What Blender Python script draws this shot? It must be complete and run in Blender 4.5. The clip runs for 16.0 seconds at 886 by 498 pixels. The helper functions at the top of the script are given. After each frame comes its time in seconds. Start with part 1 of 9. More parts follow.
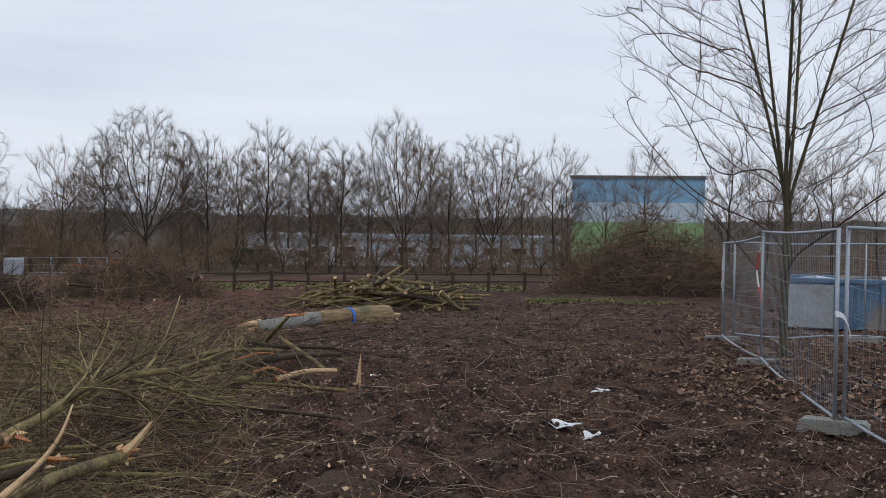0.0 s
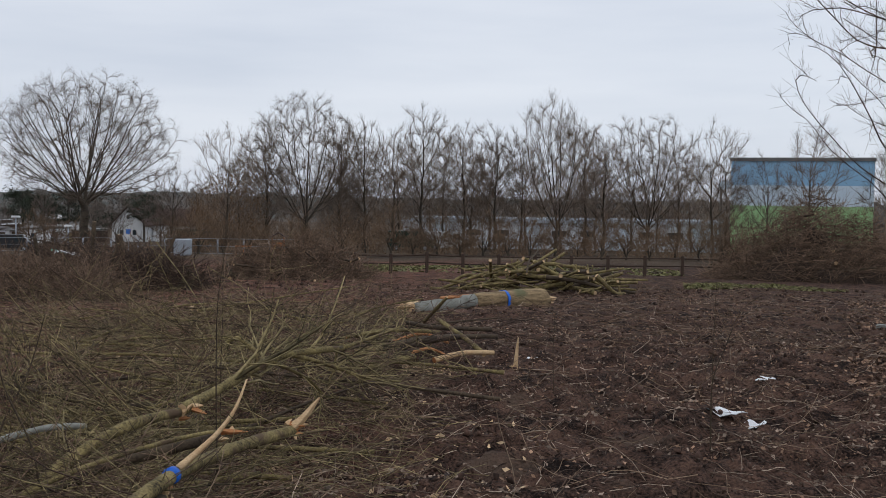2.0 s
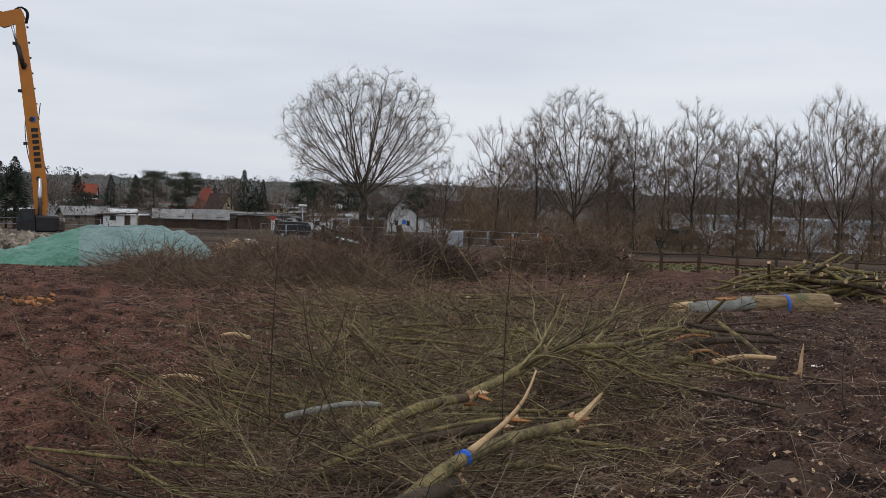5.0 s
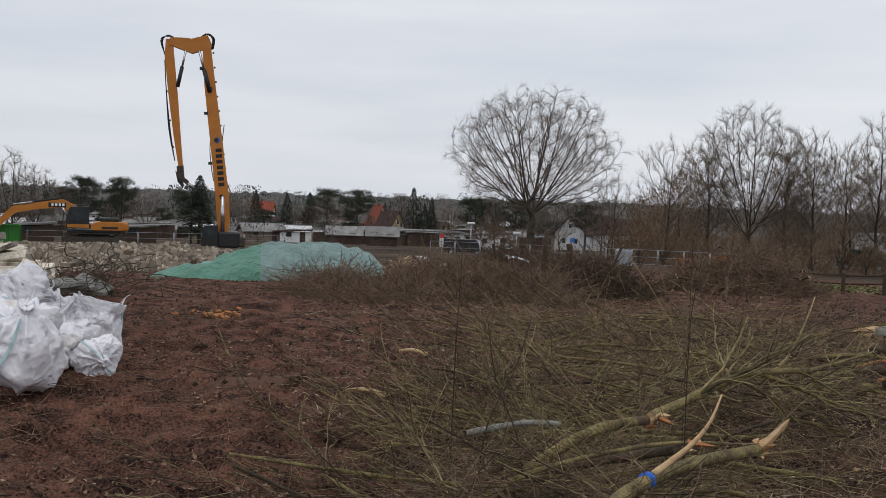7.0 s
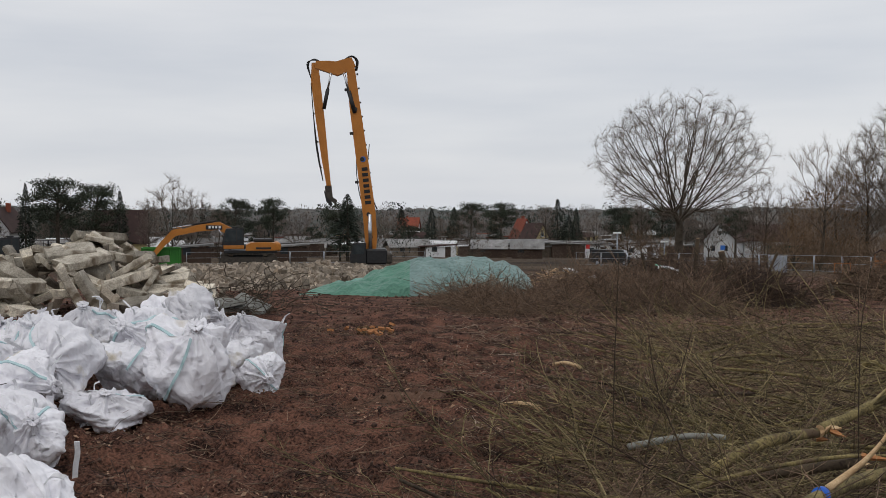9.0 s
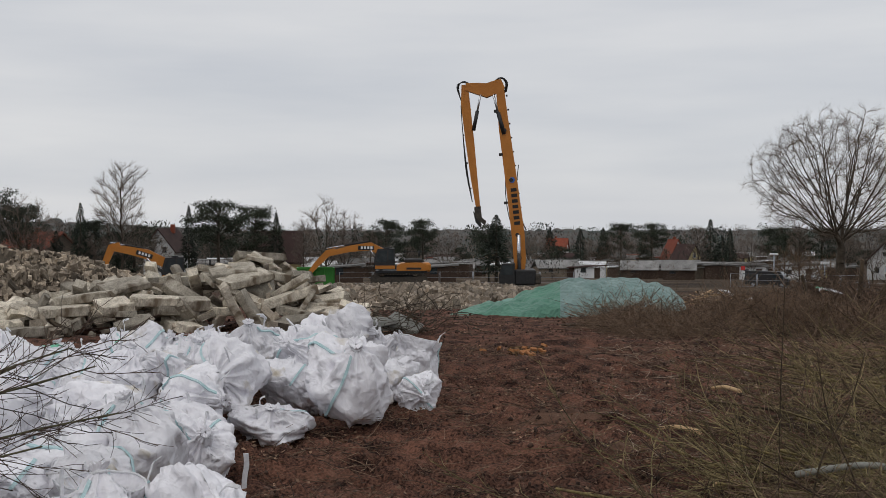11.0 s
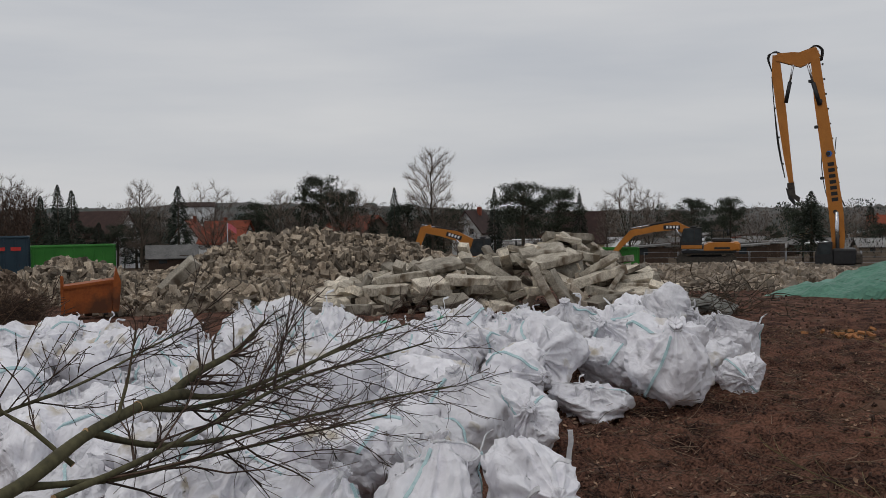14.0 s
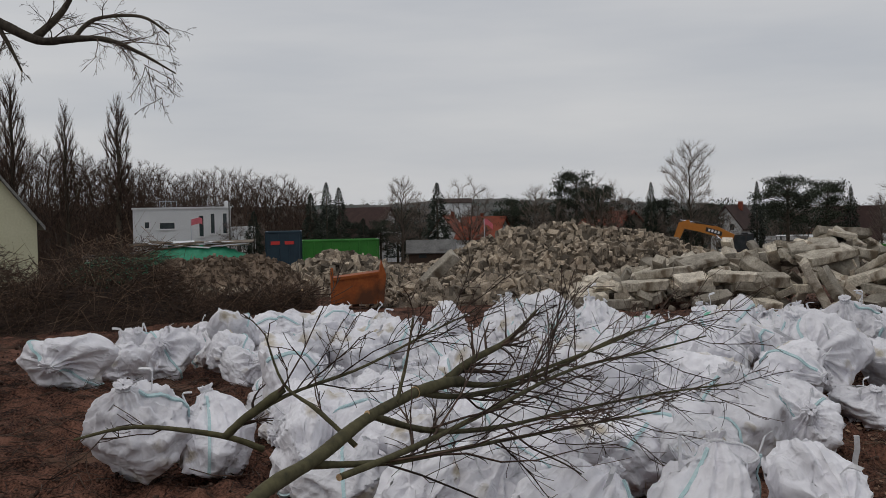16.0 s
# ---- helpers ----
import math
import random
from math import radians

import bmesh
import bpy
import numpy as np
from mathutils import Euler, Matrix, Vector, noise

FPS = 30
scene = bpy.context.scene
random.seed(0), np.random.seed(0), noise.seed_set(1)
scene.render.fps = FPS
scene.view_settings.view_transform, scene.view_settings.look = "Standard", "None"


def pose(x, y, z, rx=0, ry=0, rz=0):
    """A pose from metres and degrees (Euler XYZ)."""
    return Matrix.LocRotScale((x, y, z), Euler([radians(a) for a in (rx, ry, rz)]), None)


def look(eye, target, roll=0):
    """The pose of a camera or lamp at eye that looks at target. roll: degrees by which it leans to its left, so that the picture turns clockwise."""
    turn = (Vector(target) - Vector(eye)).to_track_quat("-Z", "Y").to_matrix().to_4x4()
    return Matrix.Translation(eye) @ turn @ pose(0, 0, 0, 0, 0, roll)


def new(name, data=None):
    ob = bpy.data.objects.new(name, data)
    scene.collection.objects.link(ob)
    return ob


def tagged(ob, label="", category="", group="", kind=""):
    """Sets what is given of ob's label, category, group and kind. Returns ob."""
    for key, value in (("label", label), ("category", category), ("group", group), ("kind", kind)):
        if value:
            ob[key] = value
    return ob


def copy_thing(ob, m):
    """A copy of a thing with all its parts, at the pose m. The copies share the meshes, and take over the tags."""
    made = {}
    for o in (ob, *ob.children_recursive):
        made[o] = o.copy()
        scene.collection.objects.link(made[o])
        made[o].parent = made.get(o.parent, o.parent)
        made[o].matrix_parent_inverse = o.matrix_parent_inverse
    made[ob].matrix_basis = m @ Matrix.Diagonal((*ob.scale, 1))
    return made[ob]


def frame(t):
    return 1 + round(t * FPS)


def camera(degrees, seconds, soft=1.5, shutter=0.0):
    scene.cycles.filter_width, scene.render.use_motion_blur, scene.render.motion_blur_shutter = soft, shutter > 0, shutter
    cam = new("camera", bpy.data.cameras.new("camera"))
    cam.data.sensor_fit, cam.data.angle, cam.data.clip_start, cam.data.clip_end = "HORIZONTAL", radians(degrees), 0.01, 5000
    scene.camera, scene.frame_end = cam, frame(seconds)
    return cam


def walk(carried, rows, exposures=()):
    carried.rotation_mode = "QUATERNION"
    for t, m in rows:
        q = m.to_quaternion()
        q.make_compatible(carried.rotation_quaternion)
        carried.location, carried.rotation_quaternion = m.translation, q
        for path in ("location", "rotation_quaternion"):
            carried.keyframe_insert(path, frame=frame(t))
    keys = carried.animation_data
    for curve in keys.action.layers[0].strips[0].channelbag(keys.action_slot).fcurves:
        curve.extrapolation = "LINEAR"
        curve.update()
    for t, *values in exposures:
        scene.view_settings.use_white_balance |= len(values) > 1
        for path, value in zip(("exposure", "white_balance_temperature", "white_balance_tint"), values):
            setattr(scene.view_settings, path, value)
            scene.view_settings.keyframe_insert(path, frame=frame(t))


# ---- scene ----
cam = camera(44.80, 16.0, soft=0.7)
PATH = [
    (0.0, (0.000, -0.000, 2.200), (0.174, 19.990, 1.589), 0.73),
    (0.5, (-0.014, -0.012, 2.191), (-0.483, 19.972, 1.549), 1.01),
    (1.0, (-0.034, -0.012, 2.185), (-1.261, 19.935, 1.385), 0.95),
    (1.5, (-0.053, 0.002, 2.190), (-1.988, 19.888, 1.297), 0.80),
    (2.0, (-0.069, 0.007, 2.189), (-2.719, 19.807, 1.234), 0.77),
    (2.5, (-0.089, 0.000, 2.187), (-3.430, 19.692, 1.159), 1.02),
    (3.0, (-0.112, -0.013, 2.183), (-4.202, 19.534, 1.084), 1.70),
    (3.5, (-0.141, -0.024, 2.181), (-4.973, 19.349, 1.022), 1.81),
    (4.0, (-0.163, -0.052, 2.179), (-5.782, 19.104, 0.960), 1.82),
    (4.5, (-0.186, -0.075, 2.181), (-6.519, 18.851, 0.884), 1.86),
    (5.0, (-0.210, -0.106, 2.188), (-7.596, 18.445, 1.033), 1.91),
    (7.5, (-0.268, -0.304, 2.222), (-11.008, 16.542, 1.299), 1.74),
    (8.0, (-0.284, -0.319, 2.227), (-11.642, 16.119, 1.341), 1.38),
    (10.5, (-0.307, -0.442, 2.234), (-14.155, 13.981, 1.795), -0.63),
    (11.0, (-0.322, -0.463, 2.233), (-14.750, 13.383, 1.872), -0.01),
    (11.5, (-0.340, -0.479, 2.230), (-15.344, 12.741, 1.918), 0.24),
    (12.0, (-0.354, -0.500, 2.233), (-15.961, 12.003, 1.952), 0.88),
    (12.5, (-0.358, -0.533, 2.232), (-16.495, 11.279, 1.950), 1.11),
    (13.0, (-0.359, -0.573, 2.233), (-17.036, 10.460, 1.862), 1.35),
    (13.5, (-0.380, -0.595, 2.232), (-17.615, 9.538, 1.672), 1.11),
    (14.0, (-0.402, -0.609, 2.222), (-18.082, 8.715, 1.542), -0.89),
    (14.5, (-0.435, -0.621, 2.217), (-18.517, 7.896, 1.506), -1.46),
    (15.0, (-0.469, -0.632, 2.207), (-18.935, 7.026, 1.583), -1.79),
    (15.5, (-0.507, -0.650, 2.191), (-19.479, 5.654, 1.624), -1.50),
    (16.0, (-0.556, -0.669, 2.182), (-19.923, 4.275, 1.503), -1.06),
]
walk(cam, [(t, look(eye, target, roll)) for t, eye, target, roll in PATH],
     exposures=[(0.0, 0.18, 6350, 10), (0.5, 0.06, 6350, 10), (1.5, 0.1, 6400, 10), (3.0, 0.14, 6500, 10), (5.0, 0.14, 6600, 10), (8.0, 0.14, 6800, 10), (10.5, -0.06, 6950, 10), (11.2, -0.04, 6950, 10), (12.5, -0.34, 6950, 10), (14.0, -0.26, 6950, 10), (16.0, -0.32, 6950, 10)])

# ---- light ----
world = bpy.data.worlds.new("overcast")
scene.world = world
world.use_nodes = True
wn, wl = world.node_tree.nodes, world.node_tree.links
wn.clear()
w_out = wn.new("ShaderNodeOutputWorld")
w_bg = wn.new("ShaderNodeBackground")
w_sky = wn.new("ShaderNodeTexSky")
w_sky.sky_type = "NISHITA"
w_sky.sun_disc = False
w_sky.sun_elevation, w_sky.sun_rotation = radians(22), radians(200)
w_sky_scale = wn.new("ShaderNodeVectorMath")
w_sky_scale.operation = "SCALE"
w_sky_scale.inputs["Scale"].default_value = 0.09
w_co = wn.new("ShaderNodeTexCoord")
w_map = wn.new("ShaderNodeMapping")
w_map.inputs["Scale"].default_value = (1.0, 1.0, 7.0)
w_no = wn.new("ShaderNodeTexNoise")
w_no.inputs["Scale"].default_value = 2.1
w_no.inputs["Detail"].default_value = 5.0
w_no.inputs["Roughness"].default_value = 0.5
w_ramp = wn.new("ShaderNodeValToRGB")
w_ramp.color_ramp.elements[0].position, w_ramp.color_ramp.elements[1].position = 0.25, 0.78
w_ramp.color_ramp.elements[0].color = (0.545, 0.595, 0.69, 1)
w_ramp.color_ramp.elements[1].color = (0.76, 0.79, 0.85, 1)
w_mix = wn.new("ShaderNodeMix")
w_mix.data_type = "RGBA"
w_mix.inputs[0].default_value = 0.93
wl.new(w_co.outputs["Generated"], w_map.inputs["Vector"])
wl.new(w_map.outputs["Vector"], w_no.inputs["Vector"])
wl.new(w_no.outputs["Fac"], w_ramp.inputs["Fac"])
wl.new(w_sky.outputs["Color"], w_sky_scale.inputs[0])
wl.new(w_sky_scale.outputs["Vector"], w_mix.inputs[6])
wl.new(w_ramp.outputs["Color"], w_mix.inputs[7])
wl.new(w_mix.outputs[2], w_bg.inputs["Color"])
wl.new(w_bg.outputs["Background"], w_out.inputs["Surface"])
w_bg.inputs["Strength"].default_value = 1.0

sun = new("sun", bpy.data.lights.new("sun", "SUN"))
sun.data.energy, sun.data.angle, sun.data.color = 0.55, radians(40), (1.0, 0.97, 0.93)
sun.matrix_world = look((8, -18, 40), (0, 0, 0))


# ---- materials ----
def surf(name, c1, c2, scale=4.0, rough=0.8, metal=0.0, bump=0.3, fine=40.0, spots=None, spot_at=0.62, vary=0.0,
         stretch=(1, 1, 1), depth=0.01, spec=0.35, spot_scale=0.35):
    """Two colours mixed by coarse and fine noise, optional spots of a third, fine relief; vary: spread of brightness from object to object."""
    m = bpy.data.materials.new(name)
    m.use_nodes = True
    n, l = m.node_tree.nodes, m.node_tree.links
    b = n["Principled BSDF"]
    b.inputs["Roughness"].default_value, b.inputs["Metallic"].default_value = rough, metal
    b.inputs["Specular IOR Level"].default_value = spec
    co = n.new("ShaderNodeTexCoord")
    mp = n.new("ShaderNodeMapping")
    mp.inputs["Scale"].default_value = stretch
    l.new(co.outputs["Object"], mp.inputs["Vector"])
    big, small = n.new("ShaderNodeTexNoise"), n.new("ShaderNodeTexNoise")
    for t, s, d in ((big, scale, 4.0), (small, fine, 3.0)):
        t.inputs["Scale"].default_value, t.inputs["Detail"].default_value = s, d
        l.new(mp.outputs["Vector"], t.inputs["Vector"])
    add = n.new("ShaderNodeMath")
    add.operation = "MULTIPLY_ADD"
    add.inputs[1].default_value = 0.5
    l.new(small.outputs["Fac"], add.inputs[0])
    half = n.new("ShaderNodeMath")
    half.operation = "MULTIPLY"
    half.inputs[1].default_value = 0.5
    l.new(big.outputs["Fac"], half.inputs[0])
    l.new(half.outputs[0], add.inputs[2])
    ramp = n.new("ShaderNodeValToRGB")
    ramp.color_ramp.elements[0].position, ramp.color_ramp.elements[1].position = 0.34, 0.66
    ramp.color_ramp.elements[0].color, ramp.color_ramp.elements[1].color = (*c1, 1), (*c2, 1)
    l.new(add.outputs[0], ramp.inputs["Fac"])
    out = ramp.outputs["Color"]
    if spots:
        sp = n.new("ShaderNodeTexNoise")
        sp.inputs["Scale"].default_value, sp.inputs["Detail"].default_value = scale * spot_scale, 6.0
        l.new(co.outputs["Object"], sp.inputs["Vector"])
        cut = n.new("ShaderNodeMapRange")
        cut.inputs[1].default_value, cut.inputs[2].default_value = spot_at, spot_at + 0.1
        l.new(sp.outputs["Fac"], cut.inputs[0])
        mx = n.new("ShaderNodeMix")
        mx.data_type = "RGBA"
        l.new(cut.outputs[0], mx.inputs[0])
        l.new(out, mx.inputs[6])
        mx.inputs[7].default_value = (*spots, 1)
        out = mx.outputs[2]
    if vary:
        info = n.new("ShaderNodeObjectInfo")
        rng = n.new("ShaderNodeMapRange")
        rng.inputs[3].default_value, rng.inputs[4].default_value = 1 - vary, 1 + vary
        l.new(info.outputs["Random"], rng.inputs[0])
        hs = n.new("ShaderNodeHueSaturation")
        l.new(rng.outputs[0], hs.inputs["Value"])
        l.new(out, hs.inputs["Color"])
        out = hs.outputs["Color"]
    l.new(out, b.inputs["Base Color"])
    if bump:
        bp = n.new("ShaderNodeBump")
        bp.inputs["Strength"].default_value, bp.inputs["Distance"].default_value = bump, depth
        l.new(add.outputs[0], bp.inputs["Height"])
        l.new(bp.outputs["Normal"], b.inputs["Normal"])
    return m


def isle(m, spread):
    """Spread the brightness from piece to piece of a joined mesh."""
    n, l = m.node_tree.nodes, m.node_tree.links
    b = n["Principled BSDF"]
    src = b.inputs["Base Color"].links[0].from_socket
    geo, rng, hs = n.new("ShaderNodeNewGeometry"), n.new("ShaderNodeMapRange"), n.new("ShaderNodeHueSaturation")
    rng.inputs[3].default_value, rng.inputs[4].default_value = 1 - spread, 1 + spread
    l.new(geo.outputs["Random Per Island"], rng.inputs[0])
    l.new(rng.outputs[0], hs.inputs["Value"])
    l.new(src, hs.inputs["Color"])
    l.new(hs.outputs["Color"], b.inputs["Base Color"])
    return m


# low end is wet dark soil, deepened further to stand in for shade under brush
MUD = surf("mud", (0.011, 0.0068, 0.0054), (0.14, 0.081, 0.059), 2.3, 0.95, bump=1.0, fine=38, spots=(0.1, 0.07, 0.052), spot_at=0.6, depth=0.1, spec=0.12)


def soils(m):
    """Redder loam towards the track, dull winter turf beyond the site."""
    n, l = m.node_tree.nodes, m.node_tree.links
    b = n["Principled BSDF"]
    src = b.inputs["Base Color"].links[0].from_socket
    co, sep, hyp = n.new("ShaderNodeTexCoord"), n.new("ShaderNodeSeparateXYZ"), n.new("ShaderNodeVectorMath")
    hyp.operation = "LENGTH"
    l.new(co.outputs["Object"], sep.inputs[0])
    l.new(co.outputs["Object"], hyp.inputs[0])
    wob = n.new("ShaderNodeTexNoise")
    wob.inputs["Scale"].default_value, wob.inputs["Detail"].default_value = 0.12, 4.0
    l.new(co.outputs["Object"], wob.inputs["Vector"])
    for src2, lo, hi, spread, col in ((sep.outputs["X"], -1.0, -7.0, 6.0, (1.62, 1.34, 1.26)), (hyp.outputs["Value"], 55.0, 75.0, 40.0, None)):
        sh = n.new("ShaderNodeMath")
        sh.operation = "MULTIPLY_ADD"
        sh.inputs[1].default_value = spread
        l.new(wob.outputs["Fac"], sh.inputs[0])
        l.new(src2, sh.inputs[2])
        rg = n.new("ShaderNodeMapRange")
        rg.inputs[1].default_value, rg.inputs[2].default_value = lo + spread / 2, hi + spread / 2
        l.new(sh.outputs[0], rg.inputs[0])
        mx = n.new("ShaderNodeMix")
        mx.data_type = "RGBA"
        l.new(rg.outputs[0], mx.inputs[0])
        l.new(src, mx.inputs[6])
        if col:
            mul = n.new("ShaderNodeVectorMath")
            mul.operation = "MULTIPLY"
            mul.inputs[1].default_value = col
            l.new(src, mul.inputs[0])
            l.new(mul.outputs[0], mx.inputs[7])
        else:
            turf = n.new("ShaderNodeTexNoise")
            turf.inputs["Scale"].default_value, turf.inputs["Detail"].default_value = 0.09, 8.0
            l.new(co.outputs["Object"], turf.inputs["Vector"])
            ramp = n.new("ShaderNodeValToRGB")
            ramp.color_ramp.elements[0].position, ramp.color_ramp.elements[1].position = 0.35, 0.65
            ramp.color_ramp.elements[0].color, ramp.color_ramp.elements[1].color = (0.04, 0.028, 0.02, 1), (0.12, 0.088, 0.06, 1)
            l.new(turf.outputs["Fac"], ramp.inputs["Fac"])
            l.new(ramp.outputs["Color"], mx.inputs[7])
        src = mx.outputs[2]
    l.new(src, b.inputs["Base Color"])


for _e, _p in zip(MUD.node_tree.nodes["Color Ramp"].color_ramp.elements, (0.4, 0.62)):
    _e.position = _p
soils(MUD)
BARK_GREEN = surf("bark_green", (0.03, 0.022, 0.012), (0.32, 0.25, 0.105), 7, 0.9, bump=0.9, fine=55, spots=(0.1, 0.066, 0.04), spot_at=0.55, spot_scale=0.8, depth=0.012)
BARK_BROWN = surf("bark_brown", (0.025, 0.017, 0.011), (0.1, 0.072, 0.046), 5, 0.9, bump=0.6, fine=45, depth=0.01, vary=0.2)
BARK_ROUGH = surf("bark_rough", (0.07, 0.045, 0.024), (0.42, 0.3, 0.165), 3, 0.95, bump=1.0, fine=22, stretch=(1, 5, 5), depth=0.03, spots=(0.14, 0.135, 0.07))
CLOD = isle(surf("soil_clod", (0.025, 0.014, 0.01), (0.115, 0.066, 0.048), 3, 0.95, bump=0.8, fine=30), 0.5)
BARK_GREY = surf("bark_grey", (0.13, 0.13, 0.11), (0.3, 0.3, 0.27), 4, 0.9, bump=0.4, fine=40)
BARK_TREE = surf("bark_tree", (0.028, 0.022, 0.017), (0.095, 0.077, 0.057), 2, 0.95, bump=0.5, fine=25, vary=0.25)
BARK_TREE_GREEN = surf("bark_tree_green", (0.04, 0.036, 0.02), (0.12, 0.108, 0.055), 2, 0.95, bump=0.5, fine=25)
TWIG_BROWN = isle(surf("twig_brown", (0.065, 0.042, 0.028), (0.26, 0.172, 0.115), 2, 0.9, bump=0, fine=20), 0.5)
TWIG_GREEN = isle(surf("twig_green", (0.045, 0.036, 0.018), (0.33, 0.262, 0.13), 2, 0.9, bump=0, fine=20), 0.7)
# near-black brown: the shade between heaped twigs, put into the colour
BRUSH_SHADE = surf("brush_inner_shade", (0.012, 0.008, 0.006), (0.075, 0.048, 0.034), 2.5, 0.95, bump=1.0, fine=12, stretch=(1, 1, 3), depth=0.08)
TWIG_DARK = isle(surf("twig_dark", (0.024, 0.015, 0.011), (0.1, 0.062, 0.044), 2, 0.9, bump=0, fine=20), 0.5)
TWIG_GREY = isle(surf("twig_grey", (0.135, 0.088, 0.058), (0.36, 0.255, 0.17), 2, 0.9, bump=0, fine=20), 0.5)
TWIG_TREE = isle(surf("twig_tree", (0.1, 0.075, 0.057), (0.225, 0.17, 0.13), 1, 0.9, bump=0, fine=10, vary=0.25), 0.3)
TWIG_WARM = isle(surf("twig_warm", (0.1, 0.066, 0.042), (0.21, 0.14, 0.088), 1, 0.9, bump=0, fine=10, vary=0.2), 0.3)
STRAW = isle(surf("dry_stalk", (0.15, 0.105, 0.075), (0.5, 0.4, 0.31), 3, 0.9, bump=0, fine=20), 0.55)
LEAF_PALE = isle(surf("pale_dead_leaf", (0.11, 0.078, 0.058), (0.36, 0.27, 0.205), 3, 0.85, bump=0, fine=20), 0.6)
LEAF_LITTER = isle(surf("leaf_litter", (0.075, 0.042, 0.028), (0.32, 0.2, 0.13), 3, 0.85, bump=0, fine=20), 0.75)
CHIP = isle(surf("wood_chip", (0.42, 0.27, 0.14), (0.66, 0.5, 0.32), 5, 0.85, bump=0, fine=30), 0.4)
CUT_WOOD = surf("cut_wood", (0.42, 0.25, 0.12), (0.68, 0.5, 0.3), 6, 0.8, bump=0.5, fine=60, stretch=(1, 4, 4))
CUT_ORANGE = surf("cut_orange_wood", (0.3, 0.11, 0.04), (0.5, 0.24, 0.1), 8, 0.85, bump=0.4, fine=60)
BLUE_TAPE = surf("blue_tape", (0.01, 0.09, 0.46), (0.02, 0.16, 0.66), 6, 0.5, bump=0.2)
CONCRETE = surf("broken_concrete", (0.22, 0.19, 0.15), (0.66, 0.6, 0.5), 1.6, 0.92, bump=0.6, fine=16, spots=(0.15, 0.115, 0.08), spot_at=0.55, vary=0.55, depth=0.025, spot_scale=0.6)
RUBBLE = surf("rubble_chunk", (0.15, 0.122, 0.094), (0.46, 0.395, 0.315), 2.5, 0.95, bump=0.9, fine=26, vary=0.7, depth=0.02)
RUBBLE_FINE = isle(surf("rubble_grit", (0.14, 0.11, 0.082), (0.42, 0.35, 0.27), 2.5, 0.95, bump=0.9, fine=26, depth=0.02), 0.75)
EARTH_PILE = isle(surf("dug_earth", (0.06, 0.042, 0.03), (0.2, 0.148, 0.108), 2.5, 0.95, bump=0.9, fine=26, vary=0.3), 0.4)
RUBBLE_BED = surf("rubble_bed", (0.07, 0.054, 0.04), (0.24, 0.195, 0.15), 2.0, 0.95, bump=1.0, fine=14, depth=0.06)
RUBBLE_PALE = isle(surf("crushed_pale_rubble", (0.15, 0.122, 0.092), (0.46, 0.385, 0.31), 2.5, 0.95, bump=0.9, fine=26, vary=0.35, depth=0.02), 0.45)
PAINT_GREYBLUE = surf("grey_blue_cladding", (0.52, 0.56, 0.61), (0.64, 0.68, 0.72), 0.3, 0.85, bump=0.1, fine=5)
CONCRETE_FOOT = surf("fence_foot_concrete", (0.16, 0.165, 0.15), (0.3, 0.3, 0.275), 6, 0.9, bump=0.5, fine=60)
STEEL = surf("galvanised_steel", (0.28, 0.31, 0.35), (0.42, 0.45, 0.49), 9, 0.45, 0.6, bump=0.1, fine=60)
WIRE = surf("fence_wire", (0.2, 0.22, 0.25), (0.32, 0.34, 0.37), 9, 0.5, 0.5, bump=0)
BAG = surf("woven_white_bag", (0.73, 0.72, 0.76), (0.88, 0.87, 0.905), 1.6, 0.5, bump=0.25, fine=12, spots=(0.5, 0.44, 0.35), spot_at=0.59, vary=0.12, depth=0.02, spot_scale=1.3)


def crumple(m, layers):
    """Crumpled cloth: facets and sharp creases in layers of (scale, depth)."""
    n, l = m.node_tree.nodes, m.node_tree.links
    b = n["Principled BSDF"]
    co, wob, mixv = n.new("ShaderNodeTexCoord"), n.new("ShaderNodeTexNoise"), n.new("ShaderNodeVectorMath")
    wob.inputs["Scale"].default_value = 3.0
    mixv.operation = "MULTIPLY_ADD"
    mixv.inputs[1].default_value = (0.35, 0.35, 0.35)
    l.new(co.outputs["Object"], wob.inputs["Vector"])
    l.new(wob.outputs["Color"], mixv.inputs[0])
    l.new(co.outputs["Object"], mixv.inputs[2])
    nor = b.inputs["Normal"].links[0].from_socket
    for scale, depth in layers:
        v, r = n.new("ShaderNodeTexVoronoi"), n.new("ShaderNodeBump")
        v.inputs["Scale"].default_value = scale
        r.inputs["Strength"].default_value, r.inputs["Distance"].default_value = 1.0, depth
        l.new(mixv.outputs[0], v.inputs["Vector"])
        l.new(v.outputs["Distance"], r.inputs["Height"])
        l.new(nor, r.inputs["Normal"])
        nor = r.outputs["Normal"]
    l.new(nor, b.inputs["Normal"])


crumple(BAG, ((4.5, 0.036), (10.0, 0.015), (20.0, 0.004)))
BAG_STRAP = surf("turquoise_strap", (0.36, 0.55, 0.57), (0.56, 0.7, 0.72), 10, 0.65, bump=0.2)
BAG_LOOP = surf("white_loop", (0.62, 0.62, 0.64), (0.78, 0.78, 0.8), 10, 0.65, bump=0.2)
BAG_GREEN = surf("green_foil", (0.1, 0.42, 0.27), (0.2, 0.56, 0.38), 6, 0.5, bump=0.4, fine=20)
TARP = surf("green_tarpaulin", (0.055, 0.17, 0.118), (0.115, 0.275, 0.2), 1.2, 0.55, bump=0.6, fine=9, spots=(0.15, 0.31, 0.25), spot_at=0.55, depth=0.03)
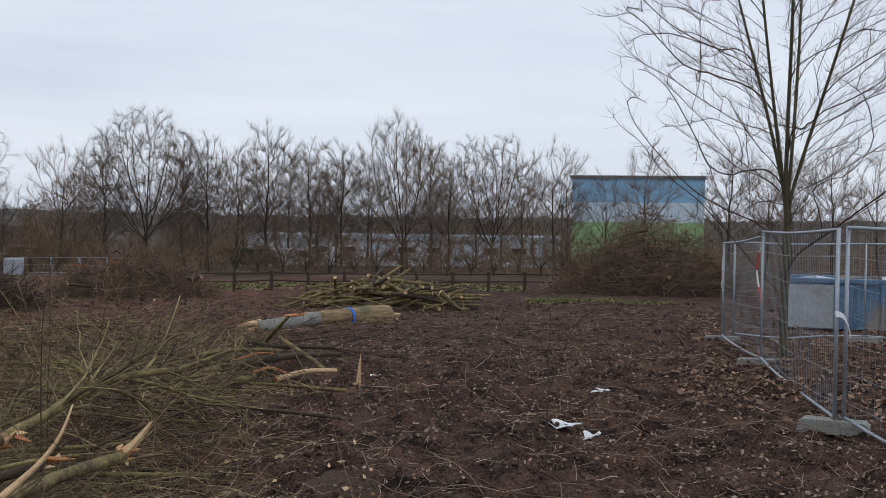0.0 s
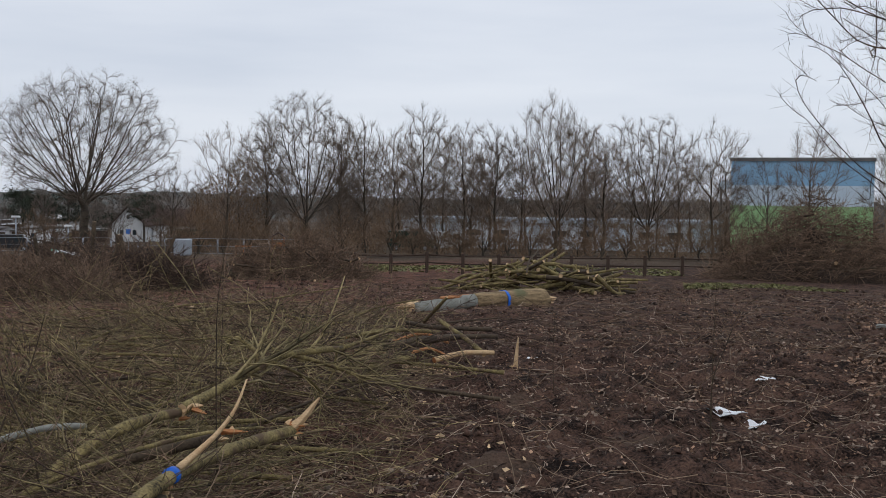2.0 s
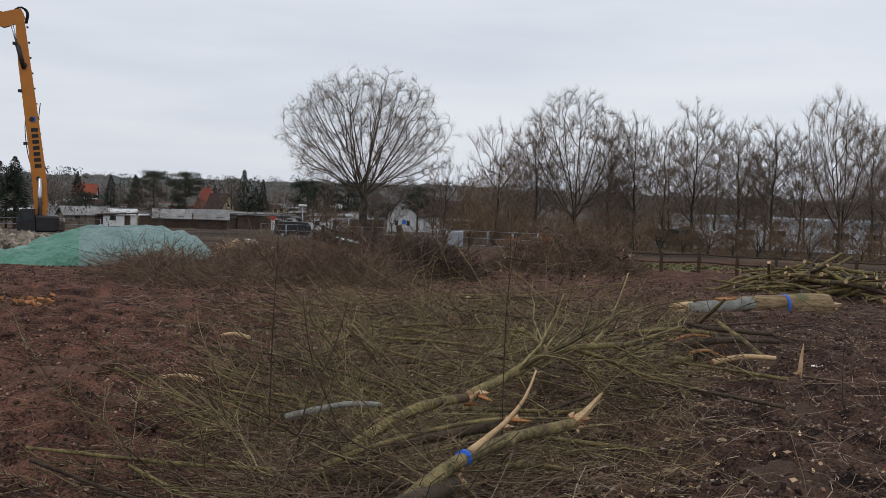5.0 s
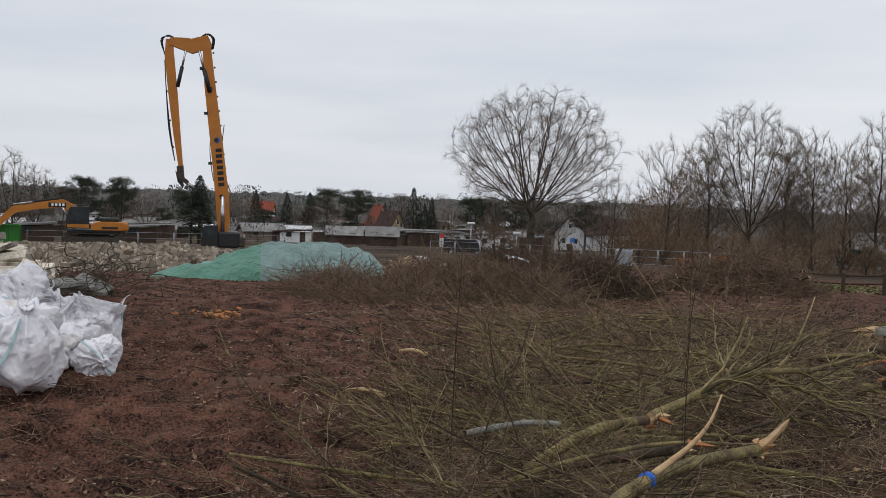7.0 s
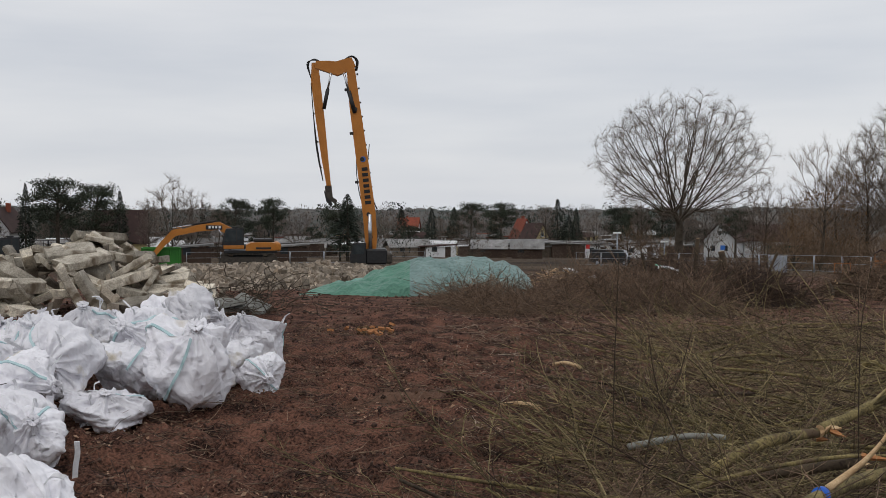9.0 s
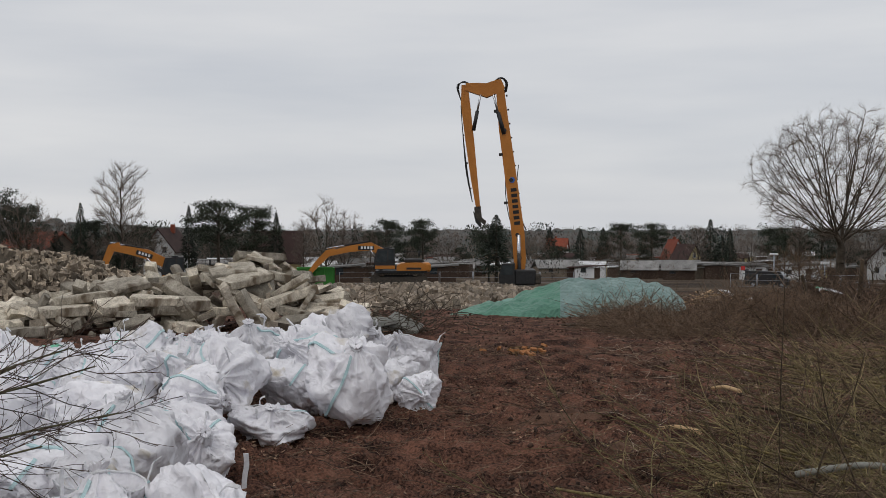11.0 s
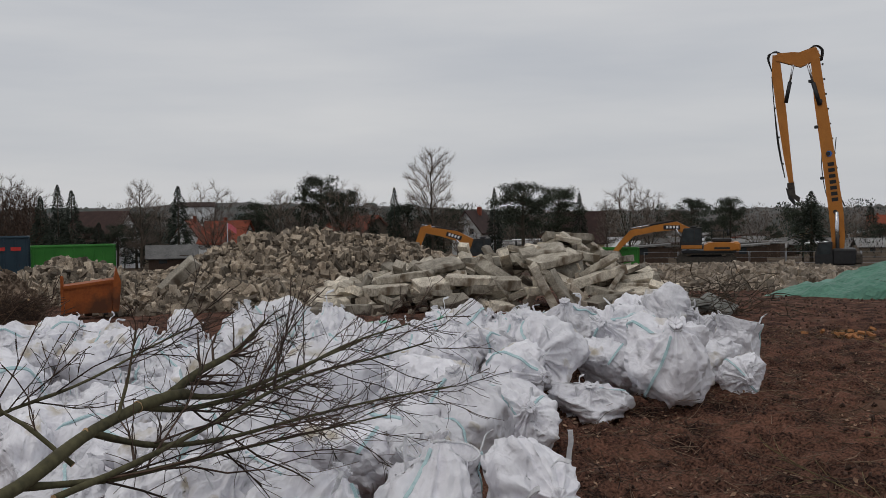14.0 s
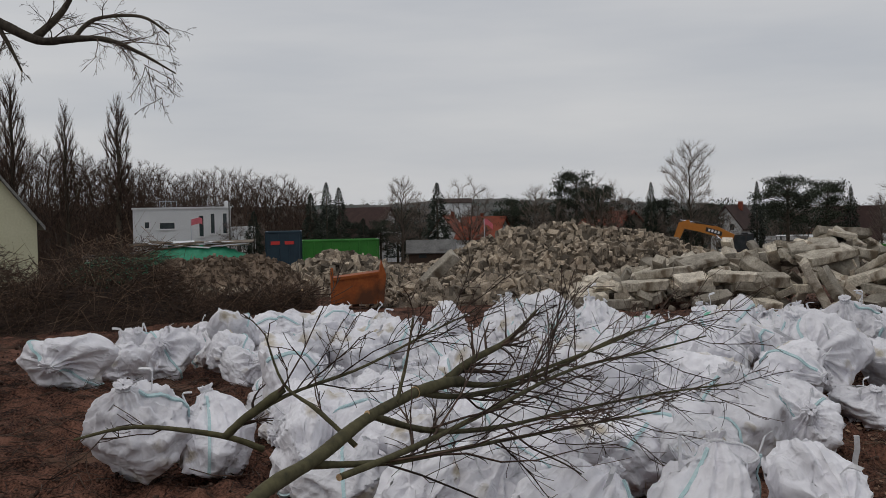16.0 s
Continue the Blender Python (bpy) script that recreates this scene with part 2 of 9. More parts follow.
TARP_GREY = surf("grey_green_tarpaulin", (0.12, 0.2, 0.185), (0.21, 0.31, 0.29), 1.2, 0.55, bump=0.6, fine=9, depth=0.03)
crumple(TARP, ((2.2, 0.1), (6.0, 0.04)))
TARP_DEEP = surf("deep_green_tarpaulin", (0.02, 0.2, 0.11), (0.05, 0.33, 0.2), 0.8, 0.6, bump=0.6, fine=6, depth=0.05)
crumple(TARP_GREY, ((2.2, 0.1), (6.0, 0.04)))
YELLOW = surf("yellow_machine_paint", (0.4, 0.14, 0.018), (0.53, 0.2, 0.032), 1.2, 0.45, bump=0.1, fine=18, spots=(0.3, 0.12, 0.02), spot_at=0.64, spec=0.4)
BLACK = surf("black_machine_paint", (0.012, 0.012, 0.013), (0.03, 0.03, 0.032), 4, 0.5, bump=0.1)
TRACK = surf("muddy_track_steel", (0.03, 0.026, 0.022), (0.1, 0.085, 0.07), 6, 0.8, 0.2, bump=0.5)
CHROME = surf("cylinder_rod", (0.45, 0.46, 0.48), (0.6, 0.61, 0.63), 6, 0.25, 0.9, bump=0)
HOSE = surf("black_hose", (0.01, 0.01, 0.01), (0.02, 0.02, 0.02), 6, 0.6, bump=0)
LETTER_BLACK = surf("letter_black", (0.015, 0.015, 0.016), (0.02, 0.02, 0.022), 6, 0.6, bump=0)
LETTER_WHITE = surf("letter_white", (0.7, 0.7, 0.7), (0.78, 0.78, 0.78), 6, 0.6, bump=0)
ORANGE_SKIP = surf("rusty_orange_paint", (0.24, 0.058, 0.012), (0.38, 0.1, 0.02), 2.0, 0.65, bump=0.4, fine=14, spots=(0.1, 0.035, 0.014), spot_at=0.52)
GREEN_BOX = surf("green_container_paint", (0.022, 0.15, 0.02), (0.04, 0.23, 0.033), 1.0, 0.55, bump=0.2, spots=(0.07, 0.2, 0.05))
BLUE_BOX = surf("dark_blue_container_paint", (0.012, 0.03, 0.048), (0.022, 0.05, 0.072), 1.0, 0.5, bump=0.2)
BLUE_SKIP = surf("blue_skip_paint", (0.06, 0.12, 0.21), (0.13, 0.22, 0.32), 2.5, 0.6, bump=0.3, fine=14, spots=(0.24, 0.21, 0.18), spot_at=0.52)
GREY_SKIP = surf("grey_skip_paint", (0.26, 0.28, 0.3), (0.42, 0.44, 0.46), 2.5, 0.6, bump=0.3, fine=14, spots=(0.25, 0.16, 0.1), spot_at=0.55)
PLASTER_WHITE = surf("white_plaster", (0.6, 0.61, 0.62), (0.74, 0.75, 0.76), 0.5, 0.9, bump=0.15, fine=8, vary=0.1)
PLASTER_CREAM = surf("cream_plaster", (0.52, 0.5, 0.34), (0.62, 0.6, 0.43), 0.5, 0.9, bump=0.15, fine=8)
PLASTER_YELLOW = surf("yellow_plaster", (0.5, 0.42, 0.2), (0.6, 0.5, 0.27), 0.5, 0.9, bump=0.15, fine=8)
PAINT_BLUE = surf("pale_blue_paint", (0.22, 0.4, 0.58), (0.27, 0.46, 0.64), 0.4, 0.85, bump=0.1, fine=6)
PAINT_PALE = surf("pale_grey_paint", (0.5, 0.6, 0.69), (0.58, 0.68, 0.76), 0.4, 0.85, bump=0.1, fine=6)
PAINT_GREEN = surf("apple_green_paint", (0.28, 0.49, 0.22), (0.36, 0.58, 0.29), 0.4, 0.85, bump=0.1, fine=6)
SHED_WOOD = surf("weathered_shed_wood", (0.09, 0.07, 0.05), (0.22, 0.18, 0.14), 1.5, 0.9, bump=0.3, fine=14, vary=0.5)
ROOF_RED = surf("red_roof_tiles", (0.14, 0.034, 0.02), (0.245, 0.062, 0.034), 1.0, 0.85, bump=0.5, fine=10, vary=0.25)
ROOF_DARK = surf("dark_roof_tiles", (0.03, 0.016, 0.014), (0.065, 0.035, 0.03), 1.0, 0.85, bump=0.5, fine=10, vary=0.25)
ROOF_FELT = surf("grey_roofing_felt", (0.1, 0.098, 0.096), (0.26, 0.255, 0.248), 0.8, 0.9, bump=0.3, fine=8, vary=0.4)
GLASS = surf("dark_window_glass", (0.02, 0.026, 0.03), (0.05, 0.062, 0.068), 2, 0.08, bump=0, spec=0.6)
FRAME_WHITE = surf("white_frame", (0.6, 0.6, 0.6), (0.7, 0.7, 0.7), 4, 0.6, bump=0)
NEEDLE = isle(surf("dark_needles", (0.011, 0.017, 0.012), (0.034, 0.044, 0.028), 0.8, 0.8, bump=0, fine=5, vary=0.3), 0.25)
NEEDLE_PINE = isle(surf("pine_needles", (0.016, 0.022, 0.014), (0.045, 0.055, 0.032), 0.8, 0.8, bump=0, fine=5, vary=0.3), 0.25)
HEDGE = surf("garden_hedge_twigs", (0.075, 0.053, 0.04), (0.22, 0.162, 0.124), 0.25, 0.95, bump=0, fine=0.06)
HEDGE_PALE = surf("grey_hedge_twigs", (0.09, 0.07, 0.058), (0.23, 0.182, 0.15), 0.25, 0.95, bump=0, fine=0.06)
DRY_LEAF = isle(surf("dry_brown_leaves", (0.1, 0.055, 0.025), (0.2, 0.12, 0.06), 1, 0.9, bump=0, fine=10), 0.5)
GRASS = isle(surf("winter_grass", (0.09, 0.09, 0.035), (0.2, 0.185, 0.08), 2, 0.9, bump=0, fine=10), 0.5)
POST_WOOD = surf("dark_post_wood", (0.035, 0.022, 0.016), (0.085, 0.055, 0.04), 3, 0.9, bump=0.4, fine=30, stretch=(4, 4, 1))
PAPER = surf("white_paper", (0.62, 0.64, 0.66), (0.78, 0.8, 0.82), 20, 0.7, bump=0.3, fine=60)
FAR_WOOD = isle(surf("far_bare_wood", (0.07, 0.058, 0.054), (0.14, 0.118, 0.108), 0.09, 0.95, bump=0, fine=0.03), 0.12)
# pine green shifted to blue: the haze of distance is in the colour
FAR_PINE_HAZY = isle(surf("far_pine_wood_hazy", (0.026, 0.036, 0.034), (0.052, 0.064, 0.06), 0.09, 0.95, bump=0, fine=0.03), 0.12)
FAR_CANOPY = surf("far_canopy", (0.045, 0.047, 0.044), (0.115, 0.1, 0.09), 0.035, 0.95, bump=1.0, fine=0.3, spots=(0.045, 0.06, 0.052), spot_at=0.5, spot_scale=0.6, depth=1.5)
TAPE_RED = surf("barrier_tape_red", (0.5, 0.05, 0.03), (0.65, 0.1, 0.06), 10, 0.5, bump=0.1)
TAPE_WHITE = surf("barrier_tape_white", (0.6, 0.6, 0.6), (0.74, 0.74, 0.74), 10, 0.5, bump=0.1)
PLAY_ORANGE = surf("orange_playground_wood", (0.3, 0.1, 0.03), (0.45, 0.17, 0.06), 4, 0.7, bump=0.2)
SIGN_BLUE = surf("blue_sign", (0.03, 0.13, 0.45), (0.04, 0.16, 0.5), 4, 0.5, bump=0)
SIGN_RED = surf("red_sign", (0.5, 0.03, 0.03), (0.6, 0.05, 0.04), 4, 0.5, bump=0)
CAR_PAINT = surf("dark_green_car_paint", (0.02, 0.05, 0.04), (0.03, 0.07, 0.055), 2, 0.25, bump=0, spec=0.6)
RED_FLAG = surf("pink_flag", (0.55, 0.1, 0.14), (0.66, 0.2, 0.22), 4, 0.8, bump=0)


# ---- small tools ----
def mesh_of(name, verts, faces, material, smooth=False):
    me = bpy.data.meshes.new(name)
    verts = np.asarray(verts, np.float32)
    if isinstance(faces, np.ndarray):
        n, k = faces.shape
        me.vertices.add(len(verts))
        me.vertices.foreach_set("co", verts.ravel())
        me.loops.add(n * k)
        me.loops.foreach_set("vertex_index", faces.astype(np.int32).ravel())
        me.polygons.add(n)
        me.polygons.foreach_set("loop_start", np.arange(0, n * k, k, dtype=np.int32))
        me.update(calc_edges=True)
    else:
        me.from_pydata(verts.tolist(), [], faces)
        me.update()
    if smooth:
        me.polygons.foreach_set("use_smooth", np.ones(len(me.polygons), bool))
    me.materials.append(material)
    return me


def part(name, me, parent, label="", at=None, kind=""):
    """A mesh as one object under a thing or a part."""
    ob = new(name, me)
    ob.parent = parent
    if at is not None:
        ob.matrix_basis = at
    return tagged(ob, label=label, kind=kind)


def thing(name, label, category, place, group="", turn=0.0, kind="", scale=1.0):
    ob = new(name)
    ob.empty_display_size = 0.2
    ob.matrix_basis = Matrix.Translation(place) @ Matrix.Rotation(radians(turn), 4, "Z") @ Matrix.Diagonal((scale, scale, scale, 1))
    return tagged(ob, label, category, group, kind)


def join(*meshes):
    """(verts, faces) pairs of quads or triangles joined into one list."""
    vs, fs, k = [], [], 0
    for v, f in meshes:
        v = np.asarray(v, float)
        vs.append(v)
        fs += [tuple(int(i) + k for i in q) for q in f]
        k += len(v)
    return np.concatenate(vs), fs


def box(sx, sy, sz, at=(0, 0, 0), m=None, bevel=0.0):
    """A box with its base centre at `at`, edges chamfered if bevel is given."""
    bm = bmesh.new()
    bmesh.ops.create_cube(bm, size=1.0)
    for v in bm.verts:
        v.co = Vector((v.co.x * sx + at[0], v.co.y * sy + at[1], (v.co.z + 0.5) * sz + at[2]))
    if bevel:
        bmesh.ops.bevel(bm, geom=list(bm.edges), offset=bevel, segments=1, affect="EDGES")
    if m is not None:
        bm.transform(m)
    bm.verts.index_update()
    out = np.array([v.co[:] for v in bm.verts]), [tuple(v.index for v in f.verts) for f in bm.faces]
    bm.free()
    return out


def plate(pts, width, y0=None):
    """A side outline in x and z, given width across y."""
    y = -width / 2 if y0 is None else y0
    n = len(pts)
    v = [(x, y, z) for x, z in pts] + [(x, y + width, z) for x, z in pts]
    f = [tuple(range(n))[::-1], tuple(range(n, 2 * n))] + [(i, (i + 1) % n, n + (i + 1) % n, n + i) for i in range(n)]
    area = sum(pts[i][0] * pts[(i + 1) % n][1] - pts[(i + 1) % n][0] * pts[i][1] for i in range(n))
    if area > 0:
        f = [q[::-1] for q in f]
    return np.array(v, float), [q[::-1] for q in f]


def tubes(P, R, sides=3, caps=False):
    """Tubes along polylines: P of shape (m, n, 3), R of shape (m, n)."""
    m, n, _ = P.shape
    T = np.gradient(P, axis=1)
    T /= np.linalg.norm(T, axis=2, keepdims=True) + 1e-9
    ref = np.where(np.abs(T[:, :1, 2:3]) > 0.85, np.array([[[1.0, 0, 0]]]), np.array([[[0, 0, 1.0]]]))
    A = np.cross(T, np.broadcast_to(ref, T.shape))
    A /= np.linalg.norm(A, axis=2, keepdims=True) + 1e-9
    B = np.cross(T, A)
    ang = np.arange(sides) * 2 * np.pi / sides
    ring = A[:, :, None] * np.cos(ang)[None, None, :, None] + B[:, :, None] * np.sin(ang)[None, None, :, None]
    V = P[:, :, None] + ring * R[:, :, None, None]
    i = np.arange(m)[:, None, None] * n * sides + np.arange(n - 1)[None, :, None] * sides
    k = np.arange(sides)[None, None, :]
    k2 = (k + 1) % sides
    F = np.stack([i + k, i + k2, i + sides + k2, i + sides + k], -1).reshape(-1, 4)
    V = V.reshape(-1, 3)
    if not caps:
        return V, F
    faces = [tuple(q) for q in F.tolist()]
    for j in range(m):
        a = j * n * sides
        faces.append(tuple(range(a + sides - 1, a - 1, -1)))
        e = a + (n - 1) * sides
        faces.append(tuple(range(e, e + sides)))
    return V, faces


def stack(*pairs):
    """Quad meshes (verts, face array) joined as arrays."""
    vs, fs, k = [], [], 0
    for v, f in pairs:
        vs.append(v)
        fs.append(f + k)
        k += len(v)
    return np.concatenate(vs), np.concatenate(fs)


def rod(pts, r, sides=8, name="rod", material=None, smooth=True):
    pts = np.array(pts, float)
    r = np.full(len(pts), r) if np.isscalar(r) else np.array(r, float)
    v, f = tubes(pts[None], r[None], sides, caps=True)
    return mesh_of(name, v, f, material, smooth)


def lattice(seed):
    return np.random.RandomState(seed).rand(32, 32, 32)


LAT = lattice(5)


def noise3(p):
    """Smooth value noise between -1 and 1 at an array of points."""
    p = np.asarray(p, float)
    i = np.floor(p).astype(int)
    f = p - i
    f = f * f * (3 - 2 * f)
    out = 0
    for dx in (0, 1):
        for dy in (0, 1):
            for dz in (0, 1):
                w = (f[..., 0] if dx else 1 - f[..., 0]) * (f[..., 1] if dy else 1 - f[..., 1]) * (f[..., 2] if dz else 1 - f[..., 2])
                out = out + w * LAT[(i[..., 0] + dx) % 32, (i[..., 1] + dy) % 32, (i[..., 2] + dz) % 32]
    return out * 2 - 1


def fall(r):
    """The height of the land by its distance: level, then a long slope down to a plain."""
    r = np.asarray(r, float)
    down = -0.035 * (np.sqrt(np.maximum(r - 14, 0) ** 2 + 9) - 3) * (r > 14)
    down = np.maximum(down, -7.6)
    return down


def ground_z(x, y):
    x, y = np.asarray(x, float), np.asarray(y, float)
    r = np.hypot(x, y)
    az = np.degrees(np.arctan2(-x, y))
    high = 1.5 + 13 * np.clip((az - 56) / 14, 0, 1) + 3 * np.clip((36 - az) / 8, 0, 1) * np.clip((az - 14) / 8, 0, 1)
    z = fall(r) + high * np.clip((r - 400) / 700, 0, 1)
    q = np.stack([x, y, np.zeros_like(x)], -1)
    near = np.clip((70 - r) / 50, 0, 1)
    z = z + near * (0.09 * noise3(q * 0.35 + 7) + 0.075 * noise3(q * 1.1) + 0.05 * np.abs(noise3(q * 2.9 + 3)))
    z = z + np.clip((34 - r) / 20, 0, 1) * (0.11 * np.abs(noise3(q * 4.1 + 23)) + 0.085 * np.abs(noise3(q * 8.3 + 11)) - 0.065)
    c, sn = math.cos(radians(42)), math.sin(radians(42))
    u, v = -x * sn + y * c, x * c + y * sn
    rut = noise3(np.stack([u * 2.1, v * 0.33, np.zeros_like(x)], -1)) * 0.055 + np.abs(noise3(np.stack([u * 4.3, v * 0.8, np.ones_like(x)], -1))) * 0.04
    z = z + rut * np.clip((az - 31) / 6, 0, 1) * np.clip((r - 6) / 3, 0, 1) * np.clip((34 - r) / 10, 0, 1)
    return z


def at(az, r, dz=0.0):
    """A place on the ground by its bearing (degrees to the left of +y) and distance."""
    x, y = -r * math.sin(radians(az)), r * math.cos(radians(az))
    return Vector((x, y, float(ground_z(x, y)) + dz))


def up(az, r, z):
    """A place by bearing, distance and height."""
    return Vector((-r * math.sin(radians(az)), r * math.cos(radians(az)), z))


# ---- growth of bare wood ----
def grow(rng, P, R, count, u0, u1, spread, length, thin, n, wiggle=0.12, lift=0.0, tip=0.25, least=0.002):
    """Side shoots on polylines: count per parent, from u0 to u1 along it; spread in degrees; length as a share of the parent's."""
    m, k, _ = P.shape
    par = np.repeat(np.arange(m), count)
    u = rng.uniform(u0, u1, len(par))
    s = u * (k - 1)
    j = np.minimum(s.astype(int), k - 2)
    w = (s - j)[:, None]
    start = P[par, j] * (1 - w) + P[par, j + 1] * w
    r0 = (R[par, j] * (1 - w[:, 0]) + R[par, j + 1] * w[:, 0]) * thin * rng.uniform(0.7, 1.0, len(par))
    tan = P[par, j + 1] - P[par, j]
    tan /= np.linalg.norm(tan, axis=1, keepdims=True) + 1e-9
    side = rng.normal(size=tan.shape)
    side -= (side * tan).sum(1, keepdims=True) * tan
    side /= np.linalg.norm(side, axis=1, keepdims=True) + 1e-9
    a = np.radians(spread * rng.uniform(0.6, 1.3, len(par)))[:, None]
    d = tan * np.cos(a) + side * np.sin(a)
    whole = np.linalg.norm(np.diff(P, axis=1), axis=2).sum(1)[par]
    L = whole * length * rng.uniform(0.55, 1.15, len(par)) * (1.15 - 0.55 * u)
    pts, here = [start], start
    for _ in range(n - 1):
        d = d + rng.normal(size=d.shape) * wiggle + np.array([0, 0, lift])
        d /= np.linalg.norm(d, axis=1, keepdims=True) + 1e-9
        here = here + d * (L / (n - 1))[:, None]
        pts.append(here)
    Q = np.stack(pts, 1)
    S = np.maximum(r0[:, None] * np.linspace(1, tip, n)[None], least)
    return Q, S


def limb(points, r0, r1):
    P = np.array(points, float)[None]
    return P, np.linspace(r0, r1, len(points))[None]


def spline(points, n):
    """A smooth run of n places through a few points."""
    p = np.array(points, float)
    t = np.linspace(0, len(p) - 1, n)
    i = np.clip(t.astype(int), 0, len(p) - 2)
    f = (t - i)[:, None]
    a, b, c, d = p[np.maximum(i - 1, 0)], p[i], p[i + 1], p[np.minimum(i + 2, len(p) - 1)]
    return 0.5 * (2 * b + (c - a) * f + (2 * a - 5 * b + 4 * c - d) * f ** 2 + (3 * b - a - 3 * c + d) * f ** 3)


def colonise(rng, stems, goals, step, kill, up=0.12, keep=0.45, root=(0, 0, 1), outward=0.5, rounds=120):
    """Wood that grows from given stems towards points in the crown's space: places and the parent of each."""
    P, par = [], []
    for run, root in stems:
        for k, p in enumerate(run):
            par.append(len(P) - 1 if k else root)
            P.append(p)
    P, par = np.array(P, float), np.array(par)
    d0 = np.zeros_like(P)
    has = par >= 0
    d0[has] = P[has] - P[par[has]]
    d0 /= np.linalg.norm(d0, axis=1, keepdims=True) + 1e-9
    kids = np.zeros(len(P), int)
    D = np.linalg.norm(goals[:, None] - P[None], axis=2)
    near, dist = D.argmin(1), D.min(1)
    alive = dist > kill
    for _ in range(rounds):
        live = np.flatnonzero(alive & (kids[near] < 3))
        if not len(live):
            break
        v = goals[live] - P[near[live]]
        v /= np.linalg.norm(v, axis=1, keepdims=True) + 1e-9
        idx, inv = np.unique(near[live], return_inverse=True)
        pull = np.zeros((len(idx), 3))
        np.add.at(pull, inv, v)
        pull /= np.linalg.norm(pull, axis=1, keepdims=True) + 1e-9
        o = P[idx] - np.array(root)
        o /= np.linalg.norm(o, axis=1, keepdims=True) + 1e-9
        d = pull + keep * d0[idx] + outward * o + rng.normal(size=pull.shape) * 0.1 + np.array([0, 0, up])
        d /= np.linalg.norm(d, axis=1, keepdims=True) + 1e-9
        Q = P[idx] + d * step
        kids[idx] += 1
        base = len(P)
        P, par, d0 = np.concatenate([P, Q]), np.concatenate([par, idx]), np.concatenate([d0, d])
        kids = np.concatenate([kids, np.zeros(len(Q), int)])
        E = np.linalg.norm(goals[:, None] - Q[None], axis=2)
        m = E.min(1)
        better = m < dist
        near[better] = base + E.argmin(1)[better]
        dist = np.minimum(dist, m)
        alive &= dist > kill
    return P, par


def crown_tree(seed, height, width, base, clear, goals=420, step=0.4, kill=0.62, leaf=0.0085, leader=0.0, up=0.12, twigs=3, twig=(0.4, 1.0), least=0.0052,
               hollow=0.2, stems=(), droop=0.0, power=2.15, skirt=0.0, keep=0.6, sides=6, outward=0.7, root=None, wild=0.62, rise=0.3):
    """A leafless tree that fills a domed crown: width is its radius, base the height of its lowest branches, clear that of the first fork."""
    rng = np.random.RandomState(seed)
    n = goals
    g = rng.normal(size=(n, 3))
    g /= np.linalg.norm(g, axis=1, keepdims=True)
    q = (hollow ** 3 + (1 - hollow ** 3) * rng.uniform(0, 1, n)) ** (1 / 3)
    mid = base + (height - base) * (0.5 - skirt)
    half = np.where(g[:, 2] > 0, height - mid, mid - base)
    A = np.stack([g[:, 0] * q * width, g[:, 1] * q * width, mid + g[:, 2] * q * half], 1)
    A *= 1 + 0.18 * noise3(A * 0.4 + seed)[:, None] * np.array([1, 1, 0.3])
    if not stems:
        top = max(clear, leader * height)
        z = np.arange(0, top + step * 0.5, step)
        wob = np.cumsum(rng.normal(size=(len(z), 2)), 0) * 0.03
        run = np.column_stack([wob - wob[0], z])
        run[0, 2] = -0.25
        stems = [(run, -1)]
    # grown on a field that is tilted up towards the rim, so that limbs climb outwards
    A[:, 2] -= rise * np.hypot(A[:, 0], A[:, 1])
    stems = [(np.column_stack([q[:, :2], q[:, 2] - rise * np.hypot(q[:, 0], q[:, 1])]), k) for q, k in stems]
    P, par = colonise(rng, stems, A, step, kill, up, keep, (0, 0, clear * 0.8 if root is None else root), outward)
    P[:, 2] += rise * np.hypot(P[:, 0], P[:, 1])
    child = np.bincount(par[par >= 0], minlength=len(P))
    acc = np.where(child == 0, 1.0, 0.0)
    for i in range(len(P) - 1, -1, -1):
        if par[i] >= 0:
            acc[par[i]] += acc[i]
    R = leaf * acc ** (1 / power)
    R[0] *= 1.3
    i = np.flatnonzero(par >= 0)
    S, T = P[par[i]], P[i]
    seg = np.stack([S, T], 1)
    rad = np.stack([np.minimum(R[par[i]], R[i] * 1.3), R[i]], 1)
    thick = R[i] > leaf * 3.2
    wood = tubes(seg[thick], rad[thick], sides)
    parts = [tubes(seg[~thick], np.maximum(rad[~thick], least), 3)]
    # long fine twigs along the thin wood
    thin = i[R[i] < leaf * 2.6]
    b = np.repeat(thin, twigs)
    d = P[b] - P[par[b]]
    d /= np.linalg.norm(d, axis=1, keepdims=True) + 1e-9
    o = P[b] - np.array([0, 0, clear * 0.8 if root is None else root])
    o /= np.linalg.norm(o, axis=1, keepdims=True) + 1e-9
    d = d + 0.5 * o + rng.normal(size=d.shape) * wild + np.array([0, 0, up * 1.6 - droop])
    d /= np.linalg.norm(d, axis=1, keepdims=True)
    L = rng.uniform(*twig, len(b))[:, None]
    s0 = P[par[b]] + (P[b] - P[par[b]]) * rng.uniform(0, 1, (len(b), 1))
    tw = np.stack([s0, s0 + d * L], 1)
    parts.append(tubes(tw, np.full((len(b), 2), least) * np.array([1.0, 0.6]), 3))
    crown = stack(*parts)
    k = height / np.percentile(crown[0][:, 2], 99.8)
    return (wood[0] * k, wood[1]), (crown[0] * k, crown[1])


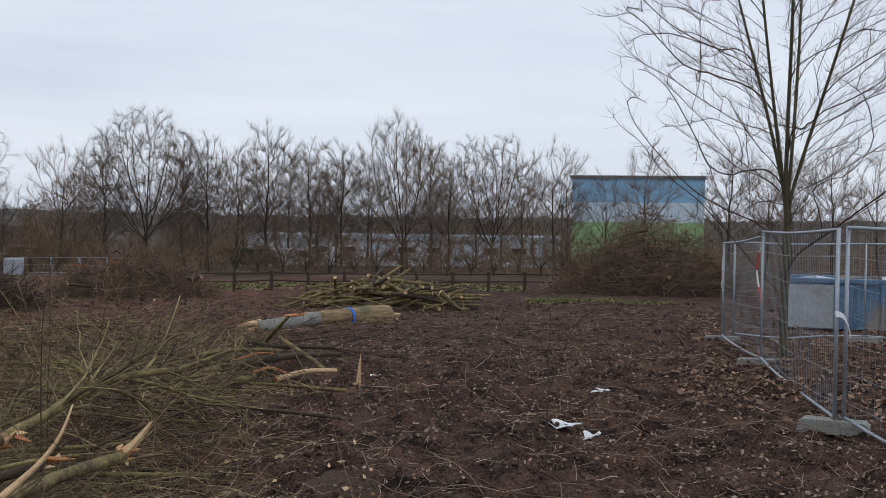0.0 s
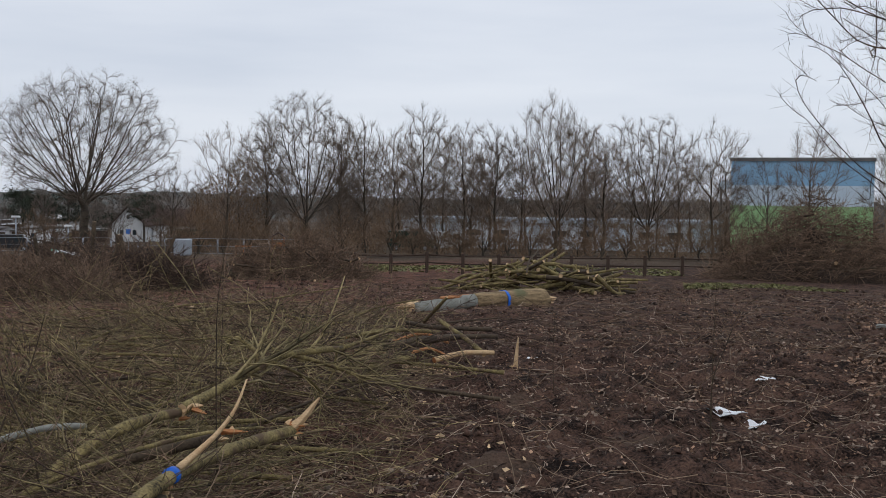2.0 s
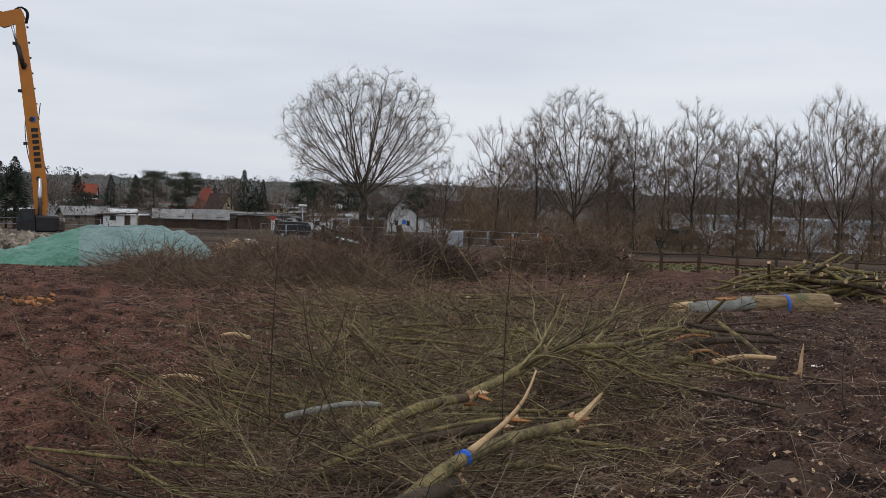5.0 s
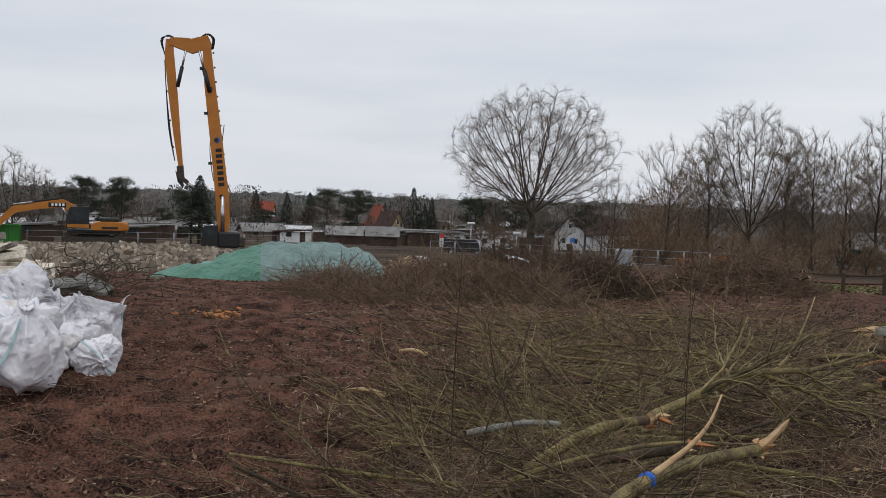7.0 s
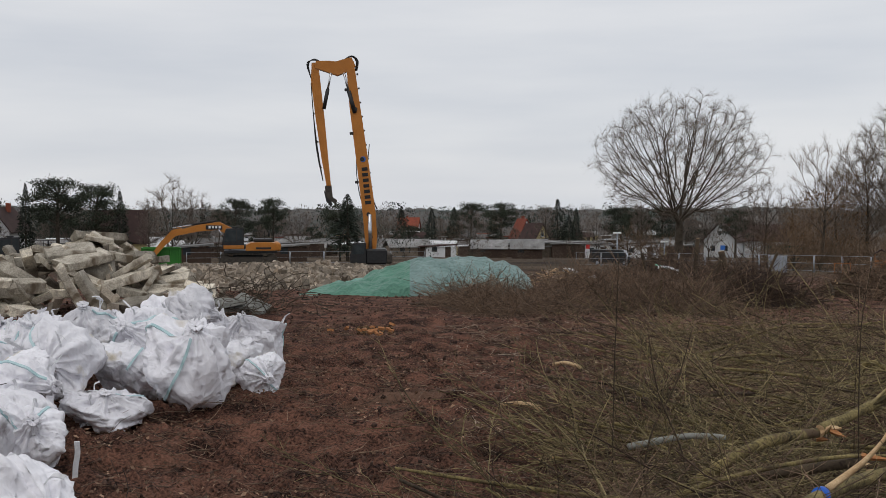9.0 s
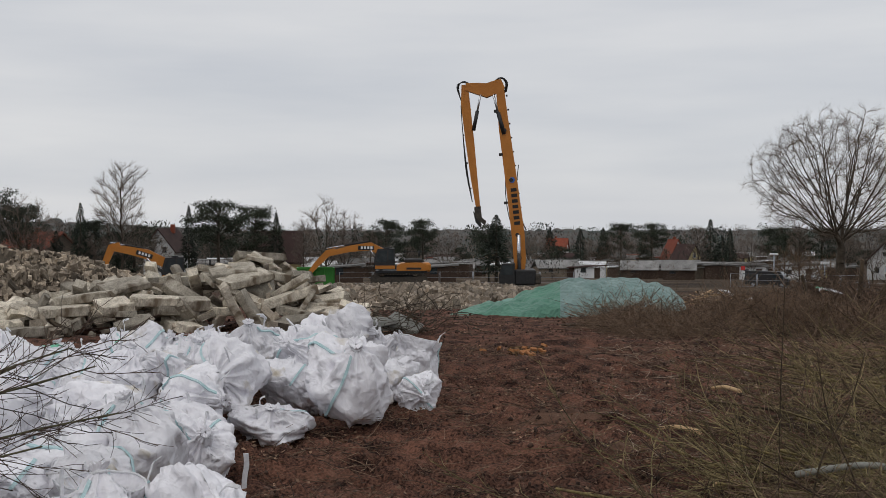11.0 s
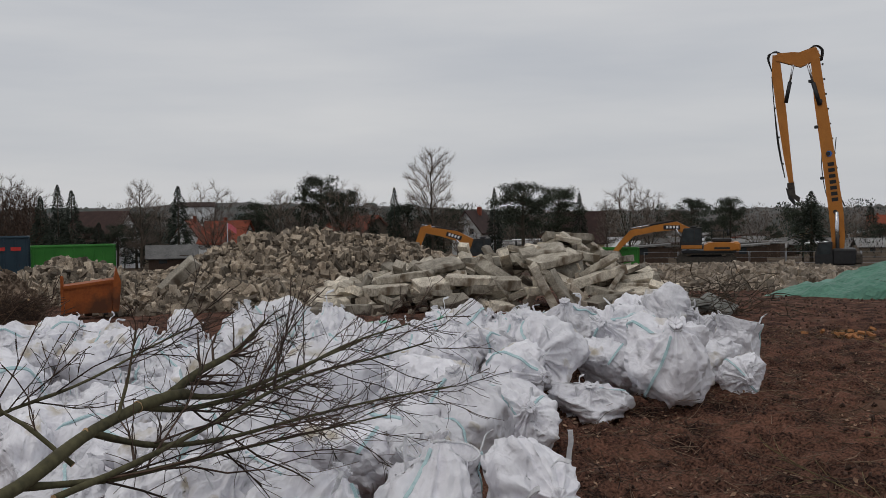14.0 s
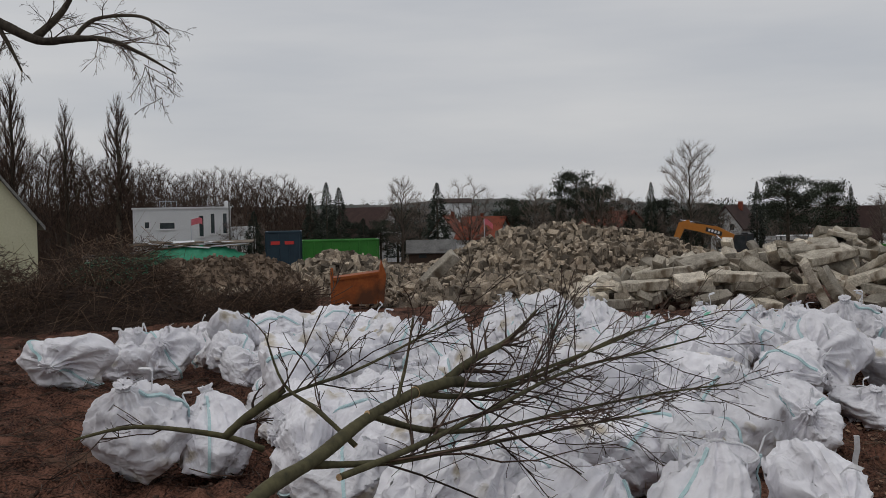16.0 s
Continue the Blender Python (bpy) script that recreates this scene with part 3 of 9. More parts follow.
def tree_thing(meshes, name, label, category, place, bark, twig, group="", turn=0.0, scale=1.0):
    wood, crown = meshes
    t = thing(name, label, category, place, group, turn, scale=scale)
    part("trunk", mesh_of("trunk", *wood, bark, True), t)
    part("crown", mesh_of("crown", *crown, twig), t)
    return t


# ---- the ground ----
def make_ground():
    az = np.concatenate([np.arange(-30, 112, 0.36), np.arange(112, 330, 4.0)])
    rr = np.concatenate([[0.0], np.geomspace(0.6, 3.9, 14), np.geomspace(4.0, 30, 215), np.geomspace(30.6, 3600, 105)])
    A, Rg = np.meshgrid(np.radians(az), rr, indexing="ij")
    x, y = -Rg * np.sin(A), Rg * np.cos(A)
    z = ground_z(x, y)
    n, k = A.shape
    V = np.stack([x, y, z], -1).reshape(-1, 3)
    i = np.arange(n)[:, None]
    j = np.arange(k - 1)[None]
    i2 = (i + 1) % n
    F = np.stack([i * k + j, i * k + j + 1, i2 * k + j + 1, i2 * k + j], -1).reshape(-1, 4)
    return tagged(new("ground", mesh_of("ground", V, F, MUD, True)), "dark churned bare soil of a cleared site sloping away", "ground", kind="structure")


make_ground()


# ---- the row of bare trees and what stands beyond ----
KINDS = [crown_tree(11, 14.0, 5.3, 2.4, 2.8, goals=1000, step=0.34, kill=0.5, up=0.12, twigs=5, skirt=0.02),
         crown_tree(12, 12.5, 2.9, 1.8, 2.0, goals=560, step=0.32, kill=0.45, leader=0.6, up=0.2, twigs=5, skirt=0.06),
         crown_tree(13, 14.5, 3.7, 2.6, 2.6, goals=760, step=0.34, kill=0.45, up=0.24, twigs=5, twig=(0.7, 1.5), skirt=-0.04, rise=0.6),
         crown_tree(14, 11.0, 2.7, 2.0, 2.2, goals=360, step=0.34, kill=0.5, leader=0.45, up=0.18, twigs=4)]
ROW_LABELS = ["tall bare deciduous tree with a wide domed crown", "slim bare deciduous tree in the row behind the fence",
              "tall bare tree with steep upright limbs and twigs", "slender leafless tree with a thin open crown"]
ROW_H = [14.0, 12.5, 14.5, 11.0]
protos = {}
# kind, bearing, distance, slope of the top seen from the eye
ROW = [(3, 19.1, 92, 0.066), (0, 14.95, 96, 0.094), (1, 17.0, 101, 0.07), (1, 11.9, 98, 0.073), (1, 13.2, 108, 0.07), (1, 8.8, 95, 0.084), (1, 10.3, 106, 0.066),
       (1, 6.6, 104, 0.07), (3, 7.6, 112, 0.066), (1, 4.9, 96, 0.068), (3, 3.6, 108, 0.066), (2, 1.65, 97, 0.0965), (1, 0.2, 105, 0.072), (1, -0.8, 99, 0.062),
       (0, -3.1, 104, 0.077), (3, -4.6, 110, 0.058), (3, -6.4, 100, 0.074), (3, -11.2, 66, 0.073), (1, -15.4, 90, 0.073), (3, -17.2, 84, 0.06), (1, -20.4, 88, 0.07),
       (3, -22.6, 70, 0.068), (1, -18.4, 108, 0.064), (3, 21.8, 118, 0.03), (3, -9.0, 92, 0.045)]
_r = np.random.RandomState(70)
ROW += [((1, 3, 3, 1)[k % 4], -7.5 + 1.75 * k + _r.uniform(-0.5, 0.5), _r.uniform(110, 124), _r.uniform(0.035, 0.056)) for k in range(16)]
for i, (kind, az, r, s) in enumerate(ROW):
    spot = at(az, r)
    h = 2.2 + s * r - spot.z
    turn = (i * 77) % 360
    if kind not in protos:
        protos[kind] = tree_thing(KINDS[kind], "bare_tree", ROW_LABELS[kind], "tree", spot, BARK_TREE, TWIG_TREE, "trees behind the fence", turn, h / ROW_H[kind])
    else:
        c = copy_thing(protos[kind], Matrix())
        c.matrix_basis = Matrix.Translation(spot) @ Matrix.Rotation(radians(turn), 4, "Z") @ Matrix.Scale(h / ROW_H[kind], 4)

# low bare bushes at the foot of the row
BUSH = crown_tree(31, 3.2, 1.5, 0.2, 0.3, goals=130, step=0.22, kill=0.3, leaf=0.009, up=0.2, twigs=3, twig=(0.3, 0.8), hollow=0.2)
bush0 = None
rng = np.random.RandomState(3)
BUSHES = [(a, 78 + 14 * rng.rand(), 0.8 + 0.6 * rng.rand()) for a in np.arange(-7, 23, 1.25)]
BUSHES += [(21 + 1.1 * i, 118 + 30 * rng.rand(), 1.1 + 0.6 * rng.rand()) for i in (0, 1, 5, 6, 7)]
for a, r, s in BUSHES:
    spot = at(a, r)
    if bush0 is None:
        bush0 = tree_thing(BUSH, "bare_bush", "leafless brown shrub below the trees", "bush", spot, BARK_TREE, TWIG_WARM, "shrubs below the trees", 0, s)
    else:
        c = copy_thing(bush0, Matrix())
        c.matrix_basis = Matrix.Translation(spot) @ Matrix.Rotation(a * 3, 4, "Z") @ Matrix.Scale(s, 4)

# the lone wide tree in the meadow
big = crown_tree(47, 17.0, 8.8, 3.7, 3.8, goals=2600, step=0.38, kill=0.38, leaf=0.0075, up=0.03, twigs=4, twig=(0.4, 1.1), skirt=0.0, least=0.004, wild=0.85, power=2.0, outward=0.8, root=2.6, rise=0.06)
spot = at(26.15, 110)
tree_thing(big, "wide_bare_tree", "large solitary bare tree with a broad spreading crown", "tree", spot, BARK_TREE, TWIG_TREE, turn=40,
           scale=(2.2 + 0.105 * 110 - spot.z) / 17.0)

# the multi-stemmed tree behind the mesh fence
def fork_stems(seed, height, at_z, count, lean):
    """A short trunk that forks into a few steep stems."""
    rng = np.random.RandomState(seed)
    z = np.linspace(-0.2, at_z, 12)
    runs_ = [(np.column_stack([0.03 * np.sin(z * 2), 0.02 * np.cos(z), z]), -1)]
    for k in range(count):
        a = 2 * np.pi * (k + rng.uniform(-0.3, 0.3)) / count
        u = np.linspace(0.06, 1, 26)
        out = lean * rng.uniform(0.6, 1.1) * u ** 1.1
        h = (height - at_z) * rng.uniform(0.7, 0.95)
        runs_.append((np.column_stack([np.cos(a) * out + 0.03 * np.sin(5 * u + k), np.sin(a) * out, at_z - 0.1 + u * h]), 10))
    return runs_


near_tree = crown_tree(52, 9.8, 3.4, 1.9, 2.4, goals=560, step=0.16, kill=0.3, leaf=0.0052, up=0.15, twigs=3, twig=(0.12, 0.4), least=0.0024, hollow=0.1, stems=fork_stems(6, 8.8, 2.5, 5, 1.7), power=2.15, sides=9, keep=0.7, outward=0.6, root=0.2, rise=0.9)
tree_thing(near_tree, "bare_tree", "bare multi-stemmed young tree behind the mesh fence", "tree", at(-18.2, 18.0), BARK_TREE_GREEN, TWIG_DARK, turn=200)


# ---- brush, limbs and logs ----
def sticks(rng, m, place, L, r, n=4, flat=0.2, curve=0.15, tip=0.4):
    """m bent sticks; place(rng, m) gives their middles; L and r are ranges."""
    c = place(rng, m)
    a = rng.uniform(0, 2 * np.pi, m)
    d = np.stack([np.cos(a), np.sin(a), rng.normal(size=m) * flat], 1)
    d /= np.linalg.norm(d, axis=1, keepdims=True)
    ln = rng.uniform(*L, m)
    pts, here = [], c - d * ln[:, None] / 2
    for _ in range(n):
        pts.append(here)
        d = d + rng.normal(size=d.shape) * curve * np.array([1, 1, 0.6])
        d /= np.linalg.norm(d, axis=1, keepdims=True)
        here = here + d * (ln / (n - 1))[:, None]
    P = np.stack(pts, 1)
    R = rng.uniform(*r, m)[:, None] * np.linspace(1, tip, n)[None]
    return P, R


def clamp_ground(P, R, origin=(0, 0, 0), lift=0.0):
    """Lift what would lie under the soil onto it."""
    g = ground_z(P[..., 0] + origin[0], P[..., 1] + origin[1]) - origin[2]
    P = P.copy()
    P[..., 2] = np.maximum(P[..., 2], g + R + lift)
    return P


def brush_heap(seed, label, spot, half, height, count, thick=0.012, material=None, logs=20, turn=0.0, long=2.2):
    """A mound of tangled cut branches: a dark sheet coloured as the shade inside, thin shoots over it and some thicker
    limbs with pale cut ends.
    """
    rng = np.random.RandomState(seed)
    t = thing("brush_heap", label, "brush heap", spot, turn=turn)
    ox, oy = half

    def mound(g, m):
        a, q = g.uniform(0, 2 * np.pi, m), np.sqrt(g.uniform(0, 1, m))
        x, y = q * np.cos(a) * ox, q * np.sin(a) * oy
        top = height * (1 - q ** 2) ** 0.75 * (0.78 + 0.55 * noise3(np.stack([x * 0.8, y * 0.8, np.full(m, seed * 3.1)], 1)))
        return np.stack([x, y, top * g.uniform(0.05, 1.0, m) ** 0.5], 1)

    m1 = material or TWIG_DARK
    # inner mound sheet, its dark colour stands in for shade in the gaps
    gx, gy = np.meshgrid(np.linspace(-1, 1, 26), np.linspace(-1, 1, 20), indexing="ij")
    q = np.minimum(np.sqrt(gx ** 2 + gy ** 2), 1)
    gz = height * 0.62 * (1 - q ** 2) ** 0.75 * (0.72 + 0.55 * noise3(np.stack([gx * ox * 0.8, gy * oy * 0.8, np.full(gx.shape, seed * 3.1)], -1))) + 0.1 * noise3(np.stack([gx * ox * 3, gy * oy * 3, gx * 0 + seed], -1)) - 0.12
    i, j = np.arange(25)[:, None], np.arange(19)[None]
    part("core", mesh_of("core", np.stack([gx * ox, gy * oy, gz], -1).reshape(-1, 3), np.stack([i * 20 + j, (i + 1) * 20 + j, (i + 1) * 20 + j + 1, i * 20 + j + 1], -1).reshape(-1, 4), BRUSH_SHADE, True), t, "dark inner sheet of the heap, shade between twigs as colour")
    P, R = sticks(rng, count, mound, (0.4, long), (thick * 0.35, thick), 4, 0.5, 0.28)
    P[..., 2] = np.maximum(P[..., 2], -0.05)
    part("twig_tangle", mesh_of("twig_tangle", *tubes(P, R, 3), m1), t, kind="stuff")
    P, R = sticks(rng, count // 3, mound, (0.4, long * 0.8), (thick * 0.3, thick * 0.7), 4, 0.95, 0.2)
    P[..., 2] = np.maximum(P[..., 2] * 1.18, -0.05)
    part("shoot_tangle", mesh_of("shoot_tangle", *tubes(P, R, 3), TWIG_BROWN), t, "paler dry shoots", kind="stuff")
    for _ in range(logs):
        P, R = sticks(rng, 1, mound, (0.8, long * 1.1), (thick * 1.5, thick * 4), 5, 0.15, 0.08, 0.6)
        P[..., 2] = np.maximum(P[..., 2] + 0.04, 0.0)
        v, f = tubes(P, R, 7, caps=True)
        me = mesh_of("limb", v, f, BARK_BROWN, True)
        me.materials.append(CUT_WOOD)
        for q in list(me.polygons)[-2:]:
            q.material_index, q.use_smooth = 1, False
        part("limb", me, t)
    return t


brush_heap(1, "big tangled heap of dark cut brushwood", at(-11.2, 46.5), (4.2, 2.4), 3.2, 3400, 0.02, TWIG_BROWN, 18, turn=11)
brush_heap(2, "low heap of brown cut twigs near the tree row", at(15.6, 38.5), (3.0, 1.8), 1.35, 2000, 0.016, TWIG_BROWN, 26, turn=-15)
brush_heap(3, "dark heap of twigs with sawn limb ends", at(24.2, 32), (2.6, 1.8), 1.4, 2400, 0.014, TWIG_DARK, 14, turn=-24)
brush_heap(4, "long low bank of cut brushwood", at(29.4, 29), (3.8, 1.8), 0.9, 3000, 0.011, TWIG_BROWN, 8, turn=-29)
brush_heap(5, "long low bank of dark cut brushwood before the tarpaulin", at(36.0, 27), (3.6, 1.6), 0.42, 2300, 0.01, TWIG_BROWN, 6, turn=-36)
brush_heap(6, "round heap of dark twigs beside the fence track", at(27.6, 41), (1.9, 1.5), 1.5, 1300, 0.016, TWIG_DARK, 5, turn=-27)
brush_heap(7, "big brown heap of cut branches by the green tarpaulin", at(97.6, 28), (4.4, 2.6), 2.3, 5200, 0.012, TWIG_DARK, 10, turn=-97, long=1.5)
brush_heap(8, "low tangle of dry brown brushwood in the rubble", at(87.0, 30), (1.7, 1.3), 0.75, 1000, 0.013, TWIG_DARK, 3, turn=-87)


# ---- the white bags ----
def folds(p, seed, f):
    """Cloth folds: sharp ridges between soft hollows, on a warped field."""
    w = p * f + seed * 1.7
    w = w + 0.55 * np.stack([noise3(w * 0.8 + 5), noise3(w * 0.8 + 17), noise3(w * 0.8 + 31)], -1)
    return 0.45 - np.abs(noise3(w))


def creases(u, rng, count, amp, width):
    """Sharp ridges and grooves of stretched cloth: short arcs over a rounded form, u being unit directions."""
    out = np.zeros(u.shape[:2])
    for _ in range(count):
        a = rng.normal(size=3)
        a /= np.linalg.norm(a)
        b = rng.normal(size=3)
        b -= (b @ a) * a
        b /= np.linalg.norm(b)
        n = np.cross(a, b)
        half = rng.uniform(0.25, 0.8)
        along = np.arctan2(u @ b, u @ a)
        off = np.abs(u @ n + 0.05 * np.sin(along * 5 + rng.uniform(0, 6)))
        fade = np.clip((half - np.abs(along)) / (0.6 * half), 0, 1)
        out += rng.choice([1.0, 1.0, -0.9]) * amp * rng.uniform(0.4, 1.2) * np.exp(-off / width) * fade * ((u @ a) > 0)
    return out


def bag_shape(seed, w=0.5, h=0.95, slump=0.15, neck=True):
    """A filled woven bag: bulging body with flat faces and sharp creases, its mouth gathered into a pleated tuft."""
    rng = np.random.RandomState(seed)
    nt, nv = 84, 46
    th = np.arange(nt) * 2 * np.pi / nt
    prof = np.array([(0.02, 0.0), (0.62, 0.0), (0.9, 0.05), (1.04, 0.2), (1.09, 0.4), (1.04, 0.6), (0.92, 0.75), (0.7, 0.86), (0.42, 0.92), (0.17, 0.96), (0.09, 1.0), (0.15, 1.05), (0.02, 1.03)])
    if not neck:
        prof = np.array([(0.02, 0.0), (0.8, 0.0), (0.95, 0.03), (1.0, 0.2), (1.03, 0.5), (1.02, 0.8), (1.0, 1.0), (0.98, 1.04), (0.93, 0.98), (0.7, 0.86), (0.4, 0.84), (0.2, 0.83), (0.02, 0.82)])
    pr = spline(prof, nv)
    rad, zz = pr[:, 0], pr[:, 1]
    T, I = np.meshgrid(th, np.arange(nv), indexing="ij")
    sq = 1 / (np.abs(np.cos(T)) ** 3.0 + np.abs(np.sin(T)) ** 3.0) ** (1 / 3.0)
    mix = np.clip(1 - np.clip((zz[I] - 0.7) / 0.25, 0, 1), 0, 1)
    form = sq * mix + 1.0 * (1 - mix)
    p = np.stack([np.cos(T) * rad[I] * form * w, np.sin(T) * rad[I] * form * w, zz[I] * h], -1)
    ctr = np.array([0, 0, 0.42 * h])
    d = p - ctr
    soft = np.zeros(T.shape)
    for k in range(46):
        g = rng.normal(size=3) * (1, 1, 0.9)
        g /= np.linalg.norm(g)
        reach = np.percentile(d @ g, 99.0) * rng.uniform(0.66, 0.97)
        soft += (np.maximum(d @ g, 1e-6) / reach) ** 60
    shrink = np.where(zz[I] < 0.95, 1.0 / np.maximum(1.0, soft ** (1 / 60)), 1.0)
    p = ctr + d * shrink[..., None]
    # pleats that run out from the gathered mouth
    pleat = np.zeros(T.shape)
    for k, a in ((9, 0.045), (15, 0.04), (22, 0.025)):
        pleat += a * (0.5 - np.abs(np.sin(0.5 * k * T + rng.uniform(0, 6) + 0.7 * np.sin(2 * T + k))))
    pleat *= np.clip((zz[I] - 0.42) / 0.45, 0, 1) ** 1.5 * np.clip(rad[I] * 2.0, 0.12, 1) * w * 2.2 * (1.0 if neck else 0.35)
    o = p - ctr
    o /= np.linalg.norm(o, axis=-1, keepdims=True) + 1e-9
    u = d / np.array([w, w, 0.5 * h])
    u /= np.linalg.norm(u, axis=-1, keepdims=True) + 1e-9
    fold = creases(u, rng, 30, 0.06 * w / 0.5, 0.06) + creases(u, rng, 60, 0.03, 0.04) - 0.02
    big = 0.16 * w * noise3(p * 2.6 + seed * 3.7) + 0.05 * folds(p, seed, 4.6) + 0.026 * folds(p, seed + 4, 9.5)
    live = np.clip(p[..., 2] / (0.1 * h), 0.15, 1) * np.where(zz[I] > 0.95, 0.3, 1.0)
    p = p + o * ((fold + big) * live + pleat)[..., None]
    a = rng.uniform(0, 2 * np.pi)
    lean = slump * (p[..., 2] / h) ** 2 * w
    p[..., 0] += np.cos(a) * lean
    p[..., 1] += np.sin(a) * lean
    p[..., 2] *= 1 - 0.22 * (np.cos(T - a) * rad[I]) * np.clip(zz[I], 0, 1) * (slump / 0.3)
    p[..., 2] = np.maximum(p[..., 2], 0)
    V = p.reshape(-1, 3)
    i, j = np.arange(nt)[:, None], np.arange(nv - 1)[None]
    i2 = (i + 1) % nt
    F = np.stack([i * nv + j, i2 * nv + j, i2 * nv + j + 1, i * nv + j + 1], -1).reshape(-1, 4)
    return p, V, F


def ribbon(path, width, side, lift=0.006, thick=0.004):
    """A flat strap along a run of places, with a given sideways direction."""
    path = np.array(path, float)
    side = np.array(side, float) / (np.linalg.norm(side) + 1e-9)
    n = len(path)
    tan = np.gradient(path, axis=0)
    nor = np.cross(tan, side)
    nor /= np.linalg.norm(nor, axis=1, keepdims=True) + 1e-9
    ring = [path + side * width / 2 + nor * lift, path - side * width / 2 + nor * lift, path - side * width / 2 + nor * (lift - thick), path + side * width / 2 + nor * (lift - thick)]
    V = np.stack(ring, 1).reshape(-1, 3)
    F = [(i * 4 + k, i * 4 + (k + 1) % 4, i * 4 + 4 + (k + 1) % 4, i * 4 + 4 + k) for i in range(n - 1) for k in range(4)]
    F += [(3, 2, 1, 0), (n * 4 - 4, n * 4 - 3, n * 4 - 2, n * 4 - 1)]
    return V, F


def bag_proto(seed, w, h, slump, neck=True, straps=(1, 4), loops=2):
    rng = np.random.RandomState(seed + 900)
    p, V, F = bag_shape(seed, w, h, slump, neck)
    t = thing("big_bag", "full white woven bulk bag, creased and tied", "bulk bag", (0, 0, 0), "heap of white bulk bags")
    part("body", mesh_of("bag_body", V, F, BAG, True), t)
    nt, nv = p.shape[:2]
    for k in straps:
        i = int((0.125 + 0.25 * k) * nt) % nt
        run = p[i, int(nv * 0.13):int(nv * 0.77)]
        side = np.array([-math.sin(2 * np.pi * i / nt), math.cos(2 * np.pi * i / nt), 0])
        ctr = np.array([0, 0, h * 0.45])
        run = run + (run - ctr) * 0.02
        run = (run + np.roll(run, 1, 0) + np.roll(run, -1, 0))[1:-1] / 3 + (run[1:-1] - ctr) * 0.01
        v, f = ribbon(run, 0.032, side, 0.01, 0.02)
        part("strap", mesh_of("strap", v, f, BAG_STRAP), t, "turquoise lifting strap")
    if neck:
        ring = p[::6, int(nv * 0.8)].copy()
        c = ring.mean(0)
        ring = c + (ring - c) * 1.08 + (0, 0, 0.01)
        part("tie_cord", rod(np.concatenate([ring, ring[:1]]), 0.011, 5, "tie_cord", BAG_LOOP), t, "thin white cord round the mouth")
    else:
        part("rim", rod(np.concatenate([p[::4, int(nv * 0.57)], p[:1, int(nv * 0.57)]]), 0.014, 5, "rim", BAG_LOOP), t, "hemmed white rim")
    for k in range(loops):
        i = int((0.125 + 0.25 * k + 0.07) * nt) % nt
        b = p[i, int(nv * 0.66)]
        o = np.array([math.cos(2 * np.pi * i / nt), math.sin(2 * np.pi * i / nt), 0])
        top = b + np.array([0, 0, 0.1 + 0.12 * rng.rand()]) + o * rng.uniform(0.0, 0.2)
        bend = top + np.array([rng.uniform(-.12, .12), rng.uniform(-.12, .12), rng.uniform(-0.14, 0.05)])
        v, f = ribbon(spline([b - [0, 0, .08], (b + top) / 2 + o * 0.03, top, bend], 8), 0.036, rng.normal(size=3), 0.004, 0.01)
        part("loop", mesh_of("loop", v, f, BAG_LOOP), t, "white webbing loop")
    return t


BAGS = [bag_proto(1, 0.50, 0.84, 0.25, straps=(0, 2), loops=2), bag_proto(2, 0.53, 0.74, 0.5, straps=(1, 3), loops=2), bag_proto(3, 0.48, 0.9, 0.35, straps=(0, 1), loops=1),
        bag_proto(4, 0.57, 0.66, 0.5, straps=(1, 2), loops=1), bag_proto(5, 0.5, 0.78, 0.6, straps=(1,), loops=3), bag_proto(6, 0.42, 0.92, 0.15, False, straps=(0, 1), loops=4),
        bag_proto(7, 0.56, 0.68, 0.4, straps=(3,), loops=2), bag_proto(8, 0.5, 0.82, 0.45, straps=(0,), loops=2)]
bag_used = [False] * len(BAGS)


def bag(kind, az, r, turn=0.0, tilt=0.0, lift=0.0, s=1.0, label="", form=(1, 1, 1)):
    spot = at(az, r, lift)
    m = Matrix.Rotation(radians(turn), 4, "Z") @ Matrix.Rotation(radians(tilt), 4, "X") @ Matrix.Diagonal((s * 0.82 * form[0], s * 0.82 * form[1], s * 0.82 * form[2], 1))
    body = BAGS[kind].children[0].data
    co = np.empty(len(body.vertices) * 3, np.float32)
    body.vertices.foreach_get("co", co)
    co = co.reshape(-1, 3) @ np.array(m.to_3x3()).T
    mid = (co.min(0) + co.max(0)) / 2
    # rests on its lowest side, sunk a little as a soft load does
    m = Matrix.Translation((spot.x - mid[0], spot.y - mid[1], spot.z - co[:, 2].min() - 0.05)) @ m
    if not bag_used[kind]:
        bag_used[kind] = True
        ob = BAGS[kind]
    else:
        ob = copy_thing(BAGS[kind], Matrix())
    ob.matrix_basis = m
    if label:
        ob["label"] = label
    return ob


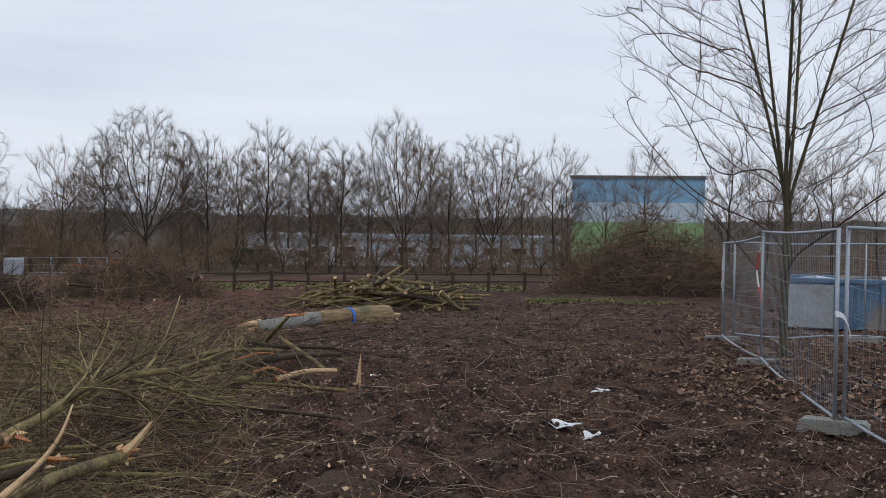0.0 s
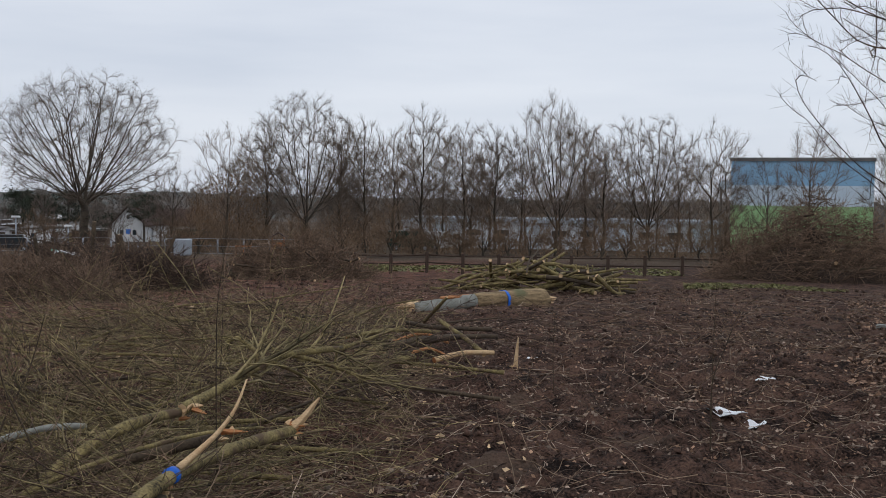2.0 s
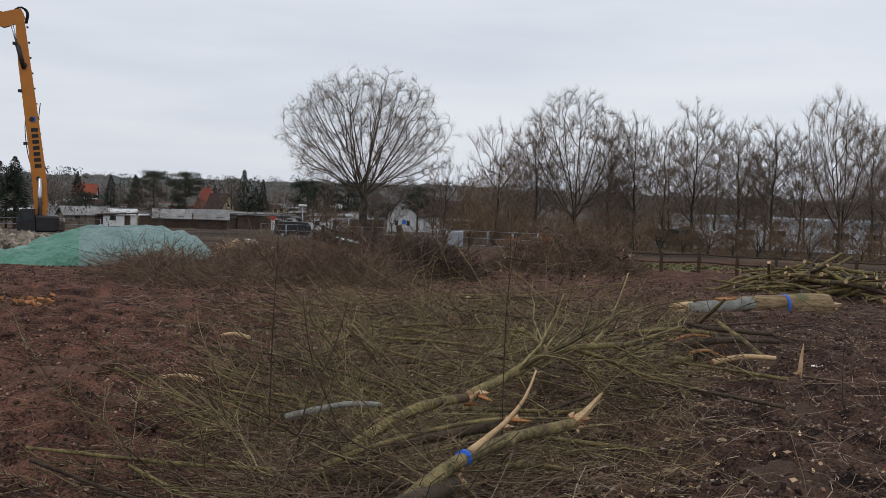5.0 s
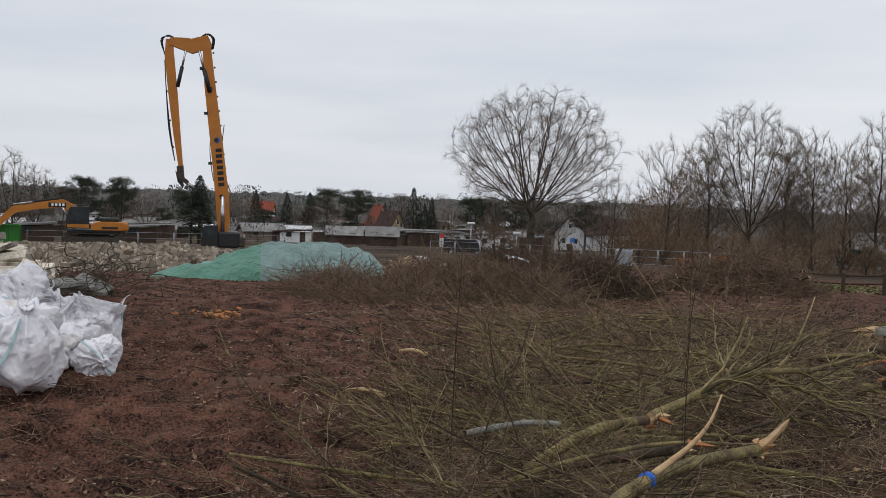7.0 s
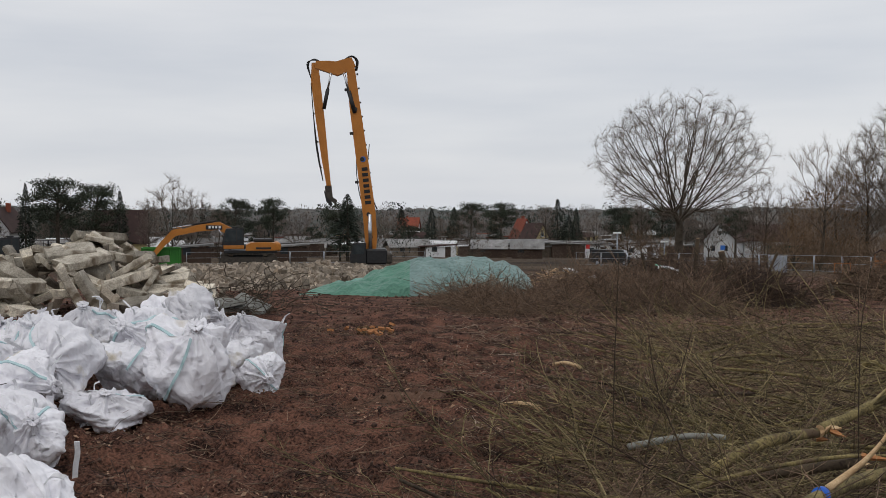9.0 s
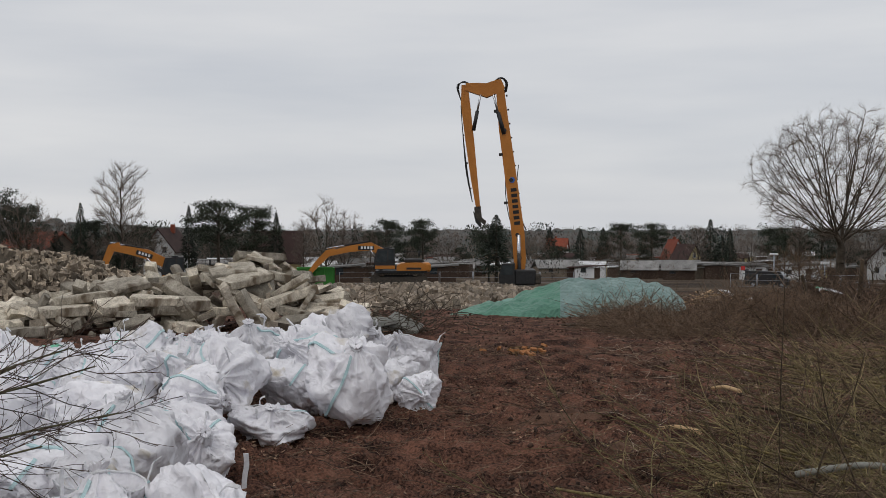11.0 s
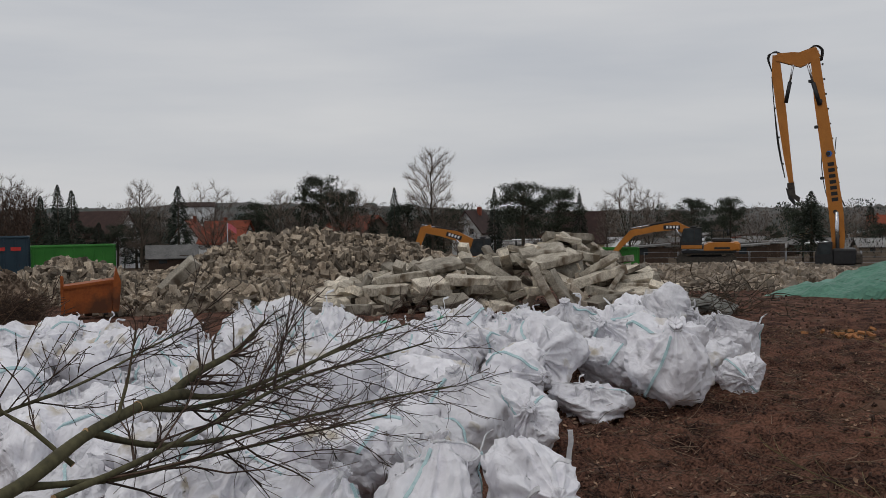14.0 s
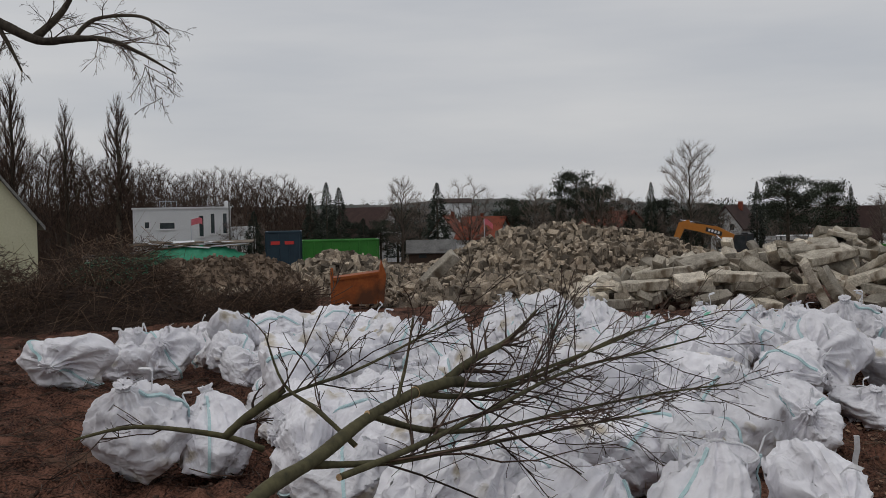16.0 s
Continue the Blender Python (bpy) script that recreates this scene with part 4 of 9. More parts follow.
# bags that stand out by themselves: kind, bearing, distance, turn, tilt, lift, size
FRONT = [(3, 53.7, 11.6, 79, 62, 0, 1.14, "bulging white bulk bag lying on its side, mouth gathered"), (1, 50.0, 12.0, 60, 68, 0, 0.66, "small crumpled white bulk bag with a paper tag"),
         (5, 49.8, 13.9, 20, 0, 0, 0.86, "open white bulk bag standing upright with loops up"), (7, 53.4, 13.7, 150, 70, 0.52, 0.95, "clean white bulk bag lying on top of the heap", (1.1, 1.0, 0.85)),
         (0, 56.0, 12.9, 30, 55, 0.28, 1.02, "white bulk bag with turquoise straps on others", (1.05, 1.0, 0.9)), (2, 58.2, 13.9, 10, 40, 0.26, 1.05, "white bulk bag with a turquoise strap and a loop"),
         (4, 60.2, 11.9, 15, 66, 0.14, 1.1, "soiled white bulk bag with a crumpled stained mouth", (1.05, 1.05, 1.05)), (6, 58.3, 11.35, 120, 12, 0.0, 0.98, "flat white bulk bag lying at the foot of the heap", (1.1, 0.95, 0.72)),
         (1, 56.9, 12.3, 200, 50, 0.0, 0.9, "white bulk bag squeezed between others"), (0, 65.2, 9.2, 45, 6, 0.0, 1.05, "large smooth white bulk bag standing upright", (1.05, 1.0, 1.0)), (7, 62.3, 9.5, 80, 30, 0.0, 0.82, "crumpled white bulk bag leaning on another"),
         (6, 51.9, 13.0, 250, 25, 0.05, 0.95, ""), (7, 51.7, 14.6, 120, 15, 0.0, 1.0, ""), (4, 54.6, 14.2, 75, 30, 0.05, 1.05, ""), (0, 60.6, 13.0, 30, 55, 0.1, 1.0, ""), (2, 55.0, 12.4, 0, 70, 0.0, 0.85, ""), (3, 62.2, 12.4, 160, 40, 0.1, 1.05, ""), (1, 62.0, 11.0, 100, 60, 0.0, 0.95, ""),
         (1, 97.6, 14.3, 60, 72, 0.0, 1.1, "slumped white bulk bag lying alone on the soil", (1.45, 0.8, 1.1)), (6, 95.0, 15.2, 250, 30, 0.0, 1.0, "white bulk bag fallen over on the soil"),
         (7, 93.9, 16.0, 100, 8, 0.0, 1.05, "tall white bulk bag at the edge of the heap"), (1, 92.6, 15.6, 70, 35, 0.0, 1.0, ""), (4, 90.9, 16.9, 320, 12, 0.0, 0.95, ""),
         (2, 95.6, 9.8, 40, 42, 0.0, 1.15, "crumpled grey-white bulk bag at the front corner", (1.1, 1.0, 0.9)), (2, 92.0, 9.7, 220, 12, 0.0, 0.95, ""), (5, 68.0, 7.6, 15, 12, -0.05, 0.8, "white bulk bag with an upright loop at the corner")]
for row in FRONT:
    bag(*row)
rng = np.random.RandomState(17)
n = 0
for r in np.arange(6.9, 17.2, 0.68):
    left = 86.5 if r < 8.5 else (89.5 if r < 9.6 else (88.0 if r < 14.2 else 90.0))
    right = 63.4 if r < 8.9 else 63.0 if r < 10.4 else (60.5 if r < 12.8 else (57.8 if r < 14.6 else 53.0))
    step = math.degrees(0.7 / r)
    a = left - (0.5 * step if n % 2 else 0)
    while a > right:
        k = rng.choice([0, 1, 2, 3, 4, 6, 7])
        high = rng.uniform(-0.12, 0.08) + (0.12 if rng.rand() < 0.25 and 9 < r < 15.5 and a < 80 else 0.0)
        form = rng.uniform(0.8, 1.22, 3) * (1, 1, 1.0 if a < 76 else 0.85)
        aa, rr_ = a + rng.uniform(-1, 1), r + rng.uniform(-0.18, 0.18)
        if any(abs(radians(aa - q[1])) * r < 0.5 and abs(rr_ - q[2]) < 0.5 for q in FRONT):
            a -= step
            continue
        bag(int(k), aa, rr_, rng.uniform(0, 360), rng.choice([0, 8, 15, 25, 40, 60, 80]), high, rng.uniform(0.84, 1.08), "", tuple(form))
        a -= step * rng.uniform(0.9, 1.05)
    n += 1
stake = thing("white_strap", "stiff white lifting strap standing up from the soil", "strap", at(60.3, 9.03))
part("band", mesh_of("band", *ribbon(spline([(0, 0, -0.05), (0.01, 0, 0.1), (0.025, 0.01, 0.2), (0.03, 0.0, 0.3)], 8), 0.042, (math.cos(1.05), math.sin(1.05), 0), 0, 0.02), BAG_LOOP), stake)
# scraps of green foil on the bags
for az, r in ((74.0, 16.4), (68.6, 16.2), (71.5, 15.8), (64.0, 16.0)):
    rr = np.random.RandomState(int(az * 10))
    g = np.linspace(-1, 1, 9)
    X, Y = np.meshgrid(g, g, indexing="ij")
    Zs = 0.16 * noise3(np.stack([X * 1.6 + az, Y * 1.6, X * 0 + r], -1)) - 0.12 * (X ** 2 + Y ** 2)
    V = np.stack([X * 0.38, Y * 0.3, Zs], -1).reshape(-1, 3)
    i, j = np.arange(8)[:, None], np.arange(8)[None]
    F = np.stack([i * 9 + j, (i + 1) * 9 + j, (i + 1) * 9 + j + 1, i * 9 + j + 1], -1).reshape(-1, 4)
    ob = new("foil_scrap", mesh_of("foil_scrap", np.concatenate([V, V - [0, 0, 0.012]]), np.concatenate([F, F[:, ::-1] + 81]), BAG_GREEN, True))
    ob.matrix_world = Matrix.Translation(at(az, r, 0.66)) @ Matrix.Rotation(az, 4, "Z")
    tagged(ob, "scrap of green plastic foil on the white bags", "plastic foil", "green foil scraps")


# ---- rubble ----
def chunk_mesh(seed, sx, sy, sz, cuts=6):
    """A broken block: the hull of a jittered box with corners knocked off."""
    rng = np.random.RandomState(seed)
    bm = bmesh.new()
    for cx in (-1, 1):
        for cy in (-1, 1):
            for cz in (-1, 1):
                c = np.array([cx, cy, cz]) * (1 - rng.rand(3) * 0.22)
                if rng.rand() < 0.55:
                    bm.verts.new(c * 0.5)
                else:
                    for ax in range(3):
                        d = c.copy()
                        d[ax] *= rng.uniform(0.5, 0.85)
                        bm.verts.new(d * 0.5)
    h = bmesh.ops.convex_hull(bm, input=bm.verts)
    dead = [v for v in bm.verts if not v.link_faces]
    for v in dead:
        bm.verts.remove(v)
    for v in bm.verts:
        v.co = Vector((v.co.x * sx, v.co.y * sy, v.co.z * sz))
    bmesh.ops.recalc_face_normals(bm, faces=bm.faces)
    bm.verts.index_update()
    V = np.array([v.co[:] for v in bm.verts])
    F = [tuple(v.index for v in f.verts) for f in bm.faces]
    bm.free()
    return V, F


CHUNKS = [chunk_mesh(s, *d) for s, d in enumerate([(1, .55, .3), (1, .45, .25), (1.1, .7, .18), (1.3, .32, .22), (1, .5, .35), (1.2, .5, .16), (1.5, .28, .2), (1, .65, .22), (1.7, .24, .18), (1, .6, .3)])]
PEBBLES = []
for _s in range(10):
    _r = np.random.RandomState(500 + _s)
    _c = np.array([(x, y, z) for x in (-1, 1) for y in (-1, 1) for z in (-1, 1)], float) * _r.uniform(0.55, 1.0, (8, 3)) * 0.5 * (1.15, _r.uniform(0.3, 0.85), _r.uniform(0.18, 0.55))
    PEBBLES.append((_c, [(0, 1, 3, 2), (4, 6, 7, 5), (0, 4, 5, 1), (2, 3, 7, 6), (0, 2, 6, 4), (1, 5, 7, 3)]))
PALE_MESH = [mesh_of("chunk", v, f, RUBBLE_PALE) for v, f in CHUNKS]
CHUNK_MESH = [mesh_of("chunk", v, f, RUBBLE) for v, f in CHUNKS]


def turn_of(rng):
    return Euler(rng.uniform(0, 6.28, 3)).to_matrix()


def rubble_heap(seed, label, spot, half, height, pieces, grit, size=(0.18, 0.75), turn=0.0, shape=None, near=-1, looks=None):
    """A heap of broken masonry: a bed, single chunks on the side that faces the site, and grit joined over the rest."""
    rng = np.random.RandomState(seed)
    chunks, fine_mt = looks or (CHUNK_MESH, RUBBLE_FINE)
    t = thing("rubble_heap", label, "rubble heap", spot, turn=turn)
    ox, oy = half

    def top(x, y):
        q = np.sqrt((x / ox) ** 2 + (y / oy) ** 2)
        base = height * np.clip(1 - q ** 2.2, 0, 1) ** 0.75
        s = shape(x) if shape else 1.0
        return base * s * (0.86 + 0.3 * noise3(np.stack([x * 0.55, y * 0.55, np.full(np.shape(x), seed * 2.7)], -1))) + 0.05 * noise3(np.stack([x * 3, y * 3, np.full(np.shape(x), 1.5)], -1)) * (q < 1)

    gx, gy = np.meshgrid(np.linspace(-ox * 1.04, ox * 1.04, 70), np.linspace(-oy * 1.04, oy * 1.04, 44), indexing="ij")
    ca, sa = math.cos(radians(turn)), math.sin(radians(turn))

    def soil(x, y):
        return ground_z(spot.x + x * ca - y * sa, spot.y + x * sa + y * ca) - spot.z

    gzv = np.maximum(top(gx, gy), -0.02) - 0.08 + soil(gx, gy)
    V = np.stack([gx, gy, gzv], -1).reshape(-1, 3)
    i, j = np.arange(69)[:, None], np.arange(43)[None]
    F = np.stack([i * 44 + j, (i + 1) * 44 + j, (i + 1) * 44 + j + 1, i * 44 + j + 1], -1).reshape(-1, 4)
    part("bed", mesh_of("bed", V, F, fine_mt if looks else RUBBLE_BED, True), t, "packed grit and dust")

    def pick(m, front):
        a, q = rng.uniform(0, 2 * np.pi, m), np.sqrt(rng.uniform(0, 1.04, m))
        x, y = q * np.cos(a) * ox, q * np.sin(a) * oy
        if front:
            y = near * np.abs(y)
        return x, y

    x, y = pick(pieces, True)
    z = top(x, y) + soil(x, y)
    sz = size[0] + (size[1] * 1.5 - size[0]) * rng.uniform(0, 1, pieces) ** 2.6
    for k in range(pieces):
        me = chunks[rng.randint(len(chunks))]
        m = Matrix.Translation((x[k], y[k], z[k] + 0.02 * sz[k])) @ turn_of(rng).to_4x4() @ Matrix.Scale(sz[k], 4)
        part("chunk", me, t, at=m)
    if grit:
        x, y = pick(grit, False)
        z = top(x, y) + soil(x, y)
        sz = size[0] * 0.6 + (size[1] * 1.3 - size[0] * 0.6) * rng.uniform(0, 1, grit) ** 3.6
        vs, fs, k0 = [], [], 0
        for k in range(grit):
            v, f = PEBBLES[rng.randint(len(PEBBLES))]
            w = (v * sz[k]) @ np.array(turn_of(rng)).T + (x[k], y[k], z[k] + 0.08 * sz[k])
            vs.append(w)
            fs += [tuple(q + k0 for q in g) for g in f]
            k0 += len(v)
        part("grit", mesh_of("grit", np.concatenate(vs), fs, fine_mt), t, "small broken pieces", kind="stuff")
    return t


rubble_heap(1, "long grey heap of broken concrete and brick rubble", at(70.5, 44), (8.8, 5.0), 2.3, 300, 15000, (0.06, 0.38), turn=70.5,
            shape=lambda x: 0.55 + 0.5 * np.clip((x + 8.8) / 7, 0, 1) - 0.12 * np.clip((x - 2) / 6, 0, 1))
rubble_heap(2, "pale spread of crushed rubble below the excavator", at(48.6, 57), (9.5, 16.0), 0.6, 300, 9500, (0.1, 0.42), turn=48.6, looks=(PALE_MESH, RUBBLE_PALE))
rubble_heap(3, "brown cone of dug earth and small rubble", at(88.6, 37), (3.4, 3.0), 1.75, 220, 4200, (0.04, 0.2), turn=88, looks=([mesh_of("chunk", v, f, EARTH_PILE) for v, f in CHUNKS], EARTH_PILE))
rubble_heap(4, "low pale bank of crushed rubble", at(91.0, 32), (3.4, 1.7), 0.55, 200, 1800, (0.07, 0.26), turn=91)
rubble_heap(5, "low rubble heap beside the green container", at(82.4, 42), (3.2, 3.0), 1.75, 160, 2200, (0.06, 0.34), turn=82)
rubble_heap(6, "flat pale rubble in front of the long heap", at(71.5, 33.5), (6.0, 3.6), 0.75, 220, 2600, (0.09, 0.38), turn=71)


def slab_mesh(seed, L, W, H):
    """A broken precast slab: straight sides, ragged ends, chipped edges."""
    rng = np.random.RandomState(seed)
    n = 6
    xs = np.linspace(-L / 2, L / 2, n)
    prof = [(-W / 2, -H / 2 + .03), (-W / 2 + .03, -H / 2), (W / 2 - .03, -H / 2), (W / 2, -H / 2 + .03), (W / 2, H / 2 - .03), (W / 2 - .03, H / 2), (-W / 2 + .03, H / 2), (-W / 2, H / 2 - .03)]
    V = []
    for i, x in enumerate(xs):
        for y, z in prof:
            j = rng.normal(size=3) * (0.016, 0.014, 0.01)
            if i in (0, n - 1):
                j[0] += rng.uniform(-1, 1) * min(0.09, L * 0.05)
            V.append((x + j[0], y + j[1], z + j[2]))
    k = len(prof)
    F = [(i * k + a, i * k + (a + 1) % k, (i + 1) * k + (a + 1) % k, (i + 1) * k + a) for i in range(n - 1) for a in range(k)]
    F += [tuple(range(k))[::-1], tuple(range((n - 1) * k, n * k))]
    return mesh_of("slab", V, [q[::-1] for q in F], CONCRETE)


def slab_heap():
    rng = np.random.RandomState(8)
    c = at(60.9, 30.5)
    t = thing("concrete_slab_heap", "heap of broken precast concrete slabs and beams", "concrete heap", c, turn=60.9)
    meshes = [slab_mesh(s, L, W, H) for s, (L, W, H) in enumerate([(2.6, .9, .26), (2.0, .7, .3), (1.5, .8, .24), (3.0, .5, .3), (1.2, .7, .35), (1.0, .6, .3), (2.2, 1.0, .2), (1.7, .45, .4)])]

    def put(k, x, y, z, rx=0, ry=0, rz=0, size=(0.56, 0.72, 0.8)):
        part("slab", meshes[k], t, at=pose(x, y, z, rx, ry, rz) @ Matrix.Diagonal((*size, 1)))

    # local x runs to the right as seen from the site, y away from it
    put(0, 1.25, -3.0, 0.62, 12, 62, 14)
    put(0, 1.75, -2.9, 0.45, 8, 58, -8)
    put(3, 2.6, -2.2, 0.85, 0, -16, 12)
    put(1, -2.9, -2.2, 0.62, 4, -3, 8)
    put(0, -2.4, -1.7, 0.92, 2, -8, -14)
    put(2, -1.7, -2.6, 0.78, 20, -4, 30)
    put(1, -0.7, -2.4, 0.85, 6, 3, -8)
    put(4, 0.25, -2.6, 0.78, 10, 0, 12)
    put(3, 0.5, -2.2, 0.5, 0, -4, 10)
    put(6, -1.5, -1.3, 1.2, 14, -9, 25)
    put(0, 2.9, -2.7, 0.35, 4, -12, 40)
    put(2, 3.5, -2.4, 0.5, 16, 8, -24)
    put(1, 4.3, -2.2, 0.25, 6, 4, 12)
    put(4, 4.6, -1.6, 0.45, 25, 10, 50)
    put(3, 2.1, -0.6, 1.45, 0, 10, -18)
    put(6, 1.3, -1.2, 1.55, 18, -6, 8)
    put(0, 1.6, -1.7, 1.35, 10, -10, 34)
    put(2, -4.3, -2.3, 0.3, 6, 0, 18)
    put(3, -3.9, -3.1, 0.18, 0, -3, 8)
    put(7, -1.2, -3.2, 0.3, 30, -12, 24)
    put(5, 0.1, -3.1, 0.2, 12, 6, 30)
    for k in range(165):
        x = rng.uniform(-4.8, 5.0)
        crest = np.interp(x, [-4.8, -3, -1, 1, 2.2, 3.6, 5], [0.35, 0.9, 1.25, 1.6, 1.95, 1.2, 0.3])
        y = rng.uniform(-2.8, 2.6)
        q = 1 - ((y - 0.2) / 3.2) ** 2
        z = max(0.1, crest * q * rng.uniform(0.8, 1.0))
        put(rng.randint(len(meshes)), x, y, z, rng.normal() * 22, rng.normal() * 22, rng.uniform(0, 180), (rng.uniform(0.3, 0.65), rng.uniform(0.45, 0.8), rng.uniform(0.5, 0.9)))
    for k in range(190):
        x, y = rng.uniform(-5.0, 5.4), rng.uniform(-3.6, 1.5)
        crest = np.interp(x, [-4.8, -3, -1, 1, 2.2, 3.6, 5], [0.3, 0.75, 1.0, 1.4, 1.7, 1.0, 0.25])
        z = max(0.05, crest * (1 - ((y - 0.2) / 3.6) ** 2)) * rng.uniform(0.5, 1.0)
        s = rng.uniform(0.15, 0.6)
        part("chunk", CHUNK_MESH[rng.randint(len(CHUNK_MESH))], t, at=Matrix.Translation((x, y, z)) @ turn_of(rng).to_4x4() @ Matrix.Scale(s, 4))
    return t


slab_heap()
# the long slab leaning out of the long heap
lean_slab = thing("concrete_slab", "long broken concrete slab leaning against the rubble", "concrete slab", at(77.7, 38.0, 0.15), turn=77)
part("slab", slab_mesh(40, 2.1, 0.6, 0.36), lean_slab, at=pose(0.2, -0.3, 0.62, 10, -42, 8))


# tangle of reinforcing bars and torn metal
def rebar_tangle():
    rng = np.random.RandomState(4)
    t = thing("scrap_tangle", "tangle of bent grey cables and torn sheet metal", "scrap heap", at(49.6, 25.5), turn=49.6)

    def place(g, m):
        x, y = g.normal(size=m) * 0.55, g.normal(size=m) * 0.4
        return np.stack([x, y, np.abs(g.normal(size=m)) * 0.26 + 0.1], 1)

    for k in range(110):
        P, R = sticks(rng, 1, place, (0.6, 1.8), (0.004, 0.012), 9, 0.45, 0.5, 1.0)
        P[..., 2] = np.maximum(P[..., 2], 0.0)
        v, f = tubes(P, R, 5, caps=True)
        part("cable", mesh_of("cable", v, f, BARK_TREE if k % 3 else BARK_BROWN, True), t)
    for k in range(6):
        v, f = chunk_mesh(60 + k, 0.9, 0.5, 0.12)
        part("sheet", mesh_of("sheet", v, f, CONCRETE_FOOT), t, "torn grey sheet", at=pose(rng.uniform(-1.2, .4), rng.uniform(-.3, .4), 0.25, rng.uniform(-30, 30), rng.uniform(-30, 30), rng.uniform(0, 180)))
    return t


rebar_tangle()


# ---- tarpaulin-covered heap ----
def tarp_heap(label, spot, turn, half, height, seed, materials, shape, blunt=2.4):
    rng = np.random.RandomState(seed)
    t = thing("covered_heap", label, "covered heap", spot, turn=turn)
    ox, oy = half
    nx, ny = 120, 60
    ca, sa = math.cos(radians(turn)), math.sin(radians(turn))
    gx, gy = np.meshgrid(np.linspace(-ox, ox, nx), np.linspace(-oy, oy, ny), indexing="ij")
    q = np.sqrt(np.where(gx > 0, np.abs(gx / ox) ** blunt, np.abs(gx / ox) ** 2.4) + np.abs(gy / oy) ** 2)
    z = height * np.clip(1.0 - q ** 2, 0, 1) ** 0.62 * shape(gx / ox)
    fold = 0.0
    for k in range(10):
        a = rng.uniform(-0.6, 0.6)
        f = rng.uniform(2.5, 7)
        fold = fold + 0.042 * np.abs(np.sin((gx * math.cos(a) + gy * math.sin(a)) * f + 2 * noise3(np.stack([gx, gy, gx * 0 + k], -1)))) * (2.5 / f)
    z = z + (fold - 0.11 + 0.16 * noise3(np.stack([gx * 1.3, gy * 1.3, gx * 0 + 3], -1))) * np.clip(z / 0.25, 0, 1)
    edge = 0.12 * noise3(np.stack([gx * 1.1 + 9, gy * 1.1, gx * 0], -1))
    z = z + ground_z(spot.x + gx * ca - gy * sa, spot.y + gx * sa + gy * ca) - spot.z - 0.02 + edge * (q > 0.9) * 0.3
    V = np.stack([gx, gy, z], -1)
    for name, a, b, mt in materials:
        i0, i1 = int(a * (nx - 1)), int(b * (nx - 1))
        sub = V[i0:i1 + 1].reshape(-1, 3)
        w = i1 - i0
        i, j = np.arange(w)[:, None], np.arange(ny - 1)[None]
        F = np.stack([i * ny + j, (i + 1) * ny + j, (i + 1) * ny + j + 1, i * ny + j + 1], -1).reshape(-1, 4)
        full = np.concatenate([sub, sub - [0, 0, 0.01]])
        part(name, mesh_of(name, full, np.concatenate([F, F[:, ::-1] + len(sub)]), mt, True), t)
    return t


tarp_heap("long heap under crumpled pale green tarpaulins", at(40.3, 38.5), 40, (4.1, 3.2), 1.16, 3, [("green_sheet", 0, 0.47, TARP), ("grey_green_sheet", 0.47, 1.0, TARP_GREY)],
          lambda u: np.interp(u, [-1, -0.55, -0.15, 0.1, 0.3, 0.75, 1.0], [0.15, 0.42, 0.85, 1.0, 1.0, 0.97, 0.9]), blunt=7.0)
tarp_heap("stack under a deep green tarpaulin", at(90.5, 61), 89, (5.8, 1.5), 2.3, 5, [("green_sheet", 0, 1.0, TARP_DEEP)], lambda u: 0.9 + 0.08 * np.sin(u * 4))
for k in range(7):
    rr = np.random.RandomState(300 + k)
    b = thing("sheet_stack", "loose stack of weathered boards on the covered stack", "board stack", at(87.6 + k * 0.65, 61.0, 2.0), "boards on the covered stack", turn=89)
    for j in range(3):
        v, f = box(1.5 + rr.rand(), 0.9, 0.06, (rr.normal() * 0.1, rr.normal() * 0.1, j * 0.09 + 0.12), bevel=0.01)
        part("board", mesh_of("board", v, f, SHED_WOOD if (k + j) % 3 else PAPER), b, at=pose(0, 0, 0, rr.normal() * 3, rr.normal() * 4, rr.normal() * 12))


# ---- machines ----
def disc(r, w, at3, n=16):
    a = np.arange(n) * 2 * np.pi / n
    return plate([(at3[0] + r * math.cos(t), at3[2] + r * math.sin(t)) for t in a], w, at3[1] - w / 2)


def beam(pts, widths, w, y=0.0):
    """A box boom in the side plane: centre line with a depth at each point, w across."""
    pts = np.array(pts, float)
    t = np.gradient(pts, axis=0)
    t /= np.linalg.norm(t, axis=1, keepdims=True)
    nrm = np.stack([-t[:, 1], t[:, 0]], 1)
    d = np.array(widths)[:, None] / 2
    ring = []
    for s, sy in ((1, -1), (1, 1), (-1, 1), (-1, -1)):
        q = pts + nrm * d * s
        ring.append(np.stack([q[:, 0], np.full(len(q), y + sy * w / 2), q[:, 1]], 1))
    V = np.stack(ring, 1).reshape(-1, 3)
    n = len(pts)
    F = [(i * 4 + k, i * 4 + (k + 1) % 4, i * 4 + 4 + (k + 1) % 4, i * 4 + 4 + k) for i in range(n - 1) for k in range(4)]
    F += [(3, 2, 1, 0), (n * 4 - 4, n * 4 - 3, n * 4 - 2, n * 4 - 1)]
    return V, [f[::-1] for f in F]


